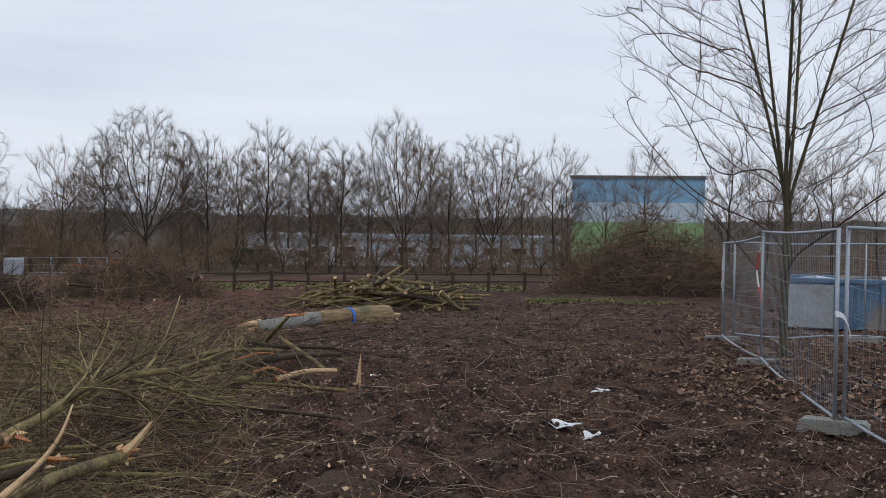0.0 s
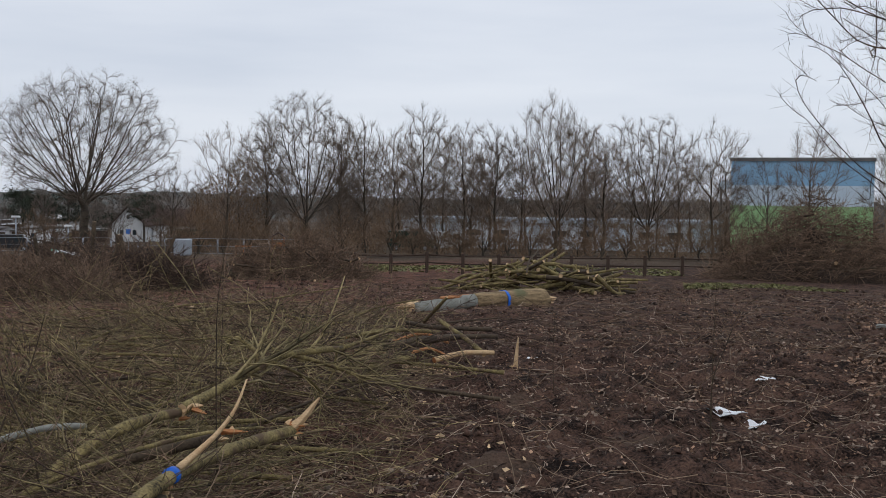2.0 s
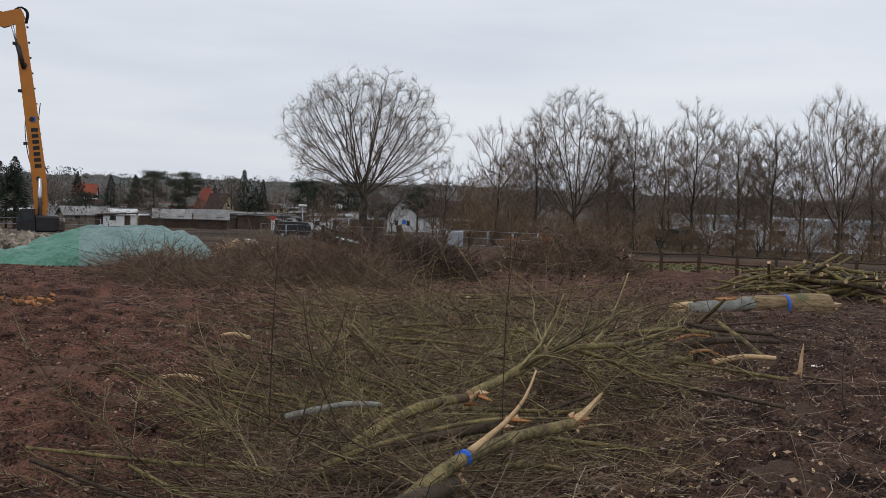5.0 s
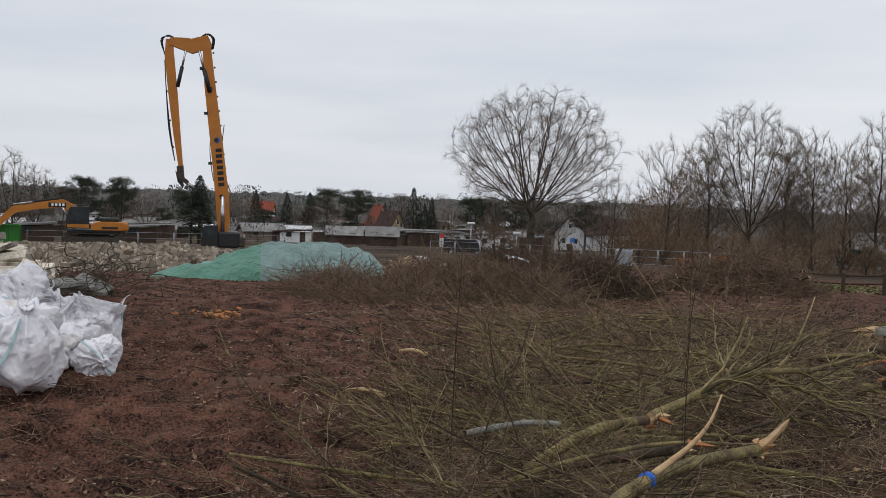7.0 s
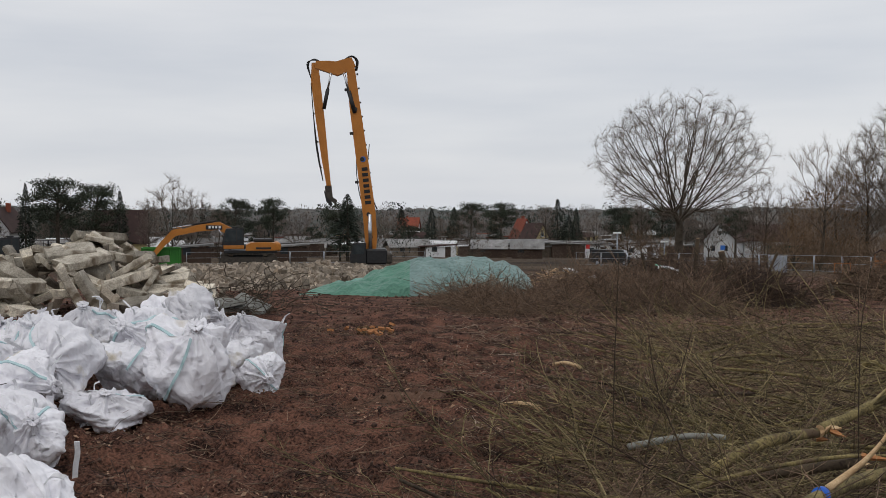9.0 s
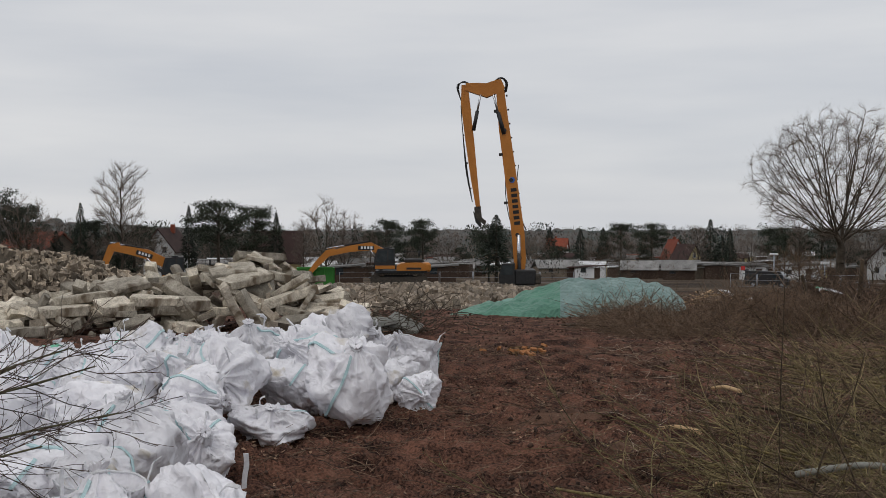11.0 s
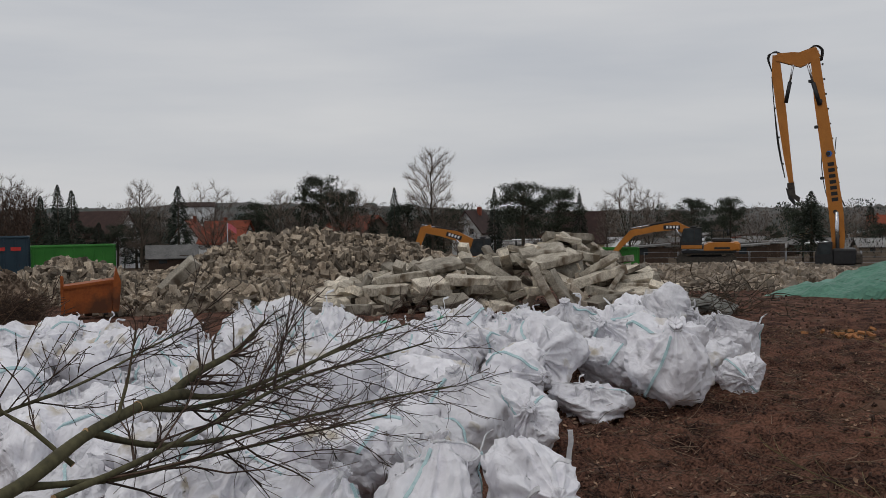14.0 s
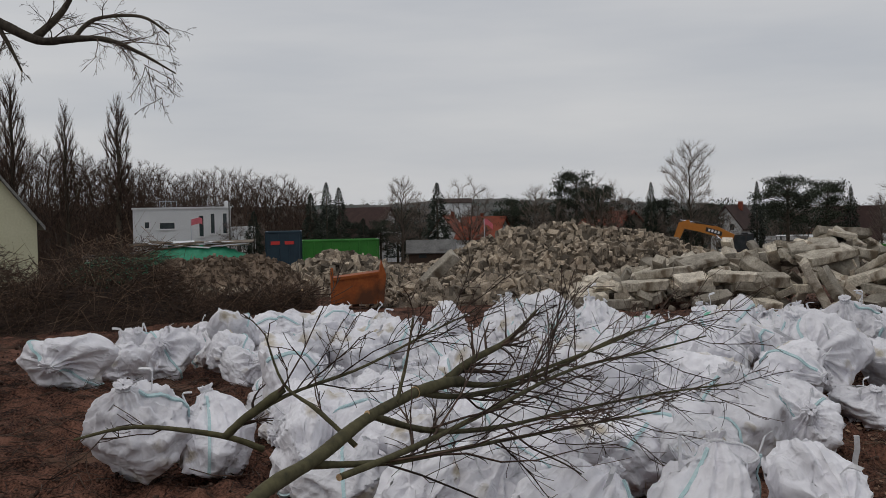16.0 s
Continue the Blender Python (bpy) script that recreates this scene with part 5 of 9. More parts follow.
def track_unit(t, L, H, y, w):
    """One crawler: belt of grousers, side frame, rollers."""
    tr = part("track", mesh_of("track_frame", *plate([(-L / 2 + H / 2, H * 0.3), (L / 2 - H / 2, H * 0.3), (L / 2 - H / 2, H * 0.72), (-L / 2 + H / 2, H * 0.72)], w * 0.6, y - w * 0.3), TRACK), t, "mud-caked crawler track")
    run = []
    for k in range(40):
        s = k / 40 * (2 * (L - H) + math.pi * H)
        if s < L - H:
            run.append((-L / 2 + H / 2 + s, 0.0, 0))
        elif s < L - H + math.pi * H / 2:
            a = (s - (L - H)) / (H / 2)
            run.append((L / 2 - H / 2 + H / 2 * math.sin(a), H / 2 - H / 2 * math.cos(a), a))
        elif s < 2 * (L - H) + math.pi * H / 2:
            q = s - (L - H) - math.pi * H / 2
            run.append((L / 2 - H / 2 - q, H, math.pi))
        else:
            a = math.pi + (s - 2 * (L - H) - math.pi * H / 2) / (H / 2)
            run.append((-L / 2 + H / 2 + H / 2 * math.sin(a), H / 2 - H / 2 * math.cos(a), a))
    shoe = mesh_of("shoe", *box(0.24, w, 0.07, (0, 0, 0), bevel=0.012), TRACK)
    for x, z, a in run:
        part("shoe", shoe, tr, at=pose(x, y, z, 0, -math.degrees(a), 0))
    for x in np.linspace(-L / 2 + H / 2, L / 2 - H / 2, 7):
        r = 0.4 * H if abs(x) > L / 2 - H else 0.16 * H
        part("roller", mesh_of("roller", *disc(r, w * 0.8, (x, y, H / 2 if r > 0.3 * H else 0.22 * H)), TRACK), tr)


def cylinder(a, b, r, parent, y=0.0):
    a, b = np.array(a, float), np.array(b, float)
    m = a + (b - a) * 0.55
    part("cylinder", rod([(a[0], y, a[1]), (m[0], y, m[1])], r, 10, "cylinder", BLACK), parent, "black hydraulic cylinder")
    part("piston_rod", rod([(m[0], y, m[1]), (b[0], y, b[1])], r * 0.55, 8, "piston_rod", CHROME), parent, "bright piston rod")


def text_bars(parent, p0, p1, n, h, y, mt, fill=0.62):
    """A company name as plain bars along a line in the side plane."""
    p0, p1 = np.array(p0, float), np.array(p1, float)
    d = (p1 - p0) / n
    L = np.linalg.norm(d)
    ang = math.degrees(math.atan2(d[1], d[0]))
    bar = mesh_of("letter_bar", *box(L * fill, 0.012, h, (0, 0, -h / 2)), mt)
    for k in range(n):
        c = p0 + d * (k + 0.5)
        part("letter_bar", bar, parent, at=pose(c[0], y, c[1], 0, -ang, 0))


def excavator(name, label, spot, turn, boom, bd, stick, sd, bucket_at):
    """A crawler excavator; x ahead, y to its left. boom and stick are centre lines in x and z."""
    t = thing(name, label, "excavator", spot, turn=turn)
    for y in (-1.15, 1.15):
        track_unit(t, 4.6, 0.95, y, 0.6)
    part("undercarriage", mesh_of("undercarriage", *join(box(2.4, 1.8, 0.45, (0, 0, 0.4), bevel=0.06), disc(0.1, 0.1, (0, 0, 0.5))), BLACK), t)
    deck = [(-2.2, 1.2), (0.2, 1.2), (0.15, 1.62), (-0.2, 1.8), (-1.4, 1.85), (-2.2, 1.78)]
    part("platform", mesh_of("platform", *box(4.2, 2.6, 0.2, (-0.2, 0, 1.0), bevel=0.03), BLACK), t, "black turning platform")
    body = part("upper_body", mesh_of("upper_body", *plate(deck, 2.8), YELLOW), t, "yellow engine housing")
    part("engine_cover", mesh_of("engine_cover", *box(1.5, 1.6, 0.28, (-1.2, -0.3, 1.84), bevel=0.07), BLACK), body)
    part("side_stripe", mesh_of("side_stripe", *box(1.2, 0.02, 0.16, (-1.2, 1.415, 1.3)), BLACK), body)
    part("exhaust", rod([(-1.7, -0.7, 2.3), (-1.7, -0.7, 2.75)], 0.07, 8, "exhaust", BLACK), body)
    part("counterweight", mesh_of("counterweight", *box(0.6, 2.7, 0.72, (-2.3, 0, 1.12), bevel=0.15), YELLOW), t)
    rail = join(*[(lambda v: (v[0], v[1]))(tubes(np.array([p], float), np.full((1, 2), 0.022), 5, True)) for p in
                  ([(-0.4, 1.3, 2.1), (-0.4, 1.3, 2.75)], [(-2.2, 1.3, 2.0), (-2.2, 1.3, 2.75)], [(-2.2, 1.3, 2.75), (-0.4, 1.3, 2.75)], [(-1.3, 1.3, 2.1), (-1.3, 1.3, 2.75)])])
    part("hand_rail", mesh_of("hand_rail", *rail, BLACK), body)
    cabo = [(0.3, 1.3), (1.95, 1.3), (2.02, 1.75), (1.72, 2.95), (0.35, 3.0)]
    cab = part("cab", mesh_of("cab", *plate(cabo, 0.98, 0.42), BLACK), t, "black operator cab")
    part("cab_stripe", mesh_of("cab_stripe", *box(1.6, 0.03, 0.26, (1.12, 1.41, 1.36), bevel=0.01), YELLOW), cab, "yellow sill panel")
    part("beacon", mesh_of("beacon", *box(0.5, 0.5, 0.12, (1.0, 0.9, 2.98), bevel=0.03), BLACK), cab)
    part("window", mesh_of("window", *plate([(0.95, 1.9), (1.85, 1.9), (1.65, 2.82), (0.95, 2.86)], 0.03, 1.39), GLASS), cab, "dark cab glass")
    part("window", mesh_of("window", *plate([(0.42, 2.05), (0.85, 2.05), (0.85, 2.86), (0.44, 2.88)], 0.03, 1.39), GLASS), cab, "dark cab glass")
    part("windscreen", mesh_of("windscreen", *plate([(2.0, 1.9), (2.04, 1.9), (1.77, 2.85), (1.73, 2.85)], 0.8, 0.5), GLASS), cab, "dark cab glass")
    b = part("boom", mesh_of("boom", *beam(boom, bd, 0.55, -0.35), YELLOW), t, "yellow curved boom")
    s = part("stick", mesh_of("stick", *beam(stick, sd, 0.42, -0.35), YELLOW), t, "yellow dipper stick")
    mid = len(boom) // 2
    p, q = np.array(boom[mid - 1]), np.array(boom[mid])
    part("name_plate", mesh_of("name_plate", *beam([p * 0.35 + q * 0.65, q * 0.4 + np.array(boom[mid + 1]) * 0.6], [0.34, 0.34], 0.02, -0.05), BLACK), b, "black plate with a white name")
    text_bars(b, p * 0.25 + q * 0.75, q * 0.5 + np.array(boom[mid + 1]) * 0.5, 4, 0.2, -0.03, LETTER_WHITE)
    cylinder((boom[0][0] + 0.5, boom[0][1] - 0.5), (boom[mid][0], boom[mid][1] - bd[mid] * 0.4), 0.1, t, 0.0)
    e = np.array(boom[-1])
    cylinder((boom[mid][0] + 0.2, boom[mid][1] + bd[mid] * 0.6), (e[0] + 0.25, e[1] + 0.42), 0.085, t, -0.35)
    bx, bz = bucket_at
    bk = part("bucket", mesh_of("bucket", *plate([(bx - 0.1, bz + 0.25), (bx + 0.45, bz + 0.15), (bx + 0.4, bz - 0.35), (bx - 0.25, bz - 0.75), (bx - 0.85, bz - 0.7), (bx - 0.7, bz - 0.5), (bx - 0.15, bz - 0.35)], 1.1, -0.9), TRACK), t, "worn steel bucket")
    for k in range(5):
        part("tooth", mesh_of("tooth", *box(0.24, 0.09, 0.07, (0, 0, 0), bevel=0.015), TRACK), bk, at=pose(bx - 0.92, -0.8 + k * 0.23, bz - 0.74))
    return t


spot = at(48.9, 88, 0.2)
excavator("excavator", "yellow crawler excavator with black cab on the rubble", spot, 180 + 49.0,
          [(0.8, 1.5), (1.5, 2.75), (2.3, 3.15), (4.0, 2.95), (5.7, 2.55)], [0.55, 0.66, 0.66, 0.52, 0.4],
          [(5.2, 2.85), (5.8, 2.6), (6.7, 1.7), (7.6, 0.6)], [0.28, 0.55, 0.45, 0.3], (7.7, 0.6))
spot = at(59.9, 86, -0.45)
excavator("excavator", "yellow crawler excavator half hidden behind the rubble", spot, 180 + 60.6,
          [(0.7, 1.6), (1.9, 2.6), (3.1, 3.2), (4.4, 3.5), (5.6, 3.7)], [0.6, 0.75, 0.75, 0.6, 0.45],
          [(5.1, 4.0), (5.7, 3.75), (6.15, 2.6), (6.0, 1.2)], [0.3, 0.6, 0.5, 0.32], (6.0, 1.0))


def high_reach(spot, turn):
    """A demolition machine with its long boom raised and the arm folded down in front of it."""
    t = thing("high_reach_excavator", "yellow demolition excavator with long raised boom and folded arm", "excavator", spot, turn=turn)
    for y in (-1.2, 1.2):
        track_unit(t, 3.4, 0.95, y, 0.6)
    part("undercarriage", mesh_of("undercarriage", *box(2.2, 1.9, 0.5, (0, 0, 0.4), bevel=0.06), BLACK), t)
    part("upper_body", mesh_of("upper_body", *box(1.7, 2.5, 1.2, (-0.3, 0, 1.1), bevel=0.12), BLACK), t, "black engine housing")
    part("counterweight", mesh_of("counterweight", *box(0.5, 2.4, 0.8, (-1.3, 0, 1.15), bevel=0.1), TRACK), t, "dark counterweight")
    cab = part("cab", mesh_of("cab", *plate([(0.5, 1.2), (1.7, 1.2), (1.75, 1.8), (1.5, 2.75), (0.5, 2.8)], 1.0, 0.35), BLACK), t, "black operator cab")
    part("window", mesh_of("window", *plate([(0.65, 1.9), (1.6, 1.9), (1.45, 2.65), (0.65, 2.68)], 0.03, 1.34), GLASS), cab, "dark cab glass")
    # centre lines, x towards the folded arm, z up
    boom = [(0.15, 1.7), (0.1, 3.1), (0.25, 5.1), (0.75, 9.0), (1.35, 13.4), (1.72, 16.9)]
    b = part("boom", mesh_of("boom", *beam(boom, [0.8, 0.95, 1.02, 0.94, 0.84, 0.6], 0.7), YELLOW), t, "long yellow box boom")
    neck = [(1.45, 16.9), (2.1, 16.6), (2.75, 16.35), (3.4, 16.5), (4.4, 16.65)]
    g = part("gooseneck", mesh_of("gooseneck", *beam(neck, [0.75, 1.0, 1.1, 0.9, 0.55], 0.62), YELLOW), t, "yellow folding link")
    arm = [(4.45, 16.8), (4.4, 15.4), (4.05, 12.4), (3.7, 9.4), (3.4, 7.2)]
    a = part("arm", mesh_of("arm", *beam(arm, [0.5, 0.72, 0.68, 0.52, 0.34], 0.5), YELLOW), t, "slim yellow folded arm")
    cylinder((1.35, 12.9), (2.2, 16.0), 0.17, t, 0.3)
    cylinder((3.75, 13.2), (3.2, 16.0), 0.15, t, 0.3)
    for z, x, w in ((12.8, 4.55, 0.35), (10.6, 4.25, 0.3), (8.6, 3.98, 0.26)):
        part("hose_clamp", mesh_of("hose_clamp", *box(0.12, 0.4, 0.12, (x, 0, z), bevel=0.02), BLACK), a)
    for z, x in ((11.2, 1.35), (7.4, 0.95), (14.6, 1.75)):
        part("pipe_clip", mesh_of("pipe_clip", *box(0.3, 0.3, 0.22, (x + 0.25, 0.25, z), bevel=0.03), BLACK), b)
    part("foot_cylinder", rod([(0.15, 0, 2.3), (0.2, 0, 5.0)], 0.16, 10, "foot_cylinder", CHROME), b, "bright lift cylinder", at=pose(0, 0.45, 0))
    for z, x in ((3.2, 0.12), (5.0, 0.3), (9.3, 0.8), (13.2, 1.32)):
        part("hinge_pin", mesh_of("hinge_pin", *disc(0.16, 0.86, (x, 0, z)), BLACK), b)
    part("jaw", mesh_of("jaw", *plate([(3.2, 7.3), (3.7, 7.2), (3.65, 6.5), (3.35, 6.1), (2.85, 5.75), (2.75, 6.1), (3.1, 6.35)], 0.5), TRACK), a, "steel quick coupler")
    part("jaw", mesh_of("jaw", *plate([(3.55, 6.6), (3.8, 6.9), (3.6, 6.0), (3.2, 5.55), (3.1, 5.8)], 0.3), BLACK), a, "steel quick coupler")
    for k in range(4):
        y = -0.28 + 0.18 * k
        part("hose", rod(spline([(0.62 - 0.04 * k, y, 5.4), (1.0, y, 6.6), (1.25, y, 8.6), (1.12, y, 10.5)], 14), 0.036, 6, "hose", HOSE), b, at=pose(-0.9 if k > 1 else 0, 0, 0))
        part("hose", rod(spline([(1.35 - 0.06 * k, y, 16.2), (1.25 - 0.05 * k, y, 17.0), (1.7, y, 17.35), (2.5, y, 16.7)], 14), 0.036, 6, "hose", HOSE), g)
        part("hose", rod(spline([(3.7, y, 16.7), (4.5, y, 17.15 - 0.06 * k), (4.95 + 0.04 * k, y, 16.7), (4.75, y, 15.6)], 14), 0.036, 6, "hose", HOSE), g)
        part("hose", rod(spline([(4.75, y, 15.2), (4.6, y, 13.0), (4.25 + 0.03 * k, y, 10.0), (3.85, y, 7.6)], 14), 0.03, 6, "hose", HOSE), a)
    text_bars(b, (0.62, 8.75), (0.3, 5.7), 7, 0.46, 0.37, LETTER_BLACK)
    part("emblem", mesh_of("emblem", *disc(0.24, 0.02, (0.72, 0.36, 9.3), 6), SIGN_BLUE), b)
    for z in np.arange(6, 16.5, 1.1):
        x = np.interp(z, [5.1, 9, 13.4, 16.9], [0.25, 0.75, 1.35, 1.72])
        part("hose_clamp", mesh_of("hose_clamp", *box(0.14, 0.5, 0.1, (x - 0.46, 0, z), bevel=0.02), BLACK), b)
    return t


hr = high_reach(at(42.35, 95, -1.1), 180 + 42.35)
hr.matrix_basis = hr.matrix_basis @ Matrix.Scale(1.12, 4)


# ---- containers and skips ----
def ribbed_box(name, label, spot, turn, L, W, H, mt, cat, open_top=True, taper=0.0, doors=False):
    t = thing(name, label, cat, spot, turn=turn)
    th = 0.05
    for s in (-1, 1):
        w = part("side_wall", mesh_of("side_wall", *box(L, th, H - 0.1, (0, s * (W / 2 - th / 2), 0.1)), mt), t)
        for x in np.linspace(-L / 2 + 0.12, L / 2 - 0.12, max(4, int(L / 0.55))):
            part("rib", mesh_of("rib", *box(0.09, 0.07, H - 0.22, (x, s * (W / 2 + 0.035), 0.14), bevel=0.015), mt), w)
        part("top_rail", mesh_of("top_rail", *box(L + 0.06, 0.12, 0.12, (0, s * W / 2, H - 0.06), bevel=0.02), mt), w)
    for s in (-1, 1):
        e = part("end_wall", mesh_of("end_wall", *box(th, W - 2 * th, H - 0.1, (s * (L / 2 - th / 2), 0, 0.1)), mt), t)
        part("top_rail", mesh_of("top_rail", *box(0.12, W - 0.14, 0.12, (s * L / 2, 0, H - 0.06), bevel=0.02), mt), e)
        for y in np.linspace(-W / 2 + 0.35, W / 2 - 0.35, 4):
            part("rib", mesh_of("rib", *box(0.07, 0.09, H - 0.24, (s * (L / 2 + 0.035), y, 0.14), bevel=0.015), mt), e)
    part("floor_plate", mesh_of("floor_plate", *box(L - 2 * th, W - 2 * th, 0.08, (0, 0, 0.1)), mt), t)
    if not open_top:
        part("roof_plate", mesh_of("roof_plate", *box(L - 2 * th, W - 2 * th, 0.06, (0, 0, H - 0.12)), mt), t)
    for x in (-L * 0.35, L * 0.35):
        part("skid", mesh_of("skid", *box(0.18, W * 0.8, 0.12, (x, 0, -0.02), bevel=0.02), BLACK), t)
    return t


ribbed_box("roll_off_container", "open bright green steel waste container", at(81.7, 76), 84, 5.2, 2.3, 2.45, GREEN_BOX, "container")
ribbed_box("roll_off_container", "green steel waste container behind the slabs", at(53.3, 90), 53, 3.0, 2.0, 1.6, GREEN_BOX, "container")
office = ribbed_box("site_container", "dark blue steel site container with red marks", at(84.7, 68), 83, 2.1, 2.4, 2.95, BLUE_BOX, "container", open_top=False)
for x in (-0.5, 0.35):
    part("mark", mesh_of("mark", *box(0.55, 0.02, 0.2, (x, -1.29, 2.2)), SIGN_RED), office, "red painted mark")
part("door_frame", mesh_of("door_frame", *join(box(0.06, 0.05, 1.3, (1.35, -1.2, 0)), box(0.06, 0.05, 1.3, (2.2, -1.2, 0)), box(0.9, 0.05, 0.06, (1.78, -1.2, 1.25))), STEEL), office)
sk = ribbed_box("waste_skip", "blue and grey steel skip with peeling paint", at(-22.0, 27.5), -19, 3.7, 1.6, 1.22, BLUE_SKIP, "skip")
grey_panel = part("end_panel", mesh_of("end_panel", *box(1.1, 0.03, 1.0, (-1.28, -0.89, 0.12)), GREY_SKIP), sk, "faded grey panel")
rr = np.random.RandomState(6)
for k in range(10):
    v, f = chunk_mesh(80 + k, 0.9, 0.5, 0.12)
    part("debris", mesh_of("debris", v, f, PAPER if k % 4 == 0 else SHED_WOOD), sk, at=pose(rr.uniform(-1.3, 1.3), rr.uniform(-.4, .4), 1.18, rr.uniform(-15, 15), rr.uniform(-15, 15), rr.uniform(0, 180)))


def dump_skip(spot, turn):
    """An orange tipping skip: sloping front, one high end plate."""
    t = thing("tipping_skip", "rusty orange steel tipping skip", "skip", spot, turn=turn)
    part("trough", mesh_of("trough", *plate([(-0.8, 0.02), (0.62, 0.02), (0.78, 0.95), (-0.85, 0.78)], 1.1), ORANGE_SKIP), t, "rusted orange trough")
    part("end_plate", mesh_of("end_plate", *plate([(0.66, 0.05), (0.86, 0.05), (0.95, 0.9), (0.8, 1.36), (0.7, 0.95)], 1.25), ORANGE_SKIP), t)
    part("post", mesh_of("post", *box(0.1, 0.12, 1.15, (-0.88, -0.5, 0), bevel=0.015), ORANGE_SKIP), t)
    part("rim", mesh_of("rim", *beam([(-0.85, 0.8), (0.76, 0.97)], [0.09, 0.09], 1.22), ORANGE_SKIP), t)
    for x in (-0.5, 0.45):
        part("runner", mesh_of("runner", *box(0.14, 1.1, 0.1, (x, 0, -0.04), bevel=0.02), BLACK), t)
    return t


dump_skip(at(81.6, 31.5, 0.12), 80).scale = (0.84, 0.84, 0.92)


# ---- buildings ----
def window(parent, x, y, z, w, h, axis="y", s=-1):
    """A window on a wall that faces along an axis: frame, pane and sill."""
    d = 0.05
    if axis == "y":
        fr = join(box(w, d, 0.08, (x, y, z)), box(w, d, 0.08, (x, y, z + h - 0.08)), box(0.08, d, h - 0.16, (x - w / 2 + 0.04, y, z + 0.08)), box(0.08, d, h - 0.16, (x + w / 2 - 0.04, y, z + 0.08)))
        gl, si = box(w - 0.16, 0.03, h - 0.16, (x, y, z + 0.08)), box(w + 0.1, 0.14, 0.05, (x, y + s * 0.05, z - 0.05))
    else:
        fr = join(box(d, w, 0.08, (y, x, z)), box(d, w, 0.08, (y, x, z + h - 0.08)), box(d, 0.08, h - 0.16, (y, x - w / 2 + 0.04, z + 0.08)), box(d, 0.08, h - 0.16, (y, x + w / 2 - 0.04, z + 0.08)))
        gl, si = box(0.03, w - 0.16, h - 0.16, (y, x, z + 0.08)), box(0.14, w + 0.1, 0.05, (y + s * 0.05, x, z - 0.05))
    wd = part("window", mesh_of("window_frame", *fr, FRAME_WHITE), parent)
    part("pane", mesh_of("pane", *gl, GLASS), wd, "dark glass")
    part("sill", mesh_of("sill", *si, FRAME_WHITE), wd)


def gable_house(label, spot, turn, W, L, eaves, ridge, wall, roof, wins=(), chimney=True, dormer=False, cat="house"):
    """A pitched-roof house; its gable faces -y (the site), W across, L deep."""
    t = thing("house", label, cat, spot, turn=turn)
    n = [(-W / 2, -0.3), (W / 2, -0.3), (W / 2, eaves), (0, ridge), (-W / 2, eaves)]
    part("wall", mesh_of("wall", *plate(n, L, -L / 2), wall), t)
    k = (ridge - eaves) / (W / 2)
    for s in (-1, 1):
        o = 0.45
        pts = [(0, ridge + 0.02), (0, ridge + 0.26), (s * (W / 2 + o), eaves - o * k + 0.26), (s * (W / 2 + o), eaves - o * k + 0.02)]
        part("roof", mesh_of("roof", *plate(pts, L + 0.8, -L / 2 - 0.4), roof), t)
    for x, z, w, h in wins:
        window(t, x, -L / 2 - 0.01, z, w, h)
    if chimney:
        part("chimney", mesh_of("chimney", *box(0.55, 0.55, 1.3, (W * 0.12, L * 0.1, ridge - 0.5), bevel=0.03), ROOF_RED), t)
    if dormer:
        part("skylight", mesh_of("skylight", *box(0.9, 0.12, 1.0, (0, 0, 0)), GLASS), t, at=pose(W * 0.3, -L * 0.1, eaves + (W * 0.2) * k + 0.2, 90 - 0, 0, 0) @ pose(0, 0, 0, 0, 0, 0))
    return t


# bearing, distance, own turn, width, depth, eaves, ridge, wall, roof, windows
gable_house("white gabled house with dark roof", at(60.75, 160), 36, 4.6, 6.0, 4.4, 7.2, PLASTER_WHITE, ROOF_DARK, [(-0.9, 3.9, 0.8, 1.0), (0.9, 3.9, 0.8, 1.0), (-1.1, 1.2, 0.9, 1.1), (1.1, 1.2, 0.9, 1.1)])
gable_house("house with dark red roof and white gable", at(80.0, 160), 128, 6.0, 9, 4.2, 7.9, PLASTER_WHITE, ROOF_DARK, [(-1.0, 4.6, 0.8, 1.1), (0.8, 4.6, 0.8, 1.1)], chimney=False)
gable_house("low house with bright red tiled roof", at(73.7, 190), 135, 5.6, 8, 3.9, 7.2, PLASTER_WHITE, ROOF_RED, [])
gable_house("house with red tiled roof behind a fir", at(75.6, 196), 60, 5.4, 7, 4.2, 7.8, PLASTER_WHITE, ROOF_RED, [(0, 5.2, 0.9, 1.1)])
gable_house("brown-roofed house with yellow walls", at(55.1, 165), 148, 5.0, 6.6, 3.0, 7.0, PLASTER_YELLOW, ROOF_DARK, [], chimney=False)
gable_house("house with steep red roof among firs", at(34.2, 250), 60, 3.6, 4.5, 3.8, 7.4, PLASTER_WHITE, ROOF_RED, [(0, 4.0, 0.8, 1.0)])
gable_house("yellow house with dark grey roof", at(33.55, 245), 70, 4.0, 6, 3.2, 6.4, PLASTER_YELLOW, ROOF_DARK, [(0, 3.6, 0.8, 1.0)], chimney=False)
gable_house("white house with steep white gable", at(23.75, 200), 12, 5.6, 8, 3.2, 6.2, PLASTER_WHITE, ROOF_DARK, [(0, 4.0, 0.7, 0.9), (-1.1, 1.2, 0.8, 1.1), (1.1, 1.2, 0.8, 1.1)])
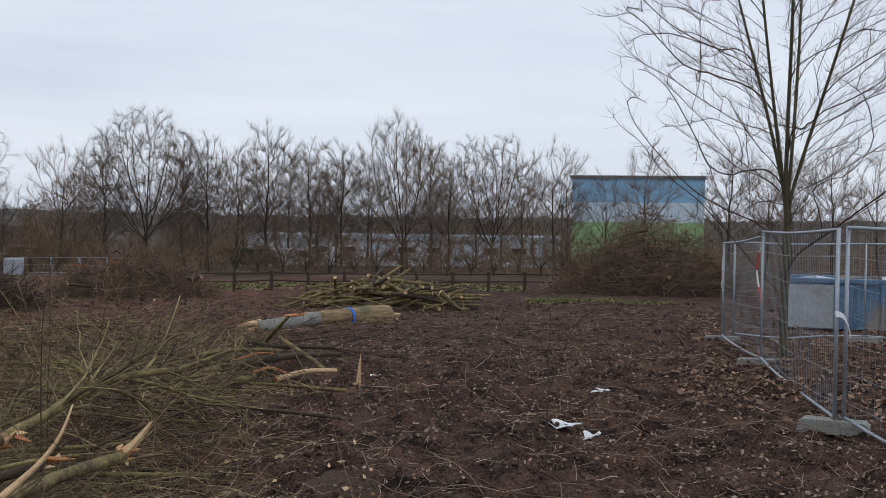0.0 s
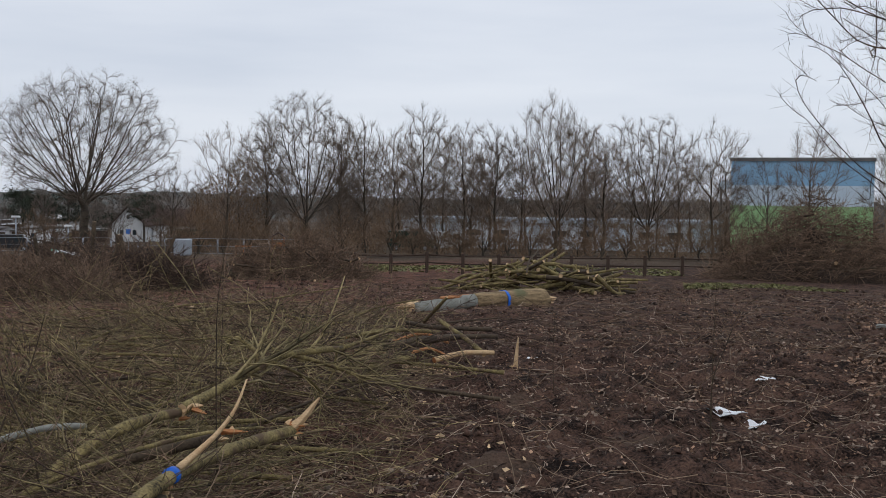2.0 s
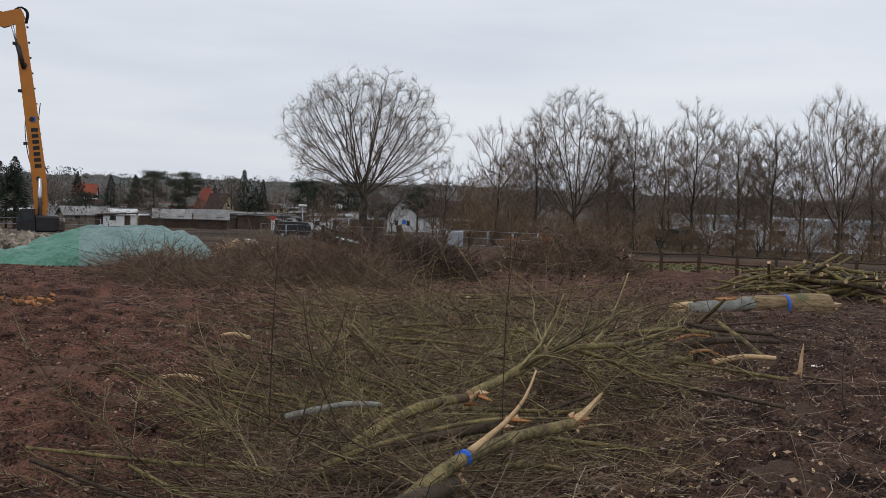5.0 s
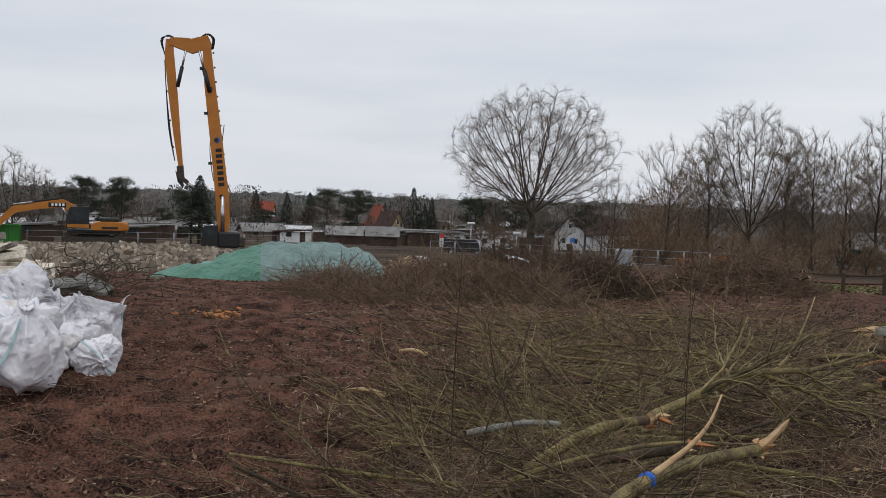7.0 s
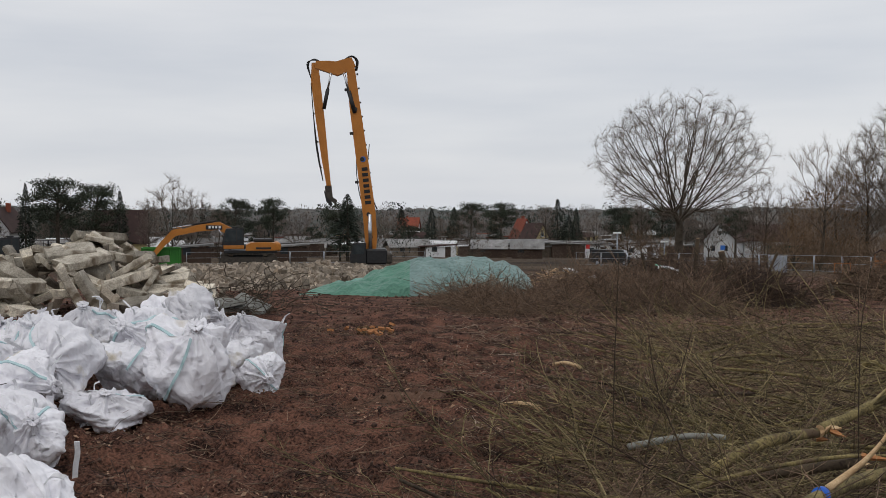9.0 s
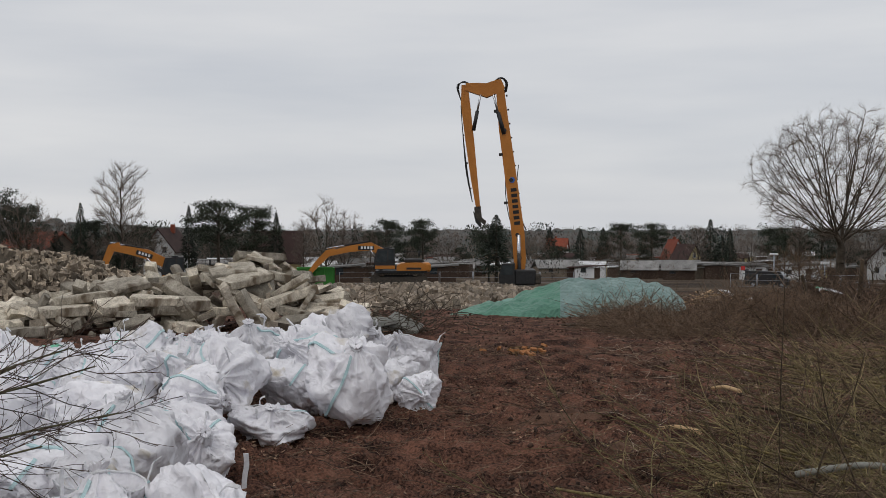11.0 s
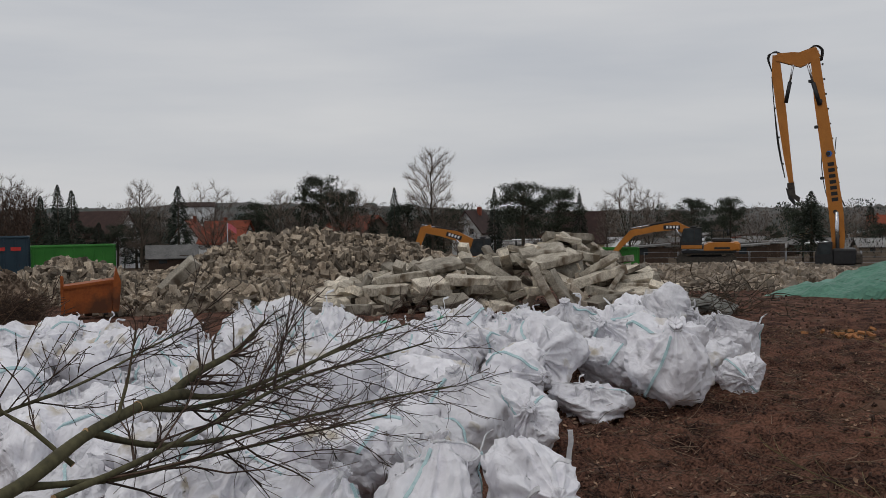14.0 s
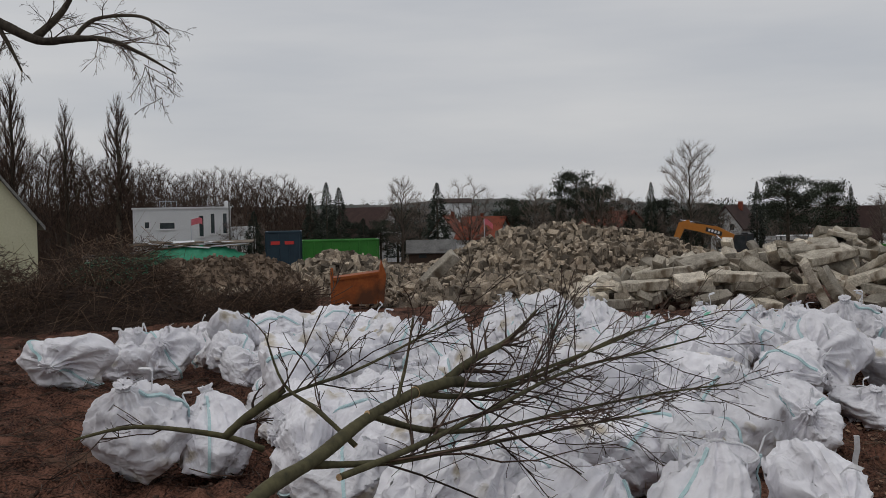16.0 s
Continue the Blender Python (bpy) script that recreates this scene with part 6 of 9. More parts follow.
gable_house("long low white house behind bare trees", at(21.5, 204), 105, 5.0, 8.5, 3.4, 5.8, PLASTER_WHITE, ROOF_DARK, [], chimney=False)
gable_house("cream gabled house with plain end wall", at(100.1, 78), 106, 7.6, 9, 4.2, 9.0, PLASTER_CREAM, ROOF_FELT, [(-1.6, 5.0, 0.7, 1.0)], chimney=False)
gable_house("red-roofed house far among trees", at(40.2, 330), 120, 5, 6, 4, 7, PLASTER_WHITE, ROOF_RED, [])
gable_house("dark red house behind bare trees", at(67.0, 165), 110, 7, 9, 4.2, 6.9, SHED_WOOD, ROOF_RED, [])
gable_house("small white house among dark trees", at(65.2, 175), 60, 3.0, 5, 3.6, 6.6, PLASTER_WHITE, ROOF_DARK, [(0, 3.6, 0.8, 1.0)], chimney=False)
gable_house("far grey apartment house above the trees", at(75.2, 420), 165, 10, 14, 13, 14.5, PLASTER_WHITE, ROOF_DARK, [], chimney=False, cat="apartment house")


def striped_block(spot, turn):
    """The gable end of a block painted in pale blue, grey and green bands."""
    t = thing("painted_block", "tall building with pale blue, grey and green painted end wall", "building", spot, turn=turn)
    W, D = 15.6, 30.0
    for name, z0, z1, mt in (("green_band", -0.5, 6.3, PAINT_GREEN), ("grey_band", 6.3, 8.9, PAINT_PALE), ("blue_band", 8.9, 12.0, PAINT_BLUE)):
        part(name, mesh_of(name, *box(W, D, z1 - z0, (0, D / 2, z0)), mt), t)
    part("parapet", mesh_of("parapet", *box(W + 0.3, D + 0.3, 0.45, (0, D / 2, 12.0)), ROOF_FELT), t, "grey roof edge")
    part("balcony", mesh_of("balcony", *box(1.4, 2.0, 1.1, (-W / 2 - 0.8, 2.0, 8.4), bevel=0.04), PAINT_PALE), t)
    part("balcony_post", mesh_of("balcony_post", *box(0.3, 0.3, 8.5, (-W / 2 - 1.2, 1.2, 0)), ROOF_FELT), t)
    return t


spot = at(-10.7, 130)
sb = striped_block(spot, -10.7 - 1)
sb.matrix_basis = sb.matrix_basis @ Matrix.Diagonal((1, 1, (2.2 + 0.039 * 130 - spot.z) / 12.4, 1))


def white_hall(az0, az1, r, h, bays):
    a, b = at(az0, r), at(az1, r)
    d = b - a
    L = math.hypot(d.x, d.y)
    t = thing("hall_building", "long pale grey-blue hall behind the tree row", "building", a, turn=math.degrees(math.atan2(d.y, d.x)))
    part("wall", mesh_of("wall", *box(L, 12, h, (L / 2, 6, -0.5)), PAINT_GREYBLUE), t)
    part("roof_edge", mesh_of("roof_edge", *box(L + 0.6, 12.6, 0.5, (L / 2, 6, h - 0.5)), PAINT_PALE), t)
    for k in range(bays):
        x = L * (k + 0.5) / bays
        if k % 3 == 1:
            part("gate", mesh_of("gate", *box(3.0, 0.08, 3.0, (x, -0.03, 0)), PAINT_PALE), t, "pale roller gate")
        else:
            window(t, x, -0.01, 1.6, 2.0, 0.9)
    return t


white_hall(9.8, -6.8, 138, 3.9, 11)


def modern_house(spot, turn):
    """A white flat-roofed house with a lower wing."""
    t = thing("flat_roof_house", "white modern house with flat roof and dark windows", "house", spot, turn=turn)
    part("wall", mesh_of("wall", *box(10.3, 8, 7.0, (0, 4, -0.3)), PLASTER_WHITE), t)
    part("roof_edge", mesh_of("roof_edge", *box(10.5, 8.2, 0.18, (0, 4, 6.7)), PLASTER_WHITE), t)
    part("wing", mesh_of("wing", *box(2.6, 6, 4.9, (6.5, 4, -0.3)), PLASTER_WHITE), t)
    part("canopy", mesh_of("canopy", *box(5.4, 1.4, 0.25, (-2.4, -0.7, 2.9), bevel=0.03), ROOF_FELT), t)
    for x, z, w, h in ((-3.7, 4.6, 0.6, 0.8), (-1.6, 4.5, 1.7, 0.8), (3.2, 3.9, 0.55, 2.3), (4.5, 3.9, 0.55, 2.3), (2.0, 3.6, 0.6, 2.4), (3.2, 1.0, 0.55, 1.6), (4.5, 1.0, 0.55, 1.6), (-3.0, 0.8, 1.6, 1.4), (-0.4, 0.8, 1.6, 1.4)):
        window(t, x, -0.01, z, w, h)
    for x in (6.0, 7.2):
        window(t, x, 0.99, 1.4, 0.6, 1.3)
    part("downpipe", rod([(5.0, -0.08, 0), (5.0, -0.08, 7.3)], 0.09, 8, "downpipe", ROOF_FELT), t)
    part("chimney", mesh_of("chimney", *box(0.4, 0.4, 0.8, (4.7, 1.2, 6.7), bevel=0.03), PLASTER_WHITE), t)
    fr = join(*[box(0.05, 0.05, 0.8, (x, 2, 6.8)) for x in (-2.4, -1.8, -1.2, -0.6)], box(1.9, 0.05, 0.05, (-1.5, 2, 7.55)))
    part("roof_rack", mesh_of("roof_rack", *fr, STEEL), t)
    return t


modern_house(at(89.6, 120), 88)


def shed(spot, turn, W, D, H, wall, roof, pitched=False, glazed=True):
    t = thing("garden_shed", "small allotment shed with weathered walls and felt roof", "shed", spot, "allotment sheds", turn)
    part("wall", mesh_of("wall", *box(W, D, H, (0, 0, -0.3)), wall), t)
    if pitched:
        part("roof", mesh_of("roof", *beam([(-D / 2 - 0.35, H - 0.55), (0, H + 0.75), (D / 2 + 0.35, H - 0.55)], [0.12, 0.12, 0.12], W + 0.6), roof), t, at=pose(0, 0, 0, 0, 0, 90))
    else:
        part("roof", mesh_of("roof", *plate([(-W / 2 - 0.3, H - 0.3), (W / 2 + 0.3, H), (W / 2 + 0.3, H + 0.16), (-W / 2 - 0.3, H - 0.14)], D + 0.6), roof), t)
    if glazed:
        part("window", mesh_of("window", *box(0.8, 0.05, 0.7, (-W * 0.2, -D / 2 - 0.01, 0.9), bevel=0.01), GLASS), t, "dark window")
    part("door", mesh_of("door", *box(0.85, 0.06, 1.8, (W * 0.25, -D / 2 - 0.01, -0.1)), POST_WOOD), t)
    return t


rng = np.random.RandomState(21)
for k in range(210):
    az = rng.uniform(25.5, 61)
    r = 165 + 200 * rng.rand() ** 1.3
    wall = (SHED_WOOD, POST_WOOD, SHED_WOOD, PLASTER_YELLOW if r > 180 else SHED_WOOD, PLASTER_WHITE, POST_WOOD)[k % 6]
    roof = (ROOF_FELT, ROOF_FELT, ROOF_RED if r > 270 else ROOF_FELT, ROOF_FELT, PLASTER_WHITE, ROOF_DARK)[rng.randint(6)]
    shed(at(az, r), az + rng.uniform(-18, 18), rng.uniform(3.5, 7.5), rng.uniform(2.4, 3.6), rng.uniform(1.8, 2.5), wall, roof, k % 3 == 0, k % 2 == 0)
for az, r, W in ((81.2, 118, 4.6), (76.7, 112, 4.6), (51.6, 118, 3.6), (46.6, 122, 3.6), (93.2, 92, 4.0), (90.0, 90, 3.2), (34.0, 150, 4.2), (36.0, 160, 5)):
    shed(at(az, r), az, W, 3.0, 1.9, PLASTER_WHITE if az > 88 else POST_WOOD, ROOF_FELT, W > 4.1)


# ---- evergreens, poplars and far woods ----
def spruce(seed, H, W, n=3200):
    """Trunk and a cone of drooping sprays, each a small bent blade."""
    rng = np.random.RandomState(seed)
    u = rng.uniform(0.08, 1, n) ** 0.8
    a = rng.uniform(0, 2 * np.pi, n)
    tier = 0.72 + 0.28 * np.sin(u * 34 + 2 * np.sin(a * 3)) + 0.35 * noise3(np.stack([np.cos(a) * 1.6, np.sin(a) * 1.6, u * 9 + seed * 7], 1))
    q = rng.uniform(0.35, 1.0, n) ** 0.6
    rad = W * (1 - u) ** 0.75 * q * tier + 0.05
    c = np.stack([np.cos(a) * rad, np.sin(a) * rad, u * H - 0.12 * rad], 1)
    o = np.stack([np.cos(a), np.sin(a), -0.35 + 0 * a], 1)
    return blades(rng, c, o, 0.2 * W * (0.4 + (1 - u)), 0.04 * W * (0.5 + (1 - u)))


def blades(rng, c, o, L, wd):
    n = len(c)
    o = o + rng.normal(size=o.shape) * 0.35
    o /= np.linalg.norm(o, axis=1, keepdims=True)
    s = rng.normal(size=o.shape)
    s -= (s * o).sum(1, keepdims=True) * o
    s /= np.linalg.norm(s, axis=1, keepdims=True)
    L, wd = np.broadcast_to(L, n)[:, None], np.broadcast_to(wd, n)[:, None]
    V = np.stack([c - o * L / 2, c + s * wd / 2, c + o * L / 2, c - s * wd / 2], 1).reshape(-1, 3)
    return V, np.arange(4 * n).reshape(-1, 4)


def pine(seed, H, W, clumps=40, n=230):
    """A bare stem and an uneven crown of needle clumps on branches."""
    rng = np.random.RandomState(seed)
    a, u = rng.uniform(0, 2 * np.pi, clumps), rng.uniform(0.42, 1, clumps)
    rad = W * np.sqrt(np.clip(1 - ((u - 0.68) / 0.36) ** 2, 0.05, 1)) * rng.uniform(0.3, 1, clumps)
    cc = np.stack([np.cos(a) * rad, np.sin(a) * rad, u * H], 1)
    root = np.stack([0 * a, 0 * a, u * H * 0.85], 1)
    P = np.stack([root, (root + cc) / 2 + [0, 0, 0.15], cc], 1)
    wood = [tubes(P, np.full((clumps, 3), 0.05), 4), tubes(np.array([[(0, 0, -0.2), (0.1, 0, H * 0.5), (0, 0.1, H * 0.95)]]), np.array([[0.24, 0.17, 0.05]]), 8)]
    c = np.repeat(cc, n, 0) + rng.normal(size=(clumps * n, 3)) * np.array([0.18, 0.18, 0.09]) * W * 0.8
    return stack(*wood), blades(rng, c, rng.normal(size=c.shape) + [0, 0, 0.4], 0.065 * W, 0.03 * W)


def spruce_wood(H):
    return tubes(np.array([[(0, 0, -0.2), (0, 0, H * 0.5), (0, 0, H * 0.97)]]), np.array([[0.2, 0.12, 0.03]]), 8)


SPRUCE = [(spruce_wood(10), spruce(s, 10.0, 2.6)) for s in (1, 2, 3)]
PINE = [pine(s, 10.0, 3.6) for s in (4, 5)]
ever = {}


def evergreen(kind, i, az, r, top, label, wide=1.0):
    """top: slope of the tip seen from the eye."""
    spot = at(az, r)
    h = (2.2 + top * r - spot.z) / 10.0
    m = Matrix.Translation(spot) @ Matrix.Rotation(az * 7, 4, "Z") @ Matrix.Diagonal((h * wide, h * wide, h, 1))
    if (kind, i) not in ever:
        ever[kind, i] = tree_thing((SPRUCE if kind == "spruce" else PINE)[i], kind + "_tree", label, "tree", (0, 0, 0), BARK_TREE, NEEDLE if kind == "spruce" else NEEDLE_PINE, "evergreens among the houses")
        ob = ever[kind, i]
    else:
        ob = copy_thing(ever[kind, i], Matrix())
    ob.matrix_basis = m
    ob["label"] = label


DK, PN = "dark green spruce with a pointed crown", "dark pine with a rounded ragged crown"
EXTRA = np.random.RandomState(44)
HIDE = [("pine", 0, 79.3, 146, -0.006, PN, 1.2), ("spruce", 1, 80.2, 143, -0.004, DK, 1.5), ("pine", 1, 80.9, 147, -0.008, PN, 1.2), ("spruce", 0, 78.4, 140, -0.003, DK, 1.5)]
for row in HIDE + [(("spruce", "pine")[k % 2], k % 2, EXTRA.uniform(24, 62), EXTRA.uniform(190, 400), EXTRA.uniform(-0.02, -0.002), (DK, PN)[k % 2], EXTRA.uniform(0.9, 1.6)) for k in range(22)] + [("spruce", 0, 76.3, 130, 0.0275, DK, 1.1), ("spruce", 1, 82.2, 112, 0.0295, DK, 0.9), ("spruce", 2, 81.55, 110, 0.0245, DK, 1.0), ("spruce", 1, 83.0, 118, 0.02, DK, 1.0),
            ("pine", 0, 68.9, 132, 0.036, PN, 0.85), ("spruce", 0, 69.8, 132, 0.026, DK, 0.7), ("pine", 1, 67.6, 138, 0.02, PN, 0.8), ("spruce", 2, 65.05, 135, 0.024, DK, 0.75), ("pine", 1, 64.3, 150, 0.008, PN, 1.0),
            ("pine", 0, 58.2, 142, 0.027, PN, 1.15), ("pine", 1, 56.3, 150, 0.02, PN, 1.0), ("spruce", 0, 55.2, 155, 0.016, DK, 0.9), ("spruce", 2, 59.7, 150, 0.022, DK, 0.7), ("pine", 0, 61.8, 172, 0.004, PN, 1.0),
            ("pine", 1, 49.4, 190, 0.008, PN, 1.0), ("pine", 0, 47.4, 200, 0.01, PN, 0.8), ("spruce", 1, 43.6, 120, 0.014, DK, 1.5), ("pine", 0, 44.0, 122, 0.006, PN, 0.8),
            ("spruce", 0, 32.33, 235, 0.0095, DK, 1.25), ("spruce", 1, 31.35, 235, 0.0015, DK, 0.9), ("pine", 0, 35.3, 270, 0.006, PN, 1.1), ("pine", 1, 36.9, 290, 0.005, PN, 1.2), ("spruce", 2, 39.0, 280, 0.001, DK, 1.2),
            ("spruce", 0, 40.6, 300, 0.003, DK, 1.3), ("pine", 1, 29.0, 260, 0.001, PN, 1.2), ("pine", 0, 23.2, 190, 0.0, PN, 1.1), ("pine", 1, 26.9, 220, -0.001, PN, 1.2), ("spruce", 0, 71.5, 200, 0.008, DK, 1.2), ("pine", 0, 72.2, 190, 0.012, PN, 1.0),
            ("pine", 1, 70.6, 210, 0.005, PN, 1.2), ("spruce", 1, 37.8, 320, 0.002, DK, 1.2), ("spruce", 2, 63.0, 150, -0.002, DK, 1.4), ("spruce", 1, 66.2, 140, -0.001, DK, 1.4), ("pine", 0, 62.4, 150, -0.001, PN, 1.3),
            ("spruce", 2, 86.0, 112, 0.004, DK, 1.2), ("pine", 1, 78.0, 175, 0.003, PN, 1.3)]:
    evergreen(*row)

# single bare trees among the houses
GARDEN = [crown_tree(67, 12, 2.5, 1.8, 2.6, goals=520, step=0.32, kill=0.45, hollow=0.05, leader=0.85, up=0.2, twigs=4, least=0.0075, leaf=0.0105),
          crown_tree(64, 9, 3.2, 1.5, 1.8, goals=320, step=0.34, kill=0.5, up=0.12, twigs=4, least=0.0075, leaf=0.0105)]
gproto = [None, None]
GT = [(0, 63.1, 132, 0.061), (1, 52.6, 128, 0.032), (1, 51.6, 140, 0.018), (0, 78.2, 130, 0.034), (1, 74.6, 150, 0.033), (0, 71.0, 150, 0.024), (1, 67.7, 128, 0.03),
      (1, 66.3, 150, 0.015), (0, 28.0, 150, 0.008), (1, 24.6, 132, 0.004), (1, 22.4, 128, 0.012), (0, 20.5, 125, 0.01), (1, 30.3, 160, 0.0), (1, 37.0, 170, 0.0), (0, 33.0, 190, 0.004), (1, 46.2, 160, 0.002), (1, 41.3, 190, -0.002),
      (0, 53.8, 140, 0.01), (1, 50.3, 150, 0.0), (1, 61.7, 140, 0.003), (1, 86.8, 115, 0.004), (0, 77.2, 140, 0.015), (1, 57.3, 148, 0.008), (1, 70.0, 125, 0.012)]
rng = np.random.RandomState(9)
GT += [(rng.randint(2), rng.uniform(20, 60), rng.uniform(150, 330), rng.uniform(-0.016, 0.001)) for _ in range(14)]
GT += [(rng.randint(2), rng.uniform(60, 86), rng.uniform(125, 220), rng.uniform(-0.008, 0.006)) for _ in range(14)]
for i, (k, az, r, top) in enumerate(GT):
    spot = at(az, r)
    h = (2.2 + top * r - spot.z) / (12, 9)[k]
    m = Matrix.Translation(spot) @ Matrix.Rotation(i * 1.7, 4, "Z") @ Matrix.Scale(h, 4)
    if gproto[k] is None:
        gproto[k] = tree_thing(GARDEN[k], "garden_tree", ("tall slim bare birch among the gardens", "spreading bare fruit tree in the gardens")[k], "tree", (0, 0, 0), BARK_TREE, HEDGE_PALE, "bare trees among the gardens")
        gproto[k].matrix_basis = m
    else:
        copy_thing(gproto[k], Matrix()).matrix_basis = m

# pollarded poplars
POP = crown_tree(71, 14, 1.5, 1.5, 12.0, goals=700, step=0.3, kill=0.34, leader=0.93, up=0.7, twigs=3, twig=(0.3, 0.8), least=0.011, leaf=0.019, keep=0.9)
pop0 = None
for az, r, top, w in ((97.9, 80, 0.124, 0.75), (95.25, 92, 0.101, 0.6), (92.85, 86, 0.108, 0.75), (99.4, 84, 0.115, 0.7)):
    spot = at(az, r)
    h = (2.2 + top * r - spot.z) / 14
    m = Matrix.Translation(spot) @ Matrix.Rotation(az, 4, "Z") @ Matrix.Diagonal((h * w, h * w, h, 1))
    if pop0 is None:
        pop0 = tree_thing(POP, "poplar", "tall narrow bare poplar with cut-back limbs", "tree", (0, 0, 0), BARK_TREE, TWIG_DARK, "poplars by the cream house")
        pop0.matrix_basis = m
    else:
        copy_thing(pop0, Matrix()).matrix_basis = m


def far_wood(name, label, az0, az1, r0, r1, n, h, mt, seed, blades_each=44, low=0.0, leaf=(0.16, 0.035)):
    """Woods too far to count: crowns of loose blades, thinning to the top."""
    rng = np.random.RandomState(seed)
    az, r = np.radians(rng.uniform(az0, az1, n)), rng.uniform(r0, r1, n)
    clear = (np.abs(az - radians(22.8)) < radians(2.1)) & (r < 198) & (r > 100)
    az, r = az[~clear], r[~clear]
    n = len(az)
    x, y = -r * np.sin(az), r * np.cos(az)
    z = ground_z(x, y)
    H = h * rng.uniform(0.5, 1.2, n) * (1 + 0.25 * noise3(np.stack([x / 60, y / 60, x * 0 + seed], 1)))
    c = np.repeat(np.stack([x, y, z], 1), blades_each, 0)
    HH = np.repeat(H, blades_each)
    m = len(c)
    u = rng.uniform(low, 1, m)
    w = HH * 0.27 * np.sqrt(np.clip(1 - (2 * np.abs(u - 0.55)) ** 2.4, 0.04, 1))
    a = rng.uniform(0, 2 * np.pi, m)
    q = np.sqrt(rng.uniform(0, 1, m))
    c = c + np.stack([np.cos(a) * w * q, np.sin(a) * w * q, u * HH], 1)
    V, F = blades(rng, c, np.stack([np.cos(a) * 0.5, np.sin(a) * 0.5, np.ones(m)], 1), HH * leaf[0], HH * leaf[1])
    return tagged(new(name, mesh_of(name, V, F, mt)), label, "woods", kind="stuff")


def far_canopy():
    """The wooded land far off: its closed canopy as one rough sheet over the hills."""
    az, rr = np.radians(np.arange(-32, 114, 0.09)), np.geomspace(390, 1700, 17)
    A, Rg = np.meshgrid(az, rr, indexing="ij")
    x, y = -Rg * np.sin(A), Rg * np.cos(A)
    q = np.stack([x, y, x * 0], -1)
    h = 4.6 + 2.6 * noise3(q / 45) + 2.2 * noise3(q / 13 + 5) + 1.8 * np.abs(noise3(q / 5.5 + 9)) + 2.6 * np.maximum(noise3(q / 8 + 31) - 0.35, 0) * 2
    h = h * np.clip((noise3(q / 120 + 3) + 0.9) * 1.2, 0.25, 1.0)
    h[:, 0] = -1.0
    V = np.stack([x, y, ground_z(x, y) + h], -1).reshape(-1, 3)
    k = len(rr)
    i, j = np.arange(len(az) - 1)[:, None], np.arange(k - 1)[None]
    F = np.stack([i * k + j, i * k + j + 1, (i + 1) * k + j + 1, (i + 1) * k + j], -1).reshape(-1, 4)
    return tagged(new("far_canopy", mesh_of("far_canopy", V, F, FAR_CANOPY)), "distant mixed woods on the low hills", "woods", kind="stuff")


far_canopy()
far_wood("far_woods", "distant grey-brown bare woods on the hills", -30, 112, 380, 1500, 1500, 10, FAR_WOOD, 1, 70, 0.0, (0.09, 0.022))
far_wood("far_pines", "distant dark pine woods on the hills", 12, 112, 330, 1300, 420, 10.5, FAR_PINE_HAZY, 2, 90, 0.0, (0.07, 0.035))
far_wood("garden_hedges", "bare hedges and shrubs between the allotments", 20, 86, 125, 400, 900, 2.3, HEDGE_PALE, 5, 60, 0.0, (0.13, 0.016))
far_wood("garden_evergreens", "dark evergreen shrubs between the allotments", 24, 84, 150, 400, 230, 4.5, NEEDLE, 6, 90, 0.0, (0.09, 0.025))
far_wood("garden_brush", "brown bare brush and hedges of the gardens", 18, 62, 130, 330, 520, 2.3, HEDGE, 15, 70, 0.0, (0.12, 0.014))
far_wood("orchard_belt", "belt of brown bare trees beyond the gardens", 18, 62, 250, 430, 420, 8.0, HEDGE, 25, 130, 0.0, (0.1, 0.009))
far_wood("conifer_belt", "dark conifers scattered beyond the gardens", 22, 62, 260, 430, 60, 9.5, NEEDLE, 26, 240, 0.0, (0.07, 0.025))
far_wood("dark_belt", "belt of dark conifers and bare trees beyond the gardens", 56, 84, 200, 360, 380, 8.5, NEEDLE, 16, 110, 0.0, (0.08, 0.022))


# the dark bare wood beyond the white house
WOODS = [crown_tree(s, 14, 3.6, 2.0, 3.0, goals=300, step=0.42, kill=0.55, up=0.2, twigs=4, least=0.0075, leaf=0.0105) for s in (81, 82)]
vs = []
rng = np.random.RandomState(12)
for k in range(48):
    az = rng.uniform(83.2, 101)
    r = rng.uniform(165, 215)
    spot = at(az, r)
    top = np.interp(az, [82, 84, 86.5, 89, 93, 96, 101], [0.022, 0.036, 0.046, 0.047, 0.055, 0.076, 0.085]) * rng.uniform(0.8, 1.0)
    h = (2.2 + top * r - spot.z) / 14
    wood, crown = WOODS[k % 2]
    v, f = stack(wood, crown)
    c, s = math.cos(k), math.sin(k)
    v = v * h
    vs.append((np.stack([v[:, 0] * c - v[:, 1] * s + spot.x, v[:, 0] * s + v[:, 1] * c + spot.y, v[:, 2] + spot.z], 1), f))
tagged(new("bare_wood", mesh_of("bare_wood", *stack(*vs), TWIG_DARK)), "dense dark bare wood beyond the white house", "woods", kind="stuff")
far_wood("wood_undergrowth", "dark undergrowth below the bare wood", 83, 102, 158, 215, 800, 9.5, TWIG_DARK, 8, 130, 0.0, (0.09, 0.008))
far_wood("row_undergrowth", "brown undergrowth behind the tree row", -24, 22, 98, 130, 430, 6.0, TWIG_WARM, 9, 90, 0.0, (0.12, 0.006))
far_wood("back_wood", "bare wood far behind the tree row", -30, 24, 150, 260, 520, 9.0, TWIG_TREE, 10, 120, 0.0, (0.12, 0.008))
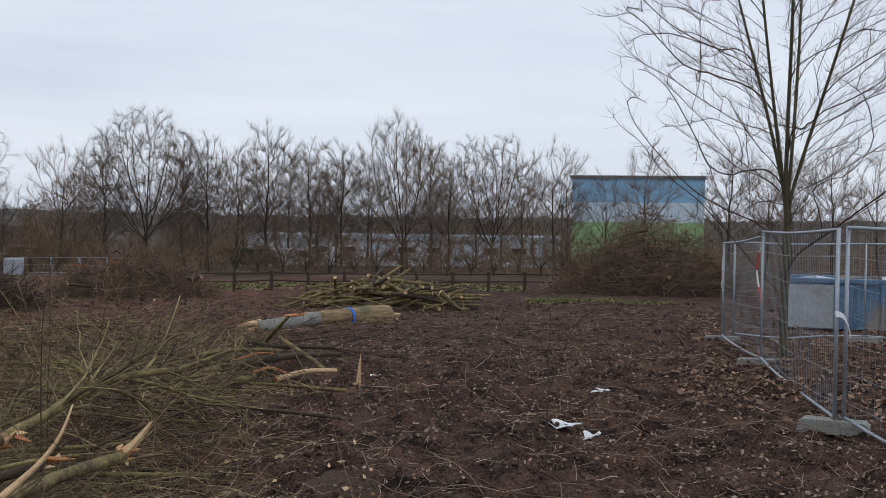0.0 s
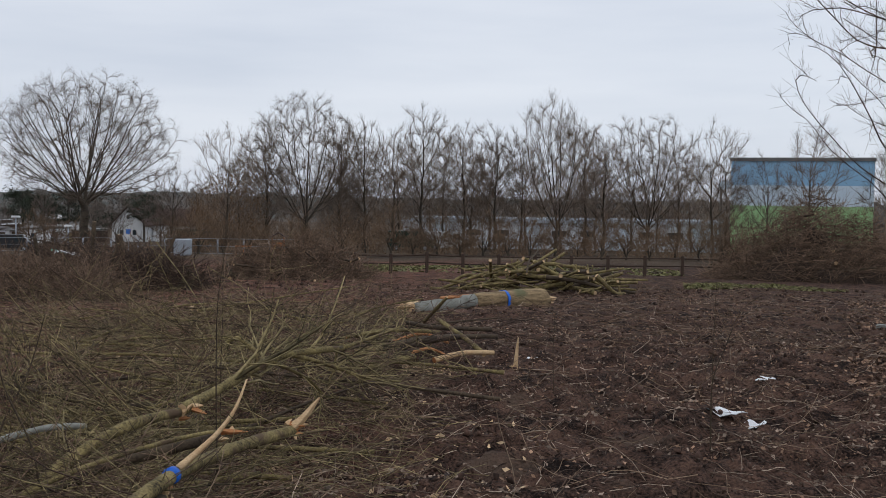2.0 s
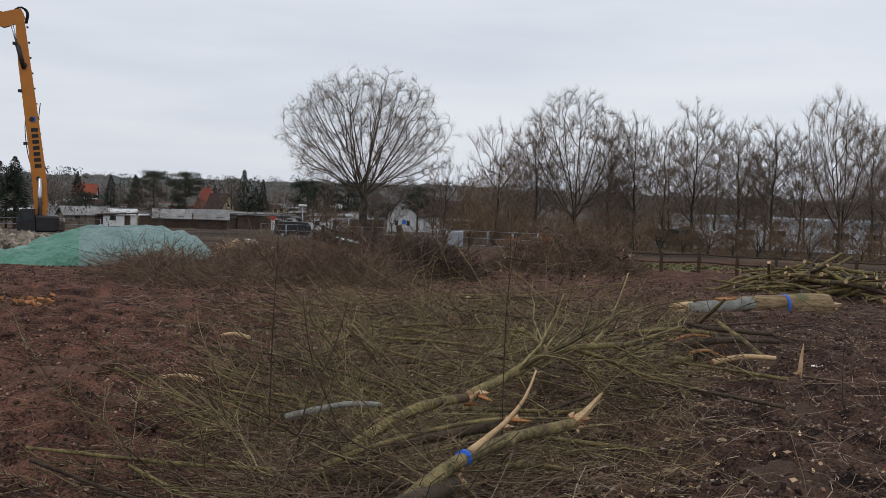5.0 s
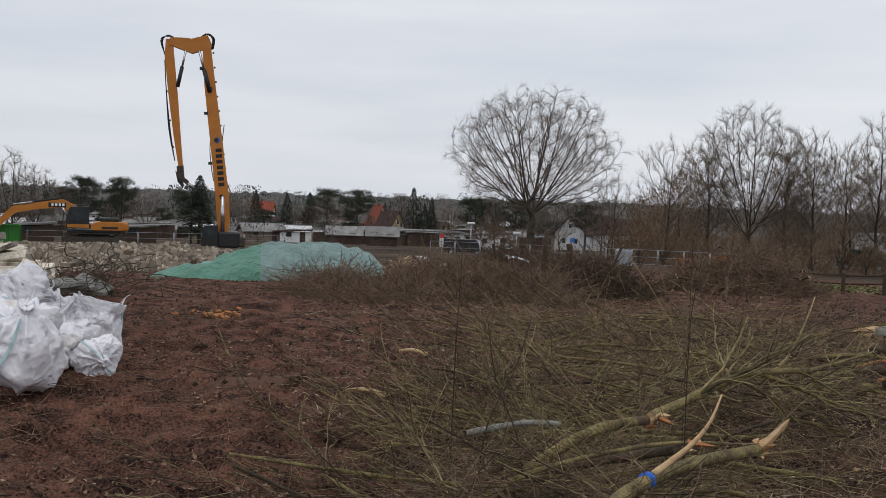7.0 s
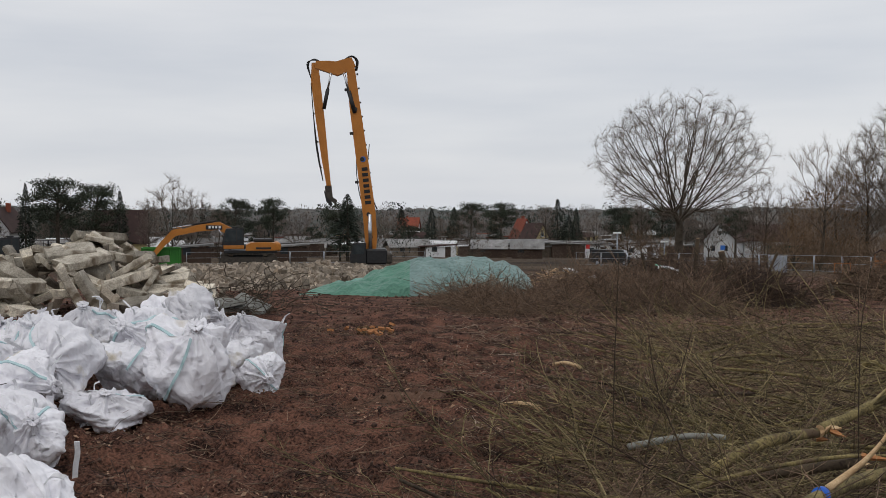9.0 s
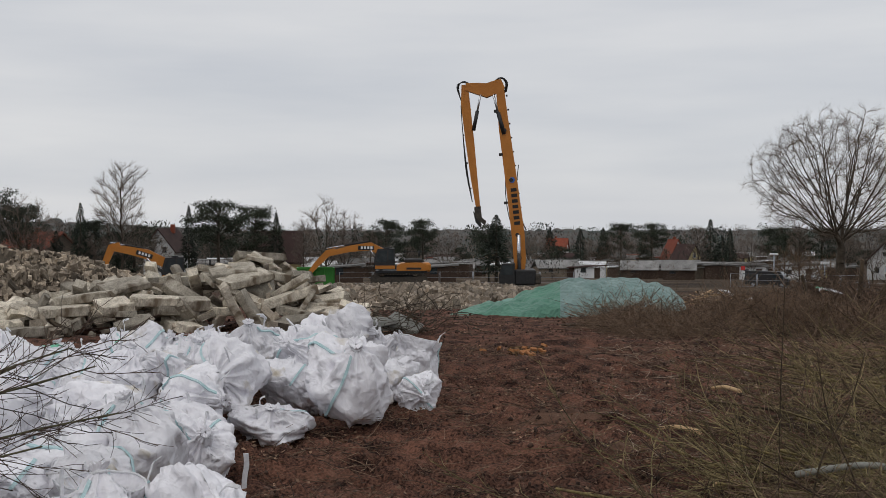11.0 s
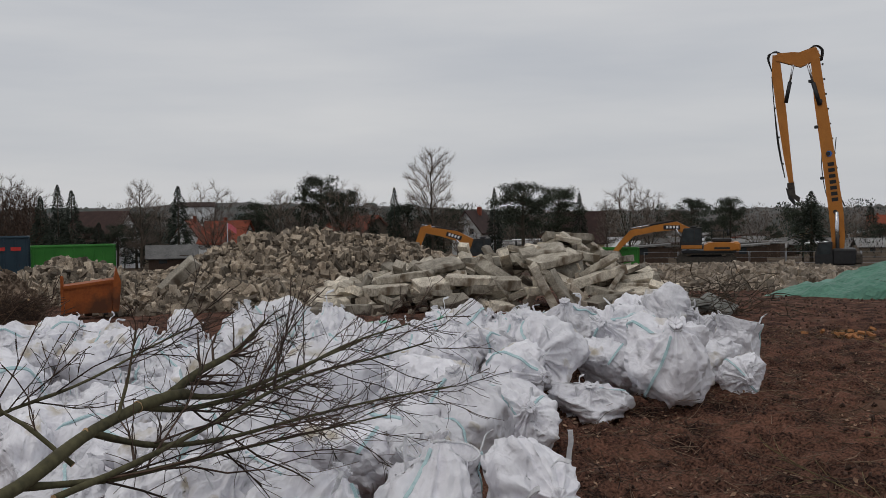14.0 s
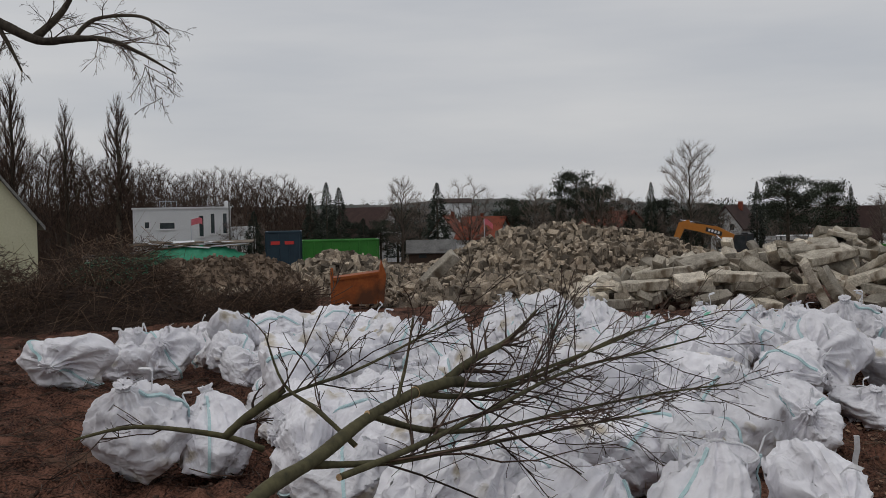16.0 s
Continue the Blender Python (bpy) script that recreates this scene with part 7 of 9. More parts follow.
far_wood("row_shrubs", "brown shrubs along the foot of the tree row", -9, 22, 82, 98, 420, 1.9, TWIG_WARM, 17, 46)
far_wood("leafy_shrubs", "young trees that keep their dry brown leaves", 17.4, 20.8, 98, 114, 11, 7.0, DRY_LEAF, 18, 800, 0.05, (0.024, 0.014))


# ---- mesh fence ----
def fence_panel(a, b, h0, h1, label):
    """A site fence panel between two feet: posts, rails, wires."""
    a, b = Vector(a), Vector(b)
    d = b - a
    L = math.hypot(d.x, d.y)
    t = thing("mesh_fence_panel", label, "fence", a, "mesh fence panels", math.degrees(math.atan2(d.y, d.x)))
    dz = d.z
    part("post", rod([(0, 0, 0.06), (0, 0, h0)], 0.021, 8, "post", STEEL), t)
    part("post", rod([(L, 0, dz + 0.06), (L, 0, dz + h1)], 0.021, 8, "post", STEEL), t)
    part("top_rail", rod(spline([(0, 0, h0 - 0.02), (L / 2, 0, dz / 2 + (h0 + h1) / 2 - 0.05), (L, 0, dz + h1 - 0.02)], 9), 0.019, 8, "top_rail", STEEL), t)
    part("bottom_rail", rod(spline([(0, 0, 0.14), (L * 0.35, -0.05, dz * 0.35 + 0.07), (L * 0.7, 0.03, dz * 0.7 + 0.12), (L, 0, dz + 0.14)], 12), 0.019, 8, "bottom_rail", STEEL), t)
    n = int(L / 0.11)
    wire = rod([(0, 0, 0), (0, 0, 1)], 0.0017, 4, "wire", WIRE, False)
    for k in range(1, n):
        x = L * k / n
        z0, z1 = dz * k / n + 0.14, dz * k / n + h0 + (h1 - h0) * k / n - 0.05
        part("wire", wire, t, at=Matrix.Translation((x, 0, z0)) @ Matrix.Diagonal((1, 1, z1 - z0, 1)))
    for k in range(6):
        z = 0.3 + k * 0.3
        sag = -0.14 + 0.05 * (k % 3)
        part("cross_wire", rod(spline([(0, 0, z), (L * 0.3, 0.02, dz * 0.3 + z + sag * 0.5), (L * 0.65, -0.02, dz * 0.65 + z + sag), (L, 0, dz + z)], 10), 0.0032, 4, "cross_wire", WIRE, False), t)
    return t


def fence_foot(spot, turn):
    t = thing("fence_foot", "weathered grey concrete fence foot on the soil", "fence foot", spot, "concrete fence feet", turn)
    v, f = plate([(-0.36, 0), (0.36, 0), (0.34, 0.11), (0.3, 0.14), (-0.3, 0.14), (-0.34, 0.11)], 0.23)
    part("block", mesh_of("block", v, f, CONCRETE_FOOT), t)
    part("socket", mesh_of("socket", *disc(0.03, 0.05, (0.05, 0, 0.13), 8), BLACK), t)
    return t


F1, F2, F3 = at(-20.7, 11.76), at(-17.08, 17.4), at(-15.15, 22.1)
F1b = at(-21.15, 11.8)
F0, F4, F5, F6 = at(-30, 9.4), at(-15.7, 22.4), at(-22.0, 23.6), at(-29, 25)
fence_panel(F1, F2, 2.1, 2.12, "galvanised mesh fence panel with a bent bottom rail")
fence_panel(F2, F3, 2.05, 2.0, "galvanised mesh fence panel beside the bare tree")
fence_panel(F1b, F0, 2.12, 2.2, "galvanised mesh fence panel near the edge of the site")
fence_panel(F4, F5, 2.0, 2.05, "galvanised mesh fence panel in front of the skip")
fence_panel(F5, F6, 2.05, 2.05, "galvanised mesh fence panel behind the bare tree")
for p, a in ((F1, -28), (F2, -10), (F3, -12), (F5, 0), (F0, 20)):
    fence_foot(p - Vector((0, 0, 0.02)), a)
tape = thing("barrier_tape", "torn red and white barrier tape hanging on the fence", "barrier tape", F2, turn=70)
run = spline([(0.1, 0, 2.0), (0.35, 0.1, 1.5), (0.15, 0.02, 1.0), (0.12, 0.0, 0.45), (0.2, 0.05, 0.1)], 24)
for k in range(0, 23, 3):
    v, f = ribbon(run[k:k + 4], 0.03, (0.3, 1, 0), 0.0, 0.004)
    part("stripe", mesh_of("stripe", v, f, TAPE_RED if (k // 3) % 2 else TAPE_WHITE), tape)
tape2 = thing("barrier_tape", "thin red and white barrier tape tied to the far post", "barrier tape", F3, turn=60)
run = spline([(0.0, 0, 1.9), (0.12, 0.06, 1.3), (0.02, 0.0, 0.8), (0.1, 0.02, 0.1)], 24)
for k in range(0, 23, 3):
    v, f = ribbon(run[k:k + 4], 0.025, (0.3, 1, 0), 0.0, 0.004)
    part("stripe", mesh_of("stripe", v, f, TAPE_WHITE if (k // 3) % 2 else TAPE_RED), tape2)
tie = thing("cable_tie_rag", "white rag tied round the fence posts", "rag", F1 + Vector((0, 0, 1.2)), turn=20)
part("knot", mesh_of("knot", *ribbon(spline([(-0.05, -0.04, 0.02), (0.02, -0.06, 0.0), (0.1, -0.05, -0.08), (0.14, -0.05, -0.2)], 9), 0.06, (0, 0.3, 1), 0, 0.01), PAPER), tie)

# ---- wooden fence before the tree row ----
posts = [(a, 44.6 + max(0, -a) * 0.35) for a in np.arange(12.4, -9.2, -1.92)]
wf = thing("wooden_fence", "low dark wooden post and rail fence", "fence", at(1.6, 45))
inv = wf.matrix_basis.inverted()
pm = mesh_of("post", *box(0.14, 0.14, 1.0, (0, 0, -0.15), bevel=0.02), POST_WOOD)
ends = []
for a, r in posts:
    p = inv @ at(a, r)
    part("post", pm, wf, at=Matrix.Translation(p) @ Matrix.Rotation(radians(a), 4, "Z"))
    ends.append(p)
for p, q in zip(ends, ends[1:]):
    for z in (0.74, 0.42):
        part("rail", rod([p + Vector((0, 0, z)), q + Vector((0, 0, z))], 0.035, 6, "rail", POST_WOOD), wf)


# ---- logs and limbs ----
def wood_limb(name, pts, r0, r1, bark, parent=None, label="", sides=10, cut=CUT_WOOD, knots=0.0, seed=0):
    """A limb along a run of places with sawn or torn pale ends."""
    n = max(8, len(pts) * 4)
    P = spline(pts, n)
    rng = np.random.RandomState(seed)
    R = np.linspace(r0, r1, n) * (1 + 0.06 * rng.normal(size=n))
    v, f = tubes(P[None], R[None], sides, caps=True)
    if knots:
        v = v + knots * noise3(v * 6 + seed)[:, None] * rng.normal(size=3)
    me = mesh_of(name, v, f, bark, True)
    me.materials.append(cut)
    for q in list(me.polygons)[-2:]:
        q.material_index, q.use_smooth = 1, False
    return me


def felled_trunk():
    a, b = at(9.4, 22.6, 0.15), at(2.35, 25.2, 0.18)
    d = b - a
    L = d.length
    t = thing("tree_log", "thick sawn tree trunk with furrowed bark and blue ribbon", "log", a - Vector((0, 0, 0.27)), turn=math.degrees(math.atan2(d.y, d.x)))
    n, s = 34, 20
    xs = np.linspace(0, L, n)
    ang = np.arange(s) * 2 * np.pi / s
    X, A = np.meshgrid(xs, ang, indexing="ij")
    rad = 0.175 + 0.06 * (X / L) + 0.02 * np.cos(2 * A + X) + 0.02 * noise3(np.stack([X * 1.2, np.cos(A) * 1.5, np.sin(A) * 1.5], -1))
    fur = 0.022 * np.abs(noise3(np.stack([X * 1.6, np.cos(A) * 7, np.sin(A) * 7], -1)))
    rad = rad + fur * (X > 1.35)
    bend = 0.06 * np.sin(X / L * 3.0)
    V = np.stack([X, np.cos(A) * rad, np.sin(A) * rad + 0.2 + bend], -1)
    def sect(i0, i1):
        v = V[i0:i1 + 1].reshape(-1, 3)
        w = i1 - i0
        F = [(i * s + k, (i + 1) * s + k, (i + 1) * s + (k + 1) % s, i * s + (k + 1) % s) for i in range(w) for k in range(s)]
        F += [tuple(range(s))[::-1][::-1], tuple(range(w * s, (w + 1) * s))[::-1]]
        return v, [q[::-1] for q in F]
    part("bark", mesh_of("bark", *sect(14, n - 1), BARK_ROUGH, True), t, "furrowed brown bark")
    part("bare_wood", mesh_of("bare_wood", *sect(0, 14), BARK_GREY, True), t, "grey weathered wood without bark")
    part("torn_bark", mesh_of("torn_bark", *join(*[box(0.5 + 0.1 * k, 0.14, 0.05, (1.0 + 0.22 * k, -0.05 + 0.06 * k, 0.4), bevel=0.015) for k in range(3)]), CUT_ORANGE), t, "torn reddish inner bark")
    rng = np.random.RandomState(2)
    for k in range(16):
        e = k % 2
        x = -0.02 if e == 0 else L + 0.02
        ln = rng.uniform(0.15, 0.42)
        a0, q = rng.uniform(0, 6.28), rng.uniform(0.03, 0.15)
        P = np.array([[(x - (0.2 if e else -0.2), math.cos(a0) * q, 0.22 + math.sin(a0) * q), (x, math.cos(a0) * q, 0.22 + math.sin(a0) * q), (x + (ln if e else -ln), math.cos(a0) * q * 1.1, 0.22 + math.sin(a0) * q * 1.15)]])
        v, f = tubes(P, np.array([[0.07, 0.06, 0.008]]), 5, True)
        part("splinter", mesh_of("splinter", v, f, CUT_WOOD), t, "pale torn splinter")
    x = L * 0.66
    ring = np.array([(x + 0.03 * math.sin(k), math.cos(k) * 0.252, math.sin(k) * 0.252 + 0.255) for k in np.linspace(0, 2 * np.pi, 25)])
    part("blue_ribbon", mesh_of("blue_ribbon", *ribbon(ring, 0.07, (1, 0, 0), 0.0, 0.015), BLUE_TAPE), t, "bright blue ribbon")
    return t


felled_trunk()


def limb_pile():
    rng = np.random.RandomState(5)
    c = at(2.7, 30.5)
    for k in range(70):
        L = rng.uniform(1.0, 2.7)
        r = rng.uniform(0.025, 0.066)
        x, y = rng.uniform(-2.0, 2.2), rng.uniform(-0.9, 1.0)
        lvl = max(0.05, (1 - (x / 2.7) ** 2) * rng.uniform(0, 0.92)) * (1 - 0.3 * abs(y))
        a = rng.normal() * 0.7 + (0.25 if k % 3 else 0.9)
        tilt = rng.normal() * 0.22 + (0.14 if x < 0 else -0.08)
        d = np.array([math.cos(a), math.sin(a) * 0.8, tilt])
        mid = np.array([x, y, lvl + r])
        bow = rng.normal(size=3) * np.array([0.14, 0.14, 0.12])
        pts = [mid - d * L / 2, mid - d * L / 6 + bow, mid + d * L / 6 + bow * 0.5, mid + d * L / 2]
        pts = [np.array([p[0], p[1], max(p[2], r)]) for p in pts]
        ob = thing("cut_limb", "mossy green cut limb with pale sawn ends in a pile", "limb", c, "pile of cut limbs", turn=2.7)
        part("wood", wood_limb("wood", pts, r, r * rng.uniform(0.6, 0.9), BARK_GREEN if k % 4 else BARK_BROWN, seed=k), ob)
        if rng.rand() < 0.4:
            q = np.array(pts[2])
            part("side_stub", wood_limb("side_stub", [q, q + np.array([rng.normal() * 0.12, rng.normal() * 0.1, 0.22])], r * 0.5, r * 0.4, BARK_GREEN, seed=k + 50, sides=7), ob)


limb_pile()


def runs(points):
    return [tuple(up(a, r, z)) for a, r, z in points]


def grown(rng, P0, R0, plan):
    """Levels of side shoots on given limbs; plan rows: count, u0, u1, spread, length, thin, n, wiggle, lift."""
    out, P, R = [], P0, R0
    for c, u0, u1, sp, ln, th, n, wg, lf, least in plan:
        P, R = grow(rng, P, R, c, u0, u1, sp, ln, th, n, wg, lf, 0.4, least)
        out.append((P, R))
    return out


# broken limbs near the camera, lying on the brush
BROKEN = {
    "a": ([(27.2, 5.3, 0.35), (25.7, 5.64, 0.5), (22.3, 6.33, 0.57), (19.2, 7.12, 0.53), (16.0, 7.81, 0.49)], 0.047, 0.038, BARK_GREEN),
    "b": ([(30.5, 7.0, 0.2), (27.9, 7.24, 0.42), (25.7, 7.44, 0.56), (24.0, 7.63, 0.62), (21.9, 7.93, 0.62)], 0.046, 0.036, BARK_GREEN),
    "c": ([(29.5, 7.0, 0.25), (26.3, 7.24, 0.4), (23.4, 7.43, 0.44), (19.8, 7.62, 0.5)], 0.04, 0.036, BARK_BROWN),
    "d": ([(32.5, 5.0, 0.25), (28.7, 5.3, 0.45), (25.4, 5.64, 0.5), (22.9, 6.2, 0.45)], 0.06, 0.055, BARK_BROWN),
    "g": ([(31.5, 8.1, 0.42), (30.0, 8.05, 0.48), (28.3, 8.04, 0.53), (26.4, 8.04, 0.53)], 0.027, 0.022, BARK_GREY),
}
LABEL = {"a": "broken greenish limb with blue tape and pale splinters", "b": "broken mossy limb with torn orange wood", "c": "dark broken branch under the limbs",
         "d": "thick dark broken limb with torn reddish end", "g": "smooth grey branch lying in the brush"}
base_of = {}
for k, (pts, r0, r1, bark) in BROKEN.items():
    t = thing("broken_limb", LABEL[k], "limb", (0, 0, 0))
    base_of[k] = t
    part("wood", wood_limb("wood", runs(pts), r0, r1, bark, seed=ord(k), sides=12, cut=CUT_ORANGE), t)
part("curved_splinter", mesh_of("curved_splinter", *tubes(spline(runs([(22.0, 6.38, 0.6), (21.0, 6.44, 0.68), (20.0, 6.47, 0.78), (19.1, 6.52, 0.91), (18.5, 6.62, 1.07)]), 14)[None], np.linspace(0.024, 0.006, 14)[None], 6, True), CUT_WOOD, True), base_of["a"], "long pale curved splinter")
part("splinter", mesh_of("splinter", *tubes(spline(runs([(16.1, 7.8, 0.5), (15.4, 7.81, 0.59), (14.6, 7.81, 0.73)]), 8)[None], np.array([[0.03, 0.038, 0.038, 0.03, 0.026, 0.02, 0.014, 0.005]]), 5, True), CUT_WOOD), base_of["a"], "pale grey torn splinter")
c0, c1 = Vector(up(22.45, 6.3, 0.575)), Vector(up(22.25, 6.34, 0.575))
part("blue_tape", mesh_of("blue_tape", *tubes(np.array([[tuple(c0), tuple(c1)]]), np.array([[0.051, 0.05]]), 14, True), BLUE_TAPE, True), base_of["a"], "bright blue tape")
for k, (az, r, z) in {"a": (16.0, 7.83, 0.49), "b": (21.75, 7.95, 0.63), "c": (19.7, 7.63, 0.5), "d": (22.75, 6.25, 0.47)}.items():
    rng = np.random.RandomState(ord(k) + 3)
    for j in range(7):
        p = np.array(up(az, r, z)) + rng.normal(size=3) * 0.03
        q = p + rng.normal(size=3) * np.array([0.045, 0.03, 0.035]) + np.array([0.04, 0.02, 0.015])
        v, f = tubes(np.array([[p, (p + q) / 2, q]]), np.array([[0.022, 0.018, 0.003]]), 4, True)
        part("torn_fibre", mesh_of("torn_fibre", v, f, CUT_ORANGE if j % 2 else CUT_WOOD), base_of[k], "torn orange wood fibre")
# the green crown of limb b
crown = [[(21.7, 7.93, 0.64), (19.7, 8.32, 0.72), (17.6, 8.72, 0.83), (16.1, 9.01, 0.87), (13.3, 9.51, 0.85)], [(17.9, 8.72, 0.8), (17.9, 8.72, 0.93), (18.8, 8.82, 1.03), (19.4, 8.85, 1.0)],
         [(16.1, 9.01, 0.87), (14.2, 9.31, 0.74), (12.1, 9.6, 0.57), (10.2, 9.8, 0.5)], [(13.3, 9.51, 0.85), (11.6, 9.9, 0.9), (10.0, 10.4, 0.95)], [(17.1, 8.8, 0.85), (15.2, 9.4, 0.6), (14.2, 9.6, 0.4)]]
rad = [(0.044, 0.024), (0.022, 0.016), (0.022, 0.01), (0.02, 0.008), (0.02, 0.01)]
t = thing("felled_branch", "green-barked broken limb with forked branches and twigs", "limb", (0, 0, 0))
rng = np.random.RandomState(31)
for pts, (a, b) in zip(crown, rad):
    part("branch", wood_limb("branch", runs(pts), a, b, BARK_GREEN, seed=int(a * 1000), sides=8), t)
P0 = np.stack([spline(runs(p), 10) for p in crown])
R0 = np.stack([np.linspace(a, b, 10) for a, b in rad])
lv = grown(rng, P0, R0, [(12, 0.25, 1.0, 45, 0.5, 0.5, 6, 0.16, 0.01, 0.004), (6, 0.2, 1.0, 40, 0.5, 0.6, 4, 0.16, 0.02, 0.0025)])
part("twig_tangle", mesh_of("twig_tangle", *stack(*[tubes(clamp_ground(P, R), R, 4) for P, R in lv]), TWIG_GREEN), t, "thin green twigs", kind="stuff")

# felled crowns that cover the clearing
rng = np.random.RandomState(77)
spots = [(31, 9.6, 150), (29, 10.8, 170), (24, 11.5, 20), (19, 11.0, 160), (15.5, 12.0, 10), (26.5, 13.0, 185), (20.5, 13.5, 0), (15, 15.0, 170), (23.5, 16.0, 20), (28.0, 15.0, 160), (18.5, 17.5, 190), (12.0, 12.8, 190),
         (28.5, 6.2, 160), (31.0, 6.4, 190), (24.5, 7.2, 20), (27.5, 9.4, 170), (29.5, 12.5, 15), (21.5, 9.9, 195), (26.0, 10.2, 5), (13.5, 10.8, 185), (17.0, 13.2, 175), (22.5, 18.0, 200), (28.0, 17.5, 165), (16.5, 20.0, 15), (29.5, 8.6, 200), (10.5, 16.0, 10),
         (25.5, 9.2, 200), (26, 19.0, 10), (20.0, 20.0, 170), (12.5, 17.5, 20), (22, 8.8, 175), (18.0, 9.8, 20), (30.5, 7.0, 170), (24.0, 8.2, 165), (22.0, 12.0, 10), (18.0, 15.0, 190), (25.0, 14.5, 200), (14.0, 13.5, 0)]
for i, (az, r, a) in enumerate(spots):
    L = rng.uniform(2.2, 3.6)
    a = radians(a + az + rng.uniform(-25, 25))
    c = np.array(at(az, r, 0.22))
    d = np.array([math.cos(a), math.sin(a), 0.06])
    pts = [c - d * L / 2, c - d * L / 6 + rng.normal(size=3) * 0.08, c + d * L / 6 + rng.normal(size=3) * 0.1, c + d * L / 2 + [0, 0, 0.12]]
    green = i % 3 != 1
    t = thing("felled_branch", ("tangle of thin green felled branches on the soil" if green else "tangle of thin brown felled branches on the soil"), "limb", (0, 0, 0), "felled crowns in the clearing")
    part("branch", wood_limb("branch", pts, 0.024, 0.01, BARK_GREEN if green else BARK_BROWN, seed=i, sides=7), t)
    P0, R0 = spline(pts, 10)[None], np.linspace(0.022, 0.01, 10)[None]
    lv = grown(rng, P0, R0, [(20, 0.03, 1.0, 44, 0.6, 0.42, 7, 0.12, 0.0, 0.004), (7, 0.12, 1.0, 38, 0.5, 0.55, 5, 0.15, 0.015, 0.0026), (1, 0.25, 1.0, 38, 0.5, 0.65, 3, 0.15, 0.02, 0.002)])
    flat = []
    for P, R in lv:
        g = ground_z(P[..., 0], P[..., 1])
        P = P.copy()
        P[..., 2] = g + (P[..., 2] - g) * (0.9 if i % 3 == 0 else 0.6)
        flat.append((clamp_ground(P, R), R))
    lv = flat
    part("shoot_tangle", mesh_of("shoot_tangle", *stack(*[tubes(P, R, 4) for P, R in lv[:1]]), TWIG_GREEN if green else TWIG_DARK), t, "thin crossing shoots", kind="stuff")
    part("twig_tangle", mesh_of("twig_tangle", *stack(*[tubes(P, R, 3) for P, R in lv[1:]]), TWIG_GREEN if i % 4 in (0, 2) else (TWIG_DARK if i % 4 == 1 else TWIG_BROWN)), t, "fine tangled twigs", kind="stuff")

# split limbs and chips beside the trunk
SPLIT = [([(8.1, 15.5, 0.43), (6.7, 14.99, 0.24), (5.6, 14.59, 0.06)], 0.03, 0.038, BARK_GREEN), ([(12.1, 13.2, 0.08), (10.3, 13.8, 0.14), (8.3, 14.4, 0.16)], 0.06, 0.05, BARK_BROWN), ([(10.9, 14.2, 0.1), (9.1, 14.8, 0.18), (6.7, 15.2, 0.22), (4.9, 15.4, 0.2)], 0.042, 0.034, BARK_BROWN),
         ([(8.3, 14.0, 0.06), (6.7, 14.3, 0.12), (5.1, 14.5, 0.1)], 0.04, 0.03, CUT_WOOD), ([(9.7, 16.0, 0.32), (8.2, 15.6, 0.3), (5.2, 15.6, 0.28)], 0.035, 0.03, BARK_BROWN), ([(14.3, 12.5, 0.08), (12.1, 13.0, 0.12), (9.4, 13.6, 0.16)], 0.035, 0.045, BARK_GREEN),
         ([(11.5, 13.6, 0.25), (9.0, 14.2, 0.3), (7.0, 14.9, 0.26)], 0.05, 0.04, BARK_BROWN), ([(13.0, 14.5, 0.3), (10.5, 14.9, 0.34), (8.0, 15.2, 0.28)], 0.03, 0.025, BARK_GREEN), ([(9.0, 17.5, 0.1), (8.0, 16.8, 0.5), (7.6, 16.6, 0.65)], 0.035, 0.02, BARK_GREEN),
         ([(11.0, 15.0, 0.1), (9.0, 15.5, 0.22), (7.5, 15.4, 0.1)], 0.03, 0.02, CUT_ORANGE), ([(10.2, 13.9, 0.1), (8.6, 14.1, 0.2), (7.4, 14.2, 0.06)], 0.026, 0.014, CUT_ORANGE), ([(12.6, 14.0, 0.15), (11.0, 14.3, 0.22), (8.4, 15.0, 0.16)], 0.03, 0.02, BARK_GREEN)]
for i, (pts, a, b, mt) in enumerate(SPLIT):
    t = thing("split_limb", ("pale split limb lying among broken wood" if mt is CUT_WOOD else "broken limb lying among split wood"), "limb", (0, 0, 0), "split limbs beside the trunk")
    P = runs(pts)
    P = [(x, y, max(z, float(ground_z(x, y)) + a * 0.8)) for x, y, z in P]
    part("wood", wood_limb("wood", P, a, b, mt, seed=i + 20, sides=8, cut=CUT_ORANGE if i % 2 else CUT_WOOD), t)
stake = thing("splintered_stake", "upright splinter of fresh split wood in the soil", "stake", at(3.97, 13.6))
part("shard", mesh_of("shard", *tubes(np.array([[(0, 0, -0.05), (0.01, 0, 0.1), (0.02, 0, 0.25), (0.035, 0, 0.42)]]), np.array([[0.035, 0.03, 0.022, 0.004]]), 5, True), CUT_WOOD), stake)
part("shard", mesh_of("shard", *tubes(np.array([[(0, 0, 0.02), (-0.03, -0.02, 0.05), (-0.07, -0.03, 0.05)]]), np.array([[0.035, 0.02, 0.006]]), 5, True), CUT_WOOD), stake)
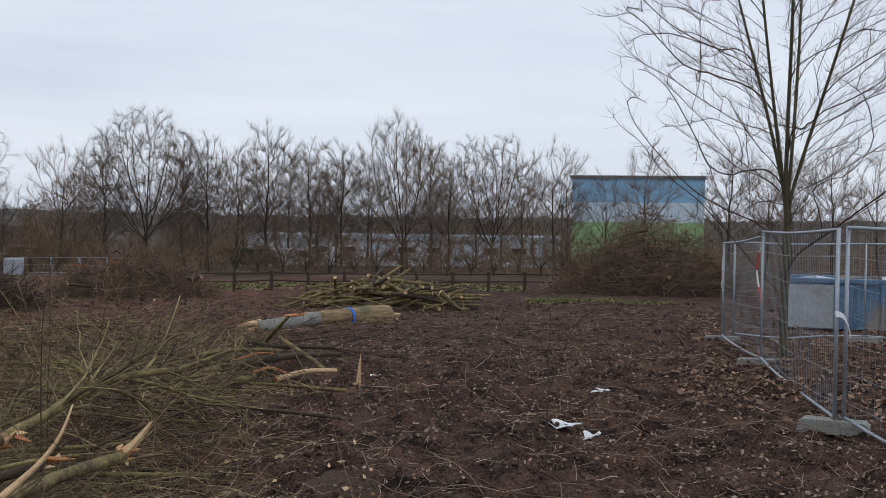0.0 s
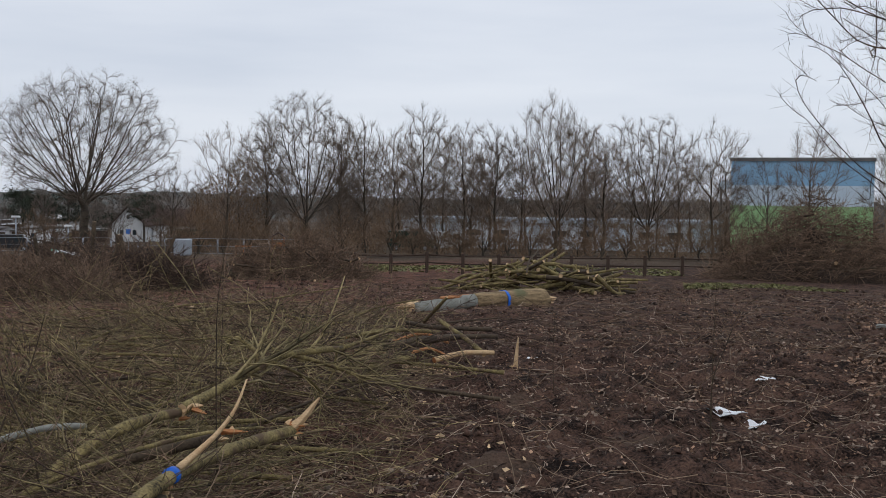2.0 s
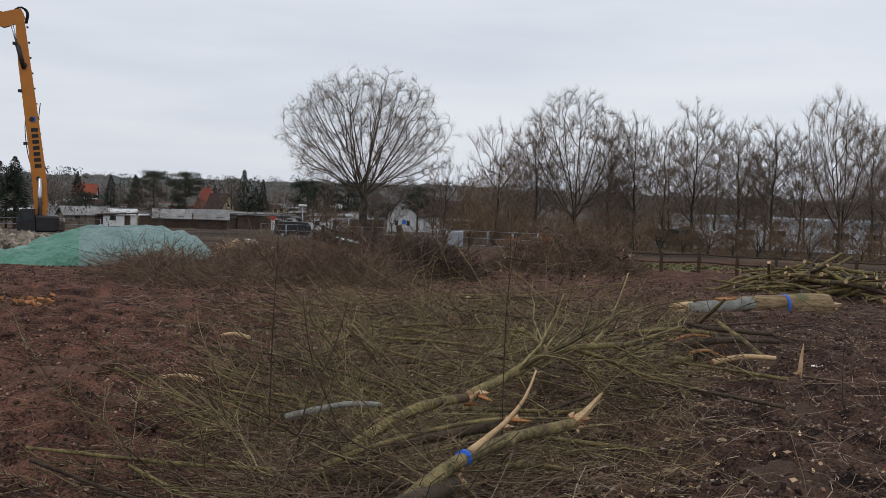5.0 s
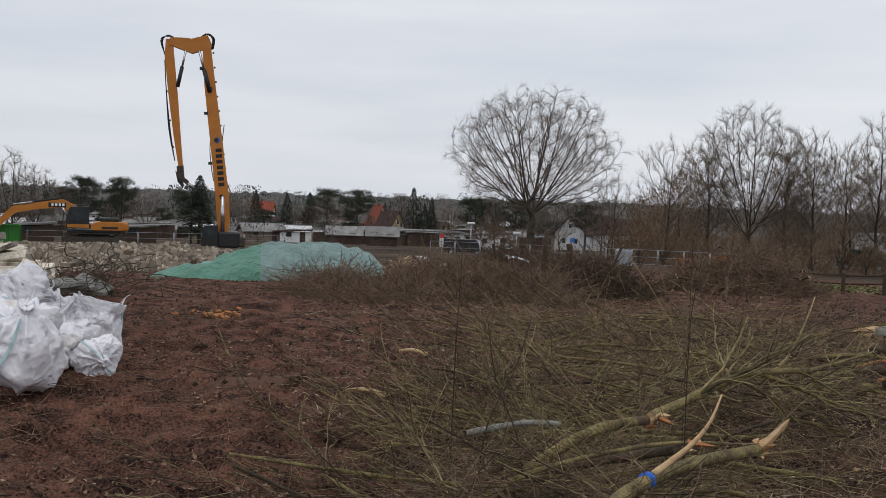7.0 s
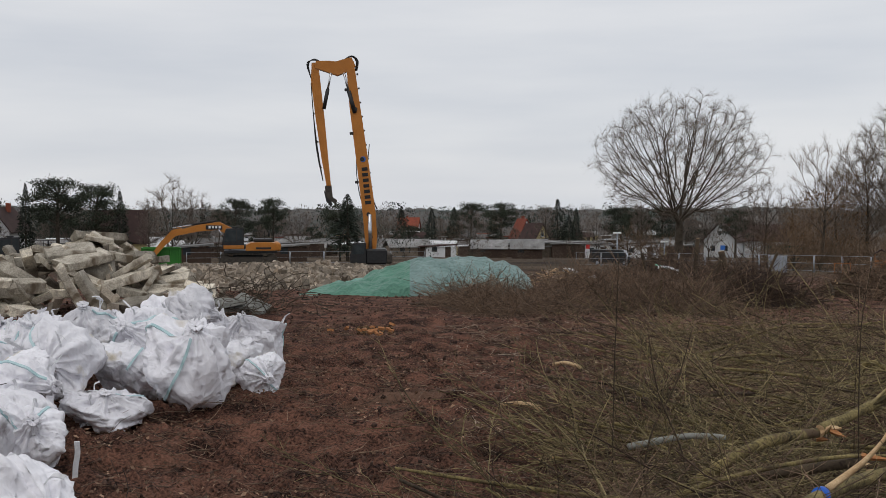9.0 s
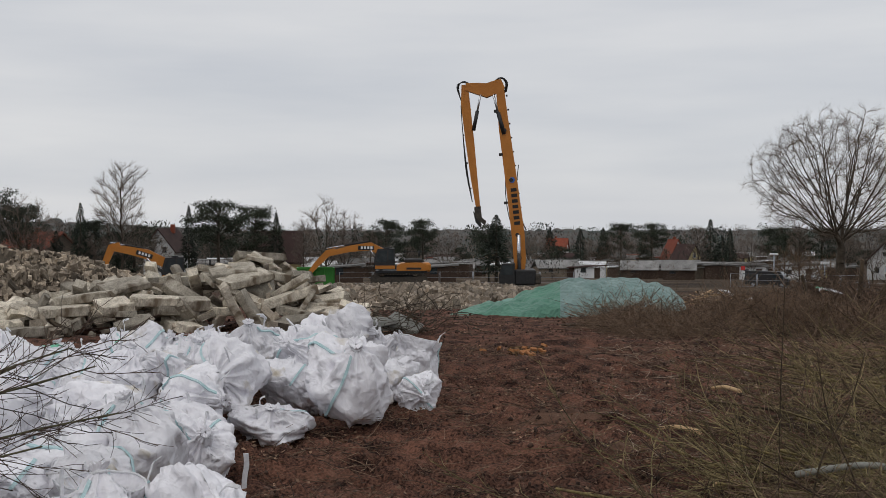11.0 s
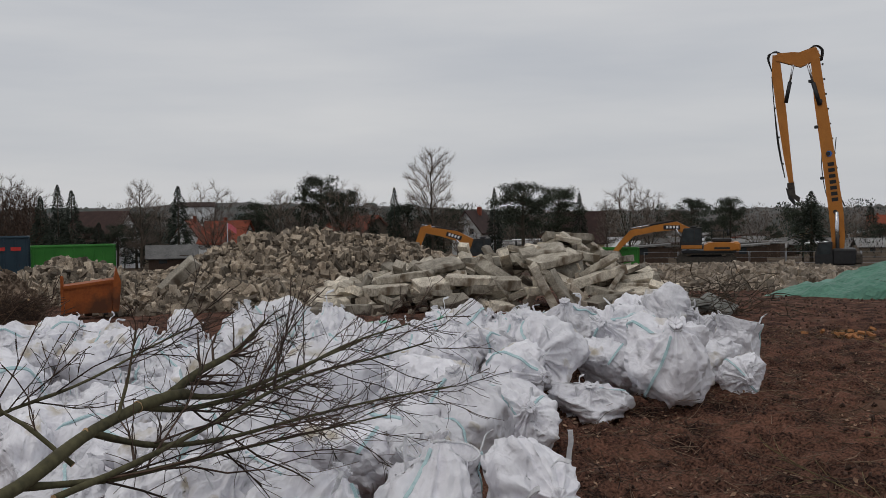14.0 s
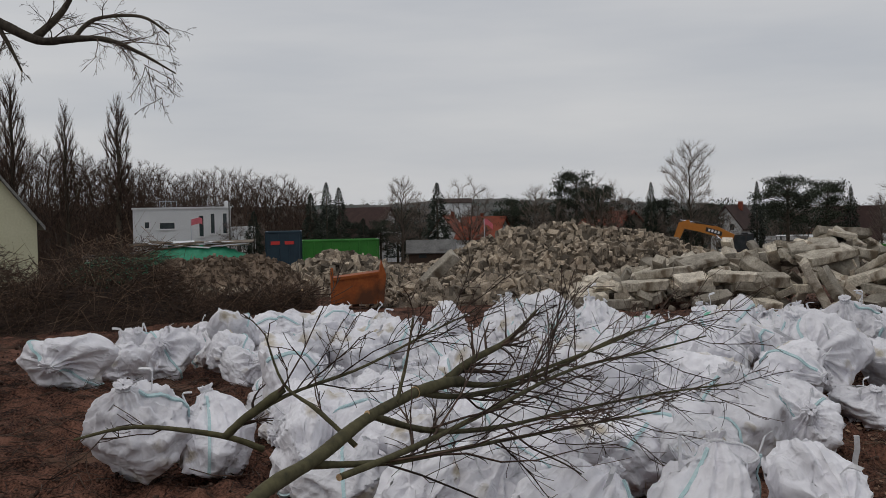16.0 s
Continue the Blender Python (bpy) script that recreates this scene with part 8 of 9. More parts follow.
for az, r, label in ((20.9, 21.0, "pale bare stick lying in the brush"), (33.5, 14.0, "pale bare stick on the bare soil"), (36.5, 11.0, "short pale stick on the bare soil"), (12.3, 38, "pale stick near the heap")):
    p = at(az, r, 0.1)
    t = thing("pale_stick", label, "stick", p, "pale sticks", turn=az * 5)
    part("wood", wood_limb("wood", [(-0.25, 0, 0.06), (0, 0.02, 0.09), (0.25, 0, 0.04)], 0.03, 0.02, CUT_WOOD, seed=int(az)), t)

# the cut branch that hangs over the white bags
OVER = {"main": ([(103.0, 3.9, 0.75), (95.0, 4.77, 1.04), (90.7, 5.22, 1.12), (87.7, 5.58, 1.21), (84.8, 5.95, 1.26)], 0.038, 0.027),
        "f1": ([(87.7, 5.58, 1.23), (84.1, 5.94, 1.06), (80.2, 6.39, 0.97), (75.9, 6.93, 0.95), (71.3, 7.47, 0.95), (67.1, 7.81, 0.97)], 0.019, 0.005),
        "f2": ([(84.8, 5.95, 1.26), (81.7, 6.31, 1.17), (77.3, 6.85, 1.19), (73.1, 7.39, 1.34), (69.3, 7.84, 1.43)], 0.019, 0.005),
        "f3": ([(91.1, 5.22, 1.09), (86.4, 5.56, 1.0), (81.4, 6.1, 0.94), (76.3, 6.53, 0.93), (71.2, 7.06, 0.92)], 0.019, 0.005),
        "f4": ([(89.7, 5.2, 1.03), (85.1, 5.65, 1.05), (80.7, 6.19, 1.11), (75.9, 6.83, 1.22), (71.5, 7.27, 1.27), (68.3, 7.72, 1.31)], 0.019, 0.005),
        "f5": ([(82.9, 6.22, 1.27), (81.4, 6.4, 1.35), (79.2, 6.67, 1.43), (77.5, 6.95, 1.57)], 0.03, 0.008),
        "f6": ([(82.9, 6.22, 1.27), (80.0, 6.48, 1.2), (76.1, 6.93, 1.26), (72.2, 7.38, 1.37)], 0.02, 0.006),
        "f7": ([(94.3, 5.77, 1.13), (91.5, 5.83, 1.29), (87.3, 6.08, 1.38), (83.5, 6.43, 1.51), (80.8, 6.8, 1.59)], 0.012, 0.004),
        "s1": ([(94.3, 5.77, 1.13), (93.2, 5.75, 1.23), (91.4, 5.83, 1.33)], 0.02, 0.02), "s2": ([(92.4, 5.84, 1.04), (94.4, 5.87, 1.12), (98.1, 6.01, 1.17), (100.7, 6.14, 1.11)], 0.018, 0.006),
        "s3": ([(88.4, 5.49, 1.1), (90.1, 5.61, 1.26), (91.4, 5.83, 1.36), (92.1, 5.94, 1.6)], 0.014, 0.004), "s4": ([(86.0, 5.76, 1.24), (85.2, 5.95, 1.42), (84.7, 6.05, 1.64)], 0.012, 0.004),
        "f8": ([(84.8, 5.95, 1.26), (83.0, 6.15, 1.27), (82.0, 6.3, 1.25)], 0.035, 0.03)}
t = thing("cut_branch", "long cut branch with greenish bark lying over the white bags", "branch", (0, 0, 0))
rng = np.random.RandomState(8)
for k, (pts, a, b) in OVER.items():
    part("branch", wood_limb("branch", runs(pts), a, b, BARK_TREE_GREEN, seed=len(k) + ord(k[-1]), sides=8), t)
keys = ["f1", "f2", "f3", "f4", "f6", "f7", "f5"]
P0 = np.stack([spline(runs(OVER[k][0]), 12) for k in keys])
R0 = np.stack([np.linspace(OVER[k][1], OVER[k][2], 12) for k in keys])
lv = grown(rng, P0, R0, [(18, 0.18, 1.0, 32, 0.36, 0.5, 6, 0.1, 0.012, 0.003), (8, 0.15, 1.0, 40, 0.36, 0.6, 4, 0.15, 0.02, 0.0018)])
part("twig_tangle", mesh_of("twig_tangle", *stack(*[tubes(P, R, 4) for P, R in lv]), TWIG_DARK), t, "thin dark budding twigs", kind="stuff")
keys = ["s2", "s3", "s4", "s1"]
P0 = np.stack([spline(runs(OVER[k][0]), 8) for k in keys])
R0 = np.stack([np.linspace(OVER[k][1] * 0.8, OVER[k][2], 8) for k in keys])
lv = grown(rng, P0, R0, [(5, 0.2, 1.0, 45, 0.5, 0.5, 5, 0.14, 0.02, 0.003), (3, 0.3, 1.0, 40, 0.5, 0.6, 3, 0.15, 0.02, 0.002)])
part("side_twig_tangle", mesh_of("side_twig_tangle", *stack(*[tubes(P, R, 4) for P, R in lv]), TWIG_DARK), t, "thin dark side twigs", kind="stuff")

# the willow whose bough reaches into view
WILLOW = [([(108.0, 15.5, -0.3), (107.6, 15.4, 1.5), (106.5, 15.0, 3.2), (104.5, 14.4, 4.3), (101.7, 13.67, 4.52), (100.3, 13.45, 4.35), (98.6, 13.24, 4.14), (97.1, 13.02, 4.14), (95.6, 12.8, 4.11), (94.1, 12.59, 3.94), (92.5, 12.47, 3.72)], 0.28, 0.015),
          ([(98.8, 13.34, 4.17), (97.5, 13.33, 4.49), (96.7, 13.32, 4.85)], 0.05, 0.02), ([(97.1, 13.02, 4.14), (96.1, 13.01, 4.36), (94.0, 12.89, 4.39), (92.7, 12.77, 4.19)], 0.03, 0.01), ([(100.3, 13.45, 4.29), (99.8, 13.35, 4.04), (99.4, 13.24, 3.8)], 0.03, 0.01),
          ([(107.0, 15.2, 2.6), (105.5, 15.6, 4.4), (103.5, 15.4, 5.8), (101.0, 15.0, 6.4)], 0.16, 0.03), ([(107.3, 15.3, 2.2), (110.0, 16.0, 4.2), (113.0, 16.4, 5.6)], 0.16, 0.03)]
t = thing("willow", "bare willow with a dark bough and hanging twigs", "tree", at(108.0, 15.5))
off = -t.matrix_basis.translation
part("trunk", wood_limb("trunk", [Vector(p) + off for p in runs(WILLOW[0][0][:4])], 0.24, 0.08, BARK_TREE, seed=3, sides=10), t)
part("bough", wood_limb("bough", [Vector(p) + off for p in runs(WILLOW[0][0][3:])], 0.078, 0.008, BARK_TREE, seed=4, sides=10), t)
for pts, a, b in WILLOW[1:]:
    part("bough", wood_limb("bough", [Vector(p) + off for p in runs(pts)], a, b, BARK_TREE, seed=int(b * 900), sides=8), t)
P0 = np.stack([spline([Vector(p) + off for p in runs(w)], 10) for w in ([(98.6, 13.24, 4.14), (97.1, 13.02, 4.14), (95.6, 12.8, 4.11), (94.1, 12.59, 3.94), (92.5, 12.47, 3.72)], WILLOW[1][0], WILLOW[2][0], WILLOW[3][0], [(95.6, 12.8, 4.11), (94.5, 12.7, 4.0), (93.4, 12.6, 3.6), (92.8, 12.6, 3.2)])])
R0 = np.stack([np.linspace(0.028, 0.01, 10)] * 5)
rng = np.random.RandomState(14)
lv = grown(rng, P0, R0, [(14, 0.1, 1.0, 46, 0.4, 0.4, 6, 0.16, -0.04, 0.003), (6, 0.2, 1.0, 40, 0.5, 0.5, 5, 0.17, -0.07, 0.0019), (3, 0.2, 1, 36, 0.5, 0.7, 4, 0.14, -0.1, 0.0014)])
part("twig_tangle", mesh_of("twig_tangle", *stack(*[tubes(P, R, 3) for P, R in lv]), TWIG_DARK), t, "fine hanging twigs", kind="stuff")

# thin saplings left standing
for i, (pts, r) in enumerate([([(19.9, 7.5, 0.0), (20.0, 7.5, 0.7), (20.0, 7.5, 1.18), (19.9, 7.5, 1.51), (19.4, 7.5, 1.95)], 0.0055), ([(-6.2, 9.5, -0.02), (-6.2, 9.5, 0.5), (-6.2, 9.5, 0.88), (-6.3, 9.5, 1.5)], 0.006), ([(-6.2, 9.5, 0.1), (-6.2, 9.5, 0.6), (-6.8, 9.5, 0.93), (-7.6, 9.5, 1.26), (-8.7, 9.5, 1.41)], 0.007),
                               ([(32.4, 8.05, 0), (32.3, 8.05, 1.02), (32.2, 8.05, 1.42), (32.1, 8.05, 1.9)], 0.006), ([(19.7, 9.0, 0.0), (19.7, 9.02, 0.69), (19.6, 9.02, 1.26), (19.6, 9.02, 2.0)], 0.0055), ([(28.6, 7.05, 0.1), (29.0, 7.05, 0.58), (30.4, 7.05, 1.02), (31.0, 7.05, 1.45)], 0.008),
                               ([(31.2, 7.5, 0.1), (30.6, 7.55, 0.6), (29.2, 7.55, 1.01), (28.4, 7.54, 1.4)], 0.008), ([(1.9, 12.0, 0), (2.0, 12, 0.5), (1.9, 12.0, 0.95)], 0.006)]):
    b = up(pts[0][0], pts[0][1], float(ground_z(*up(pts[0][0], pts[0][1], 0)[:2])))
    t = thing("sapling", "thin bare sapling standing in the cleared soil", "sapling", b, "thin saplings")
    P = [Vector(p) - b for p in runs(pts)]
    P[0] = Vector((0, 0, -0.05))
    part("stem", wood_limb("stem", P, r, r * 0.35, BARK_BROWN, seed=i, sides=6), t)
    rng = np.random.RandomState(i)
    lv = grown(rng, spline(P, 10)[None], np.linspace(r, r * 0.4, 10)[None], [(7, 0.35, 1.0, 40, 0.22, 0.5, 4, 0.1, 0.03, 0.002), (2, 0.3, 1.0, 40, 0.4, 0.6, 3, 0.1, 0.02, 0.0015)])
    part("twig_tangle", mesh_of("twig_tangle", *stack(*[tubes(p, q, 3) for p, q in lv]), TWIG_BROWN), t, "thin side shoots", kind="stuff")


# ---- litter on the soil ----
def scatter(rng, n, az, r, power=1.0):
    a = np.radians(rng.uniform(az[0], az[1], n))
    q = r[0] + (r[1] - r[0]) * rng.uniform(0, 1, n) ** power
    x, y = -q * np.sin(a), q * np.cos(a)
    return np.stack([x, y, ground_z(x, y)], 1)


def ground_sticks(name, label, n, az, r, L, rad, mt, seed, flat=0.1, curve=0.2, power=0.8, lift=0.008, n_pts=4):
    rng = np.random.RandomState(seed)
    P, R = sticks(rng, n, lambda g, m: scatter(g, m, az, r, power) + [0, 0, lift], L, rad, n_pts, flat, curve, 0.6)
    P = clamp_ground(P, R, lift=0.002)
    return tagged(new(name, mesh_of(name, *tubes(P, R, 3), mt)), label, "litter", kind="stuff")


ground_sticks("twig_litter", "dry grey-brown twigs strewn over the soil", 3800, (-26, 40), (4.2, 30), (0.06, 0.6), (0.0018, 0.005), STRAW, 1, 0.12, 0.35)
ground_sticks("dark_twig_litter", "dark twigs strewn over the soil", 4600, (-26, 60), (4.2, 20), (0.05, 0.4), (0.002, 0.006), TWIG_DARK, 2, 0.15, 0.35)
ground_sticks("long_stalks", "long bent dry stalks on the soil", 170, (-24, 34), (4.2, 14), (0.5, 1.6), (0.003, 0.006), TWIG_GREY, 3, 0.14, 0.3, 0.8, 0.03, 8)
ground_sticks("mat_of_twigs", "dense mat of fine felled twigs", 1700, (9, 29), (6.5, 21), (0.3, 1.4), (0.0015, 0.0045), TWIG_GREEN, 4, 0.24, 0.36, 0.8, 0.1, 6)
ground_sticks("brown_mat_of_twigs", "dense mat of brown felled twigs", 1500, (9, 32), (5.0, 22), (0.25, 1.1), (0.0018, 0.004), TWIG_GREY, 5, 0.2, 0.34, 0.8, 0.06, 6)
ground_sticks("far_twig_litter", "twigs strewn over the far soil", 3600, (-24, 38), (16, 40), (0.2, 0.9), (0.005, 0.01), TWIG_BROWN, 6, 0.12, 0.35, 1.0, 0.02)
ground_sticks("near_brush", "loose brown brush piled over the broken limbs", 1100, (20, 34), (4.6, 8.2), (0.4, 1.4), (0.0015, 0.005), TWIG_BROWN, 9, 0.25, 0.3, 0.8, 0.2, 7)
ground_sticks("near_green_brush", "loose green shoots over the broken limbs", 420, (20, 31), (6.0, 10), (0.5, 1.4), (0.002, 0.005), TWIG_GREEN, 10, 0.3, 0.26, 0.8, 0.25, 7)
ground_sticks("track_litter", "thin twigs on the bare track", 2200, (31, 60), (6, 22), (0.15, 0.7), (0.0018, 0.005), TWIG_BROWN, 7)
ground_sticks("bag_edge_litter", "dark twigs on the soil beside the bags", 1600, (88, 103), (6, 24), (0.15, 0.7), (0.003, 0.007), TWIG_DARK, 8)


def leaf_litter(name, label, n, az, r, size, mt, seed, power=0.8):
    rng = np.random.RandomState(seed)
    c = scatter(rng, 2 * n, az, r, power) + [0, 0, 0.012]
    lie = noise3(c * [0.55, 0.55, 0] + seed * 3.3) + 0.5 * noise3(c * [2.1, 2.1, 0] + seed)
    c = c[np.argsort(-(lie + rng.normal(size=2 * n) * 0.3))[:n]]
    o = rng.normal(size=(n, 3)) * [1, 1, 0.35]
    V, F = blades(rng, c, o * 3, rng.uniform(*size, n), rng.uniform(*size, n) * 0.8)
    V[:, 2] = np.maximum(V[:, 2], ground_z(V[:, 0], V[:, 1]) + 0.004)
    return tagged(new(name, mesh_of(name, V, F, mt)), label, "litter", kind="stuff")


leaf_litter("leaf_litter", "brown dead leaves over the soil", 34000, (-26, 60), (4.2, 32), (0.02, 0.065), LEAF_LITTER, 1)
leaf_litter("pale_leaf_litter", "pale curled dead leaves over the soil", 10500, (-26, 34), (4.2, 20), (0.02, 0.07), LEAF_PALE, 2)
leaf_litter("wood_chip_litter", "pale wood chips strewn near the limbs", 700, (2, 32), (6, 17), (0.03, 0.09), CHIP, 3)
leaf_litter("sawdust_patch", "heap of yellow sawdust beside the split limbs", 900, (7.4, 10.0), (12.9, 14.0), (0.03, 0.07), CHIP, 4, 1.0)
leaf_litter("orange_chip_patch", "patch of orange wood chips on the track", 260, (42.3, 44.2), (19.5, 21.5), (0.05, 0.14), DRY_LEAF, 5, 1.0)
stump = thing("torn_stump", "torn orange root stump on the track", "stump", at(43.2, 20.5))
_r = np.random.RandomState(12)
for k in range(16):
    v, f = chunk_mesh(700 + k, 0.13, 0.06, 0.05)
    part("wood_piece", mesh_of("wood_piece", v, f, CUT_ORANGE), stump, at=pose(_r.normal() * 0.4, _r.normal() * 0.3, 0.03 + 0.06 * _r.rand(), _r.uniform(-30, 30), _r.uniform(-30, 30), _r.uniform(0, 180)))
leaf_litter("grass_strip", "thin strip of winter grass by the brush heap", 2600, (-13, -5), (36, 39), (0.1, 0.22), GRASS, 6, 1.0)
leaf_litter("grass_strip_far", "winter grass below the wooden fence", 3600, (-5, 12), (46, 56), (0.12, 0.26), GRASS, 7, 1.0)
leaf_litter("bank_leaf_litter", "brown dead leaves behind the mesh fence", 5000, (-26, -13), (12, 30), (0.05, 0.12), LEAF_LITTER, 8, 1.0)


def clods(name, label, n, az, r, size, seed):
    """Crumbs and lumps of churned soil."""
    rng = np.random.RandomState(seed)
    c = scatter(rng, n, az, r, 1.0)
    sz = np.exp(rng.uniform(np.log(size[0]), np.log(size[1]), n)) * (0.45 + np.hypot(c[:, 0], c[:, 1]) / 60)
    vs, fs = [], []
    for k in range(n):
        v, f = PEBBLES[k % len(PEBBLES)]
        vs.append((v * sz[k] * (1, 1.4, 1.3)) @ np.array(turn_of(rng)).T + c[k] + [0, 0, 0.1 * sz[k]])
        fs.append(np.array(f) + 8 * k)
    return tagged(new(name, mesh_of(name, np.concatenate(vs), np.concatenate(fs), CLOD)), label, "soil", kind="stuff")


clods("soil_clods", "crumbs and lumps of dark churned soil", 11000, (-26, 36), (4.5, 36), (0.02, 0.12), 1)
clods("track_clods", "lumps of reddish soil on the track", 6500, (33, 62), (5, 42), (0.02, 0.09), 2)
clods("edge_clods", "lumps of dark soil beside the bags", 2200, (88, 104), (6, 30), (0.02, 0.09), 3)
for az, r, s in ((-7.0, 11.2, 0.19), (-8.4, 11.1, 0.14), (-8.9, 13.2, 0.12), (3.0, 15.0, 0.08)):
    g = np.linspace(-1, 1, 7)
    X, Y = np.meshgrid(g, g, indexing="ij")
    Z = 0.25 * noise3(np.stack([X * 1.5 + az, Y * 1.5, X * 0 + 2], -1)) + 0.25
    V = (np.stack([X, Y * 0.55, Z], -1) * s).reshape(-1, 3)
    i, j = np.arange(6)[:, None], np.arange(6)[None]
    F = np.stack([i * 7 + j, (i + 1) * 7 + j, (i + 1) * 7 + j + 1, i * 7 + j + 1], -1).reshape(-1, 4)
    ob = new("paper_scrap", mesh_of("paper_scrap", np.concatenate([V, V - [0, 0, 0.006]]), np.concatenate([F, F[:, ::-1] + 49]), PAPER, True))
    ob.matrix_world = Matrix.Translation(at(az, r, 0.0)) @ Matrix.Rotation(az, 4, "Z")
    tagged(ob, "crumpled white paper scrap on the soil", "paper", "paper scraps")

# ---- small things of the middle distance ----
t = thing("plank_pile", "pile of pale broken planks beside the tarpaulin", "plank pile", at(33.2, 42), turn=33)
rng = np.random.RandomState(3)
for k in range(110):
    x = rng.uniform(-1.3, 1.5)
    z = max(0.05, (1 - (x / 1.7) ** 2) * rng.uniform(0.1, 0.7))
    v, f = box(rng.uniform(0.4, 0.95), 0.08, 0.03, (0, 0, 0), bevel=0.008)
    part("plank", mesh_of("plank", v, f, (CUT_WOOD, SHED_WOOD, STRAW)[k % 3]), t, at=pose(x, rng.uniform(-0.7, 0.7), z, rng.normal() * 10, rng.normal() * 12, rng.uniform(0, 180)))


def site_line(az0, r0, az1, r1, n):
    p = [at(az0 + (az1 - az0) * k / n, r0 + (r1 - r0) * k / n) for k in range(n + 1)]
    for a, b in zip(p, p[1:]):
        d = b - a
        L = math.hypot(d.x, d.y)
        t = thing("mesh_fence_panel", "far galvanised mesh fence panel along the street", "fence", a, "far mesh fence panels", math.degrees(math.atan2(d.y, d.x)))
        for x in (0, L - 0.1):
            part("post", rod([(x, 0, 0), (x, 0, 1.2)], 0.024, 5, "post", STEEL), t)
        for z in (0.12, 0.65, 1.18):
            part("rail", rod([(0, 0, z), (L - 0.1, 0, z + d.z)], 0.014, 5, "rail", STEEL), t)


site_line(31.5, 96, 15.5, 74, 12)
site_line(52, 102, 39.5, 106, 7)
cab = thing("utility_cabinet", "grey steel utility cabinet by the fence", "cabinet", at(21.3, 78), turn=21)
part("body", mesh_of("body", *box(1.25, 0.5, 1.15, (0, 0, 0), bevel=0.03), STEEL), cab)
part("door", mesh_of("door", *box(0.58, 0.03, 0.95, (-0.3, -0.265, 0.1), bevel=0.01), STEEL), cab)
part("door", mesh_of("door", *box(0.58, 0.03, 0.95, (0.3, -0.265, 0.1), bevel=0.01), STEEL), cab)
for az, r, top, label in ((29.35, 100, -0.022, "grey street lamp with a flat white head"), (26.9, 104, -0.03, "grey street lamp behind the wide tree")):
    p = at(az, r)
    h = 2.2 + top * r - p.z
    t = thing("street_lamp", label, "street lamp", p, turn=az)
    part("pole", rod([(0, 0, 0), (0, 0, h)], [0.08, 0.05], 8, "pole", STEEL), t)
    part("lamp_head", mesh_of("lamp_head", *box(0.75, 0.35, 0.18, (0, 0, h - 0.05), bevel=0.04), PLASTER_WHITE), t)
for az, r, mt, label in ((24.0, 82, SIGN_BLUE, "blue and white traffic sign on a pole"), (30.9, 92, SIGN_RED, "red-rimmed triangular traffic sign"), (49.9, 96, SIGN_BLUE, "blue and white notice board on a post")):
    p = at(az, r)
    t = thing("traffic_sign", label, "sign", p, turn=az)
    part("pole", rod([(0, 0, 0), (0, 0, 1.85)], 0.025, 6, "pole", STEEL), t)
    part("face", mesh_of("face", *box(0.34, 0.04, 0.34, (0, -0.06, 1.5), bevel=0.01), mt), t)
    part("lower_face", mesh_of("lower_face", *box(0.34, 0.04, 0.2, (0, -0.06, 1.25), bevel=0.01), FRAME_WHITE), t)
hut = thing("play_tower", "orange wooden playground tower with a pitched roof", "playground tower", at(16.4, 72), turn=16, scale=0.7)
for x in (-0.55, 0.55):
    for y in (-0.55, 0.55):
        part("post", mesh_of("post", *box(0.12, 0.12, 1.9, (x, y, 0)), PLAY_ORANGE), hut)
part("deck", mesh_of("deck", *box(1.3, 1.3, 0.08, (0, 0, 0.8)), PLAY_ORANGE), hut)
part("railing", mesh_of("railing", *join(box(1.2, 0.05, 0.5, (0, -0.6, 0.95)), box(0.05, 1.2, 0.5, (0.6, 0, 0.95))), PLAY_ORANGE), hut)
part("roof", mesh_of("roof", *plate([(-0.85, 1.85), (0, 2.45), (0.85, 1.85), (0, 2.3)], 1.5), ROOF_DARK), hut)
t = thing("climbing_frame", "low orange playground frame behind the heap", "playground frame", at(18.2, 74), turn=18, scale=0.6)
for x in (-0.8, 0.0, 0.8):
    part("post", mesh_of("post", *box(0.1, 0.1, 1.2, (x, 0, 0)), PLAY_ORANGE), t)
part("beam", mesh_of("beam", *box(1.8, 0.1, 0.12, (0, 0, 1.15)), PLAY_ORANGE), t)


def van(spot, turn, paint, label):
    t = thing("van", label, "van", spot, turn=turn)
    o = [(-2.3, 0.35), (2.3, 0.35), (2.35, 0.95), (1.75, 1.15), (1.25, 1.95), (-2.2, 2.0), (-2.35, 1.0)]
    b = part("body", mesh_of("body", *plate(o, 1.8), paint), t)
    part("side_window", mesh_of("side_window", *plate([(0.55, 1.2), (1.55, 1.2), (1.15, 1.8), (0.55, 1.82)], 0.03, -0.925), GLASS), b)
    part("windscreen", mesh_of("windscreen", *plate([(1.7, 1.2), (1.74, 1.2), (1.32, 1.9), (1.28, 1.9)], 1.5), GLASS), b)
    for x in (-1.45, 1.45):
        for y in (-0.85, 0.85):
            w = part("wheel", mesh_of("tyre", *disc(0.34, 0.22, (x, y, 0.34)), BLACK), t)
            part("rim", mesh_of("rim", *disc(0.19, 0.24, (x, y, 0.34), 10), STEEL), w)
    return t


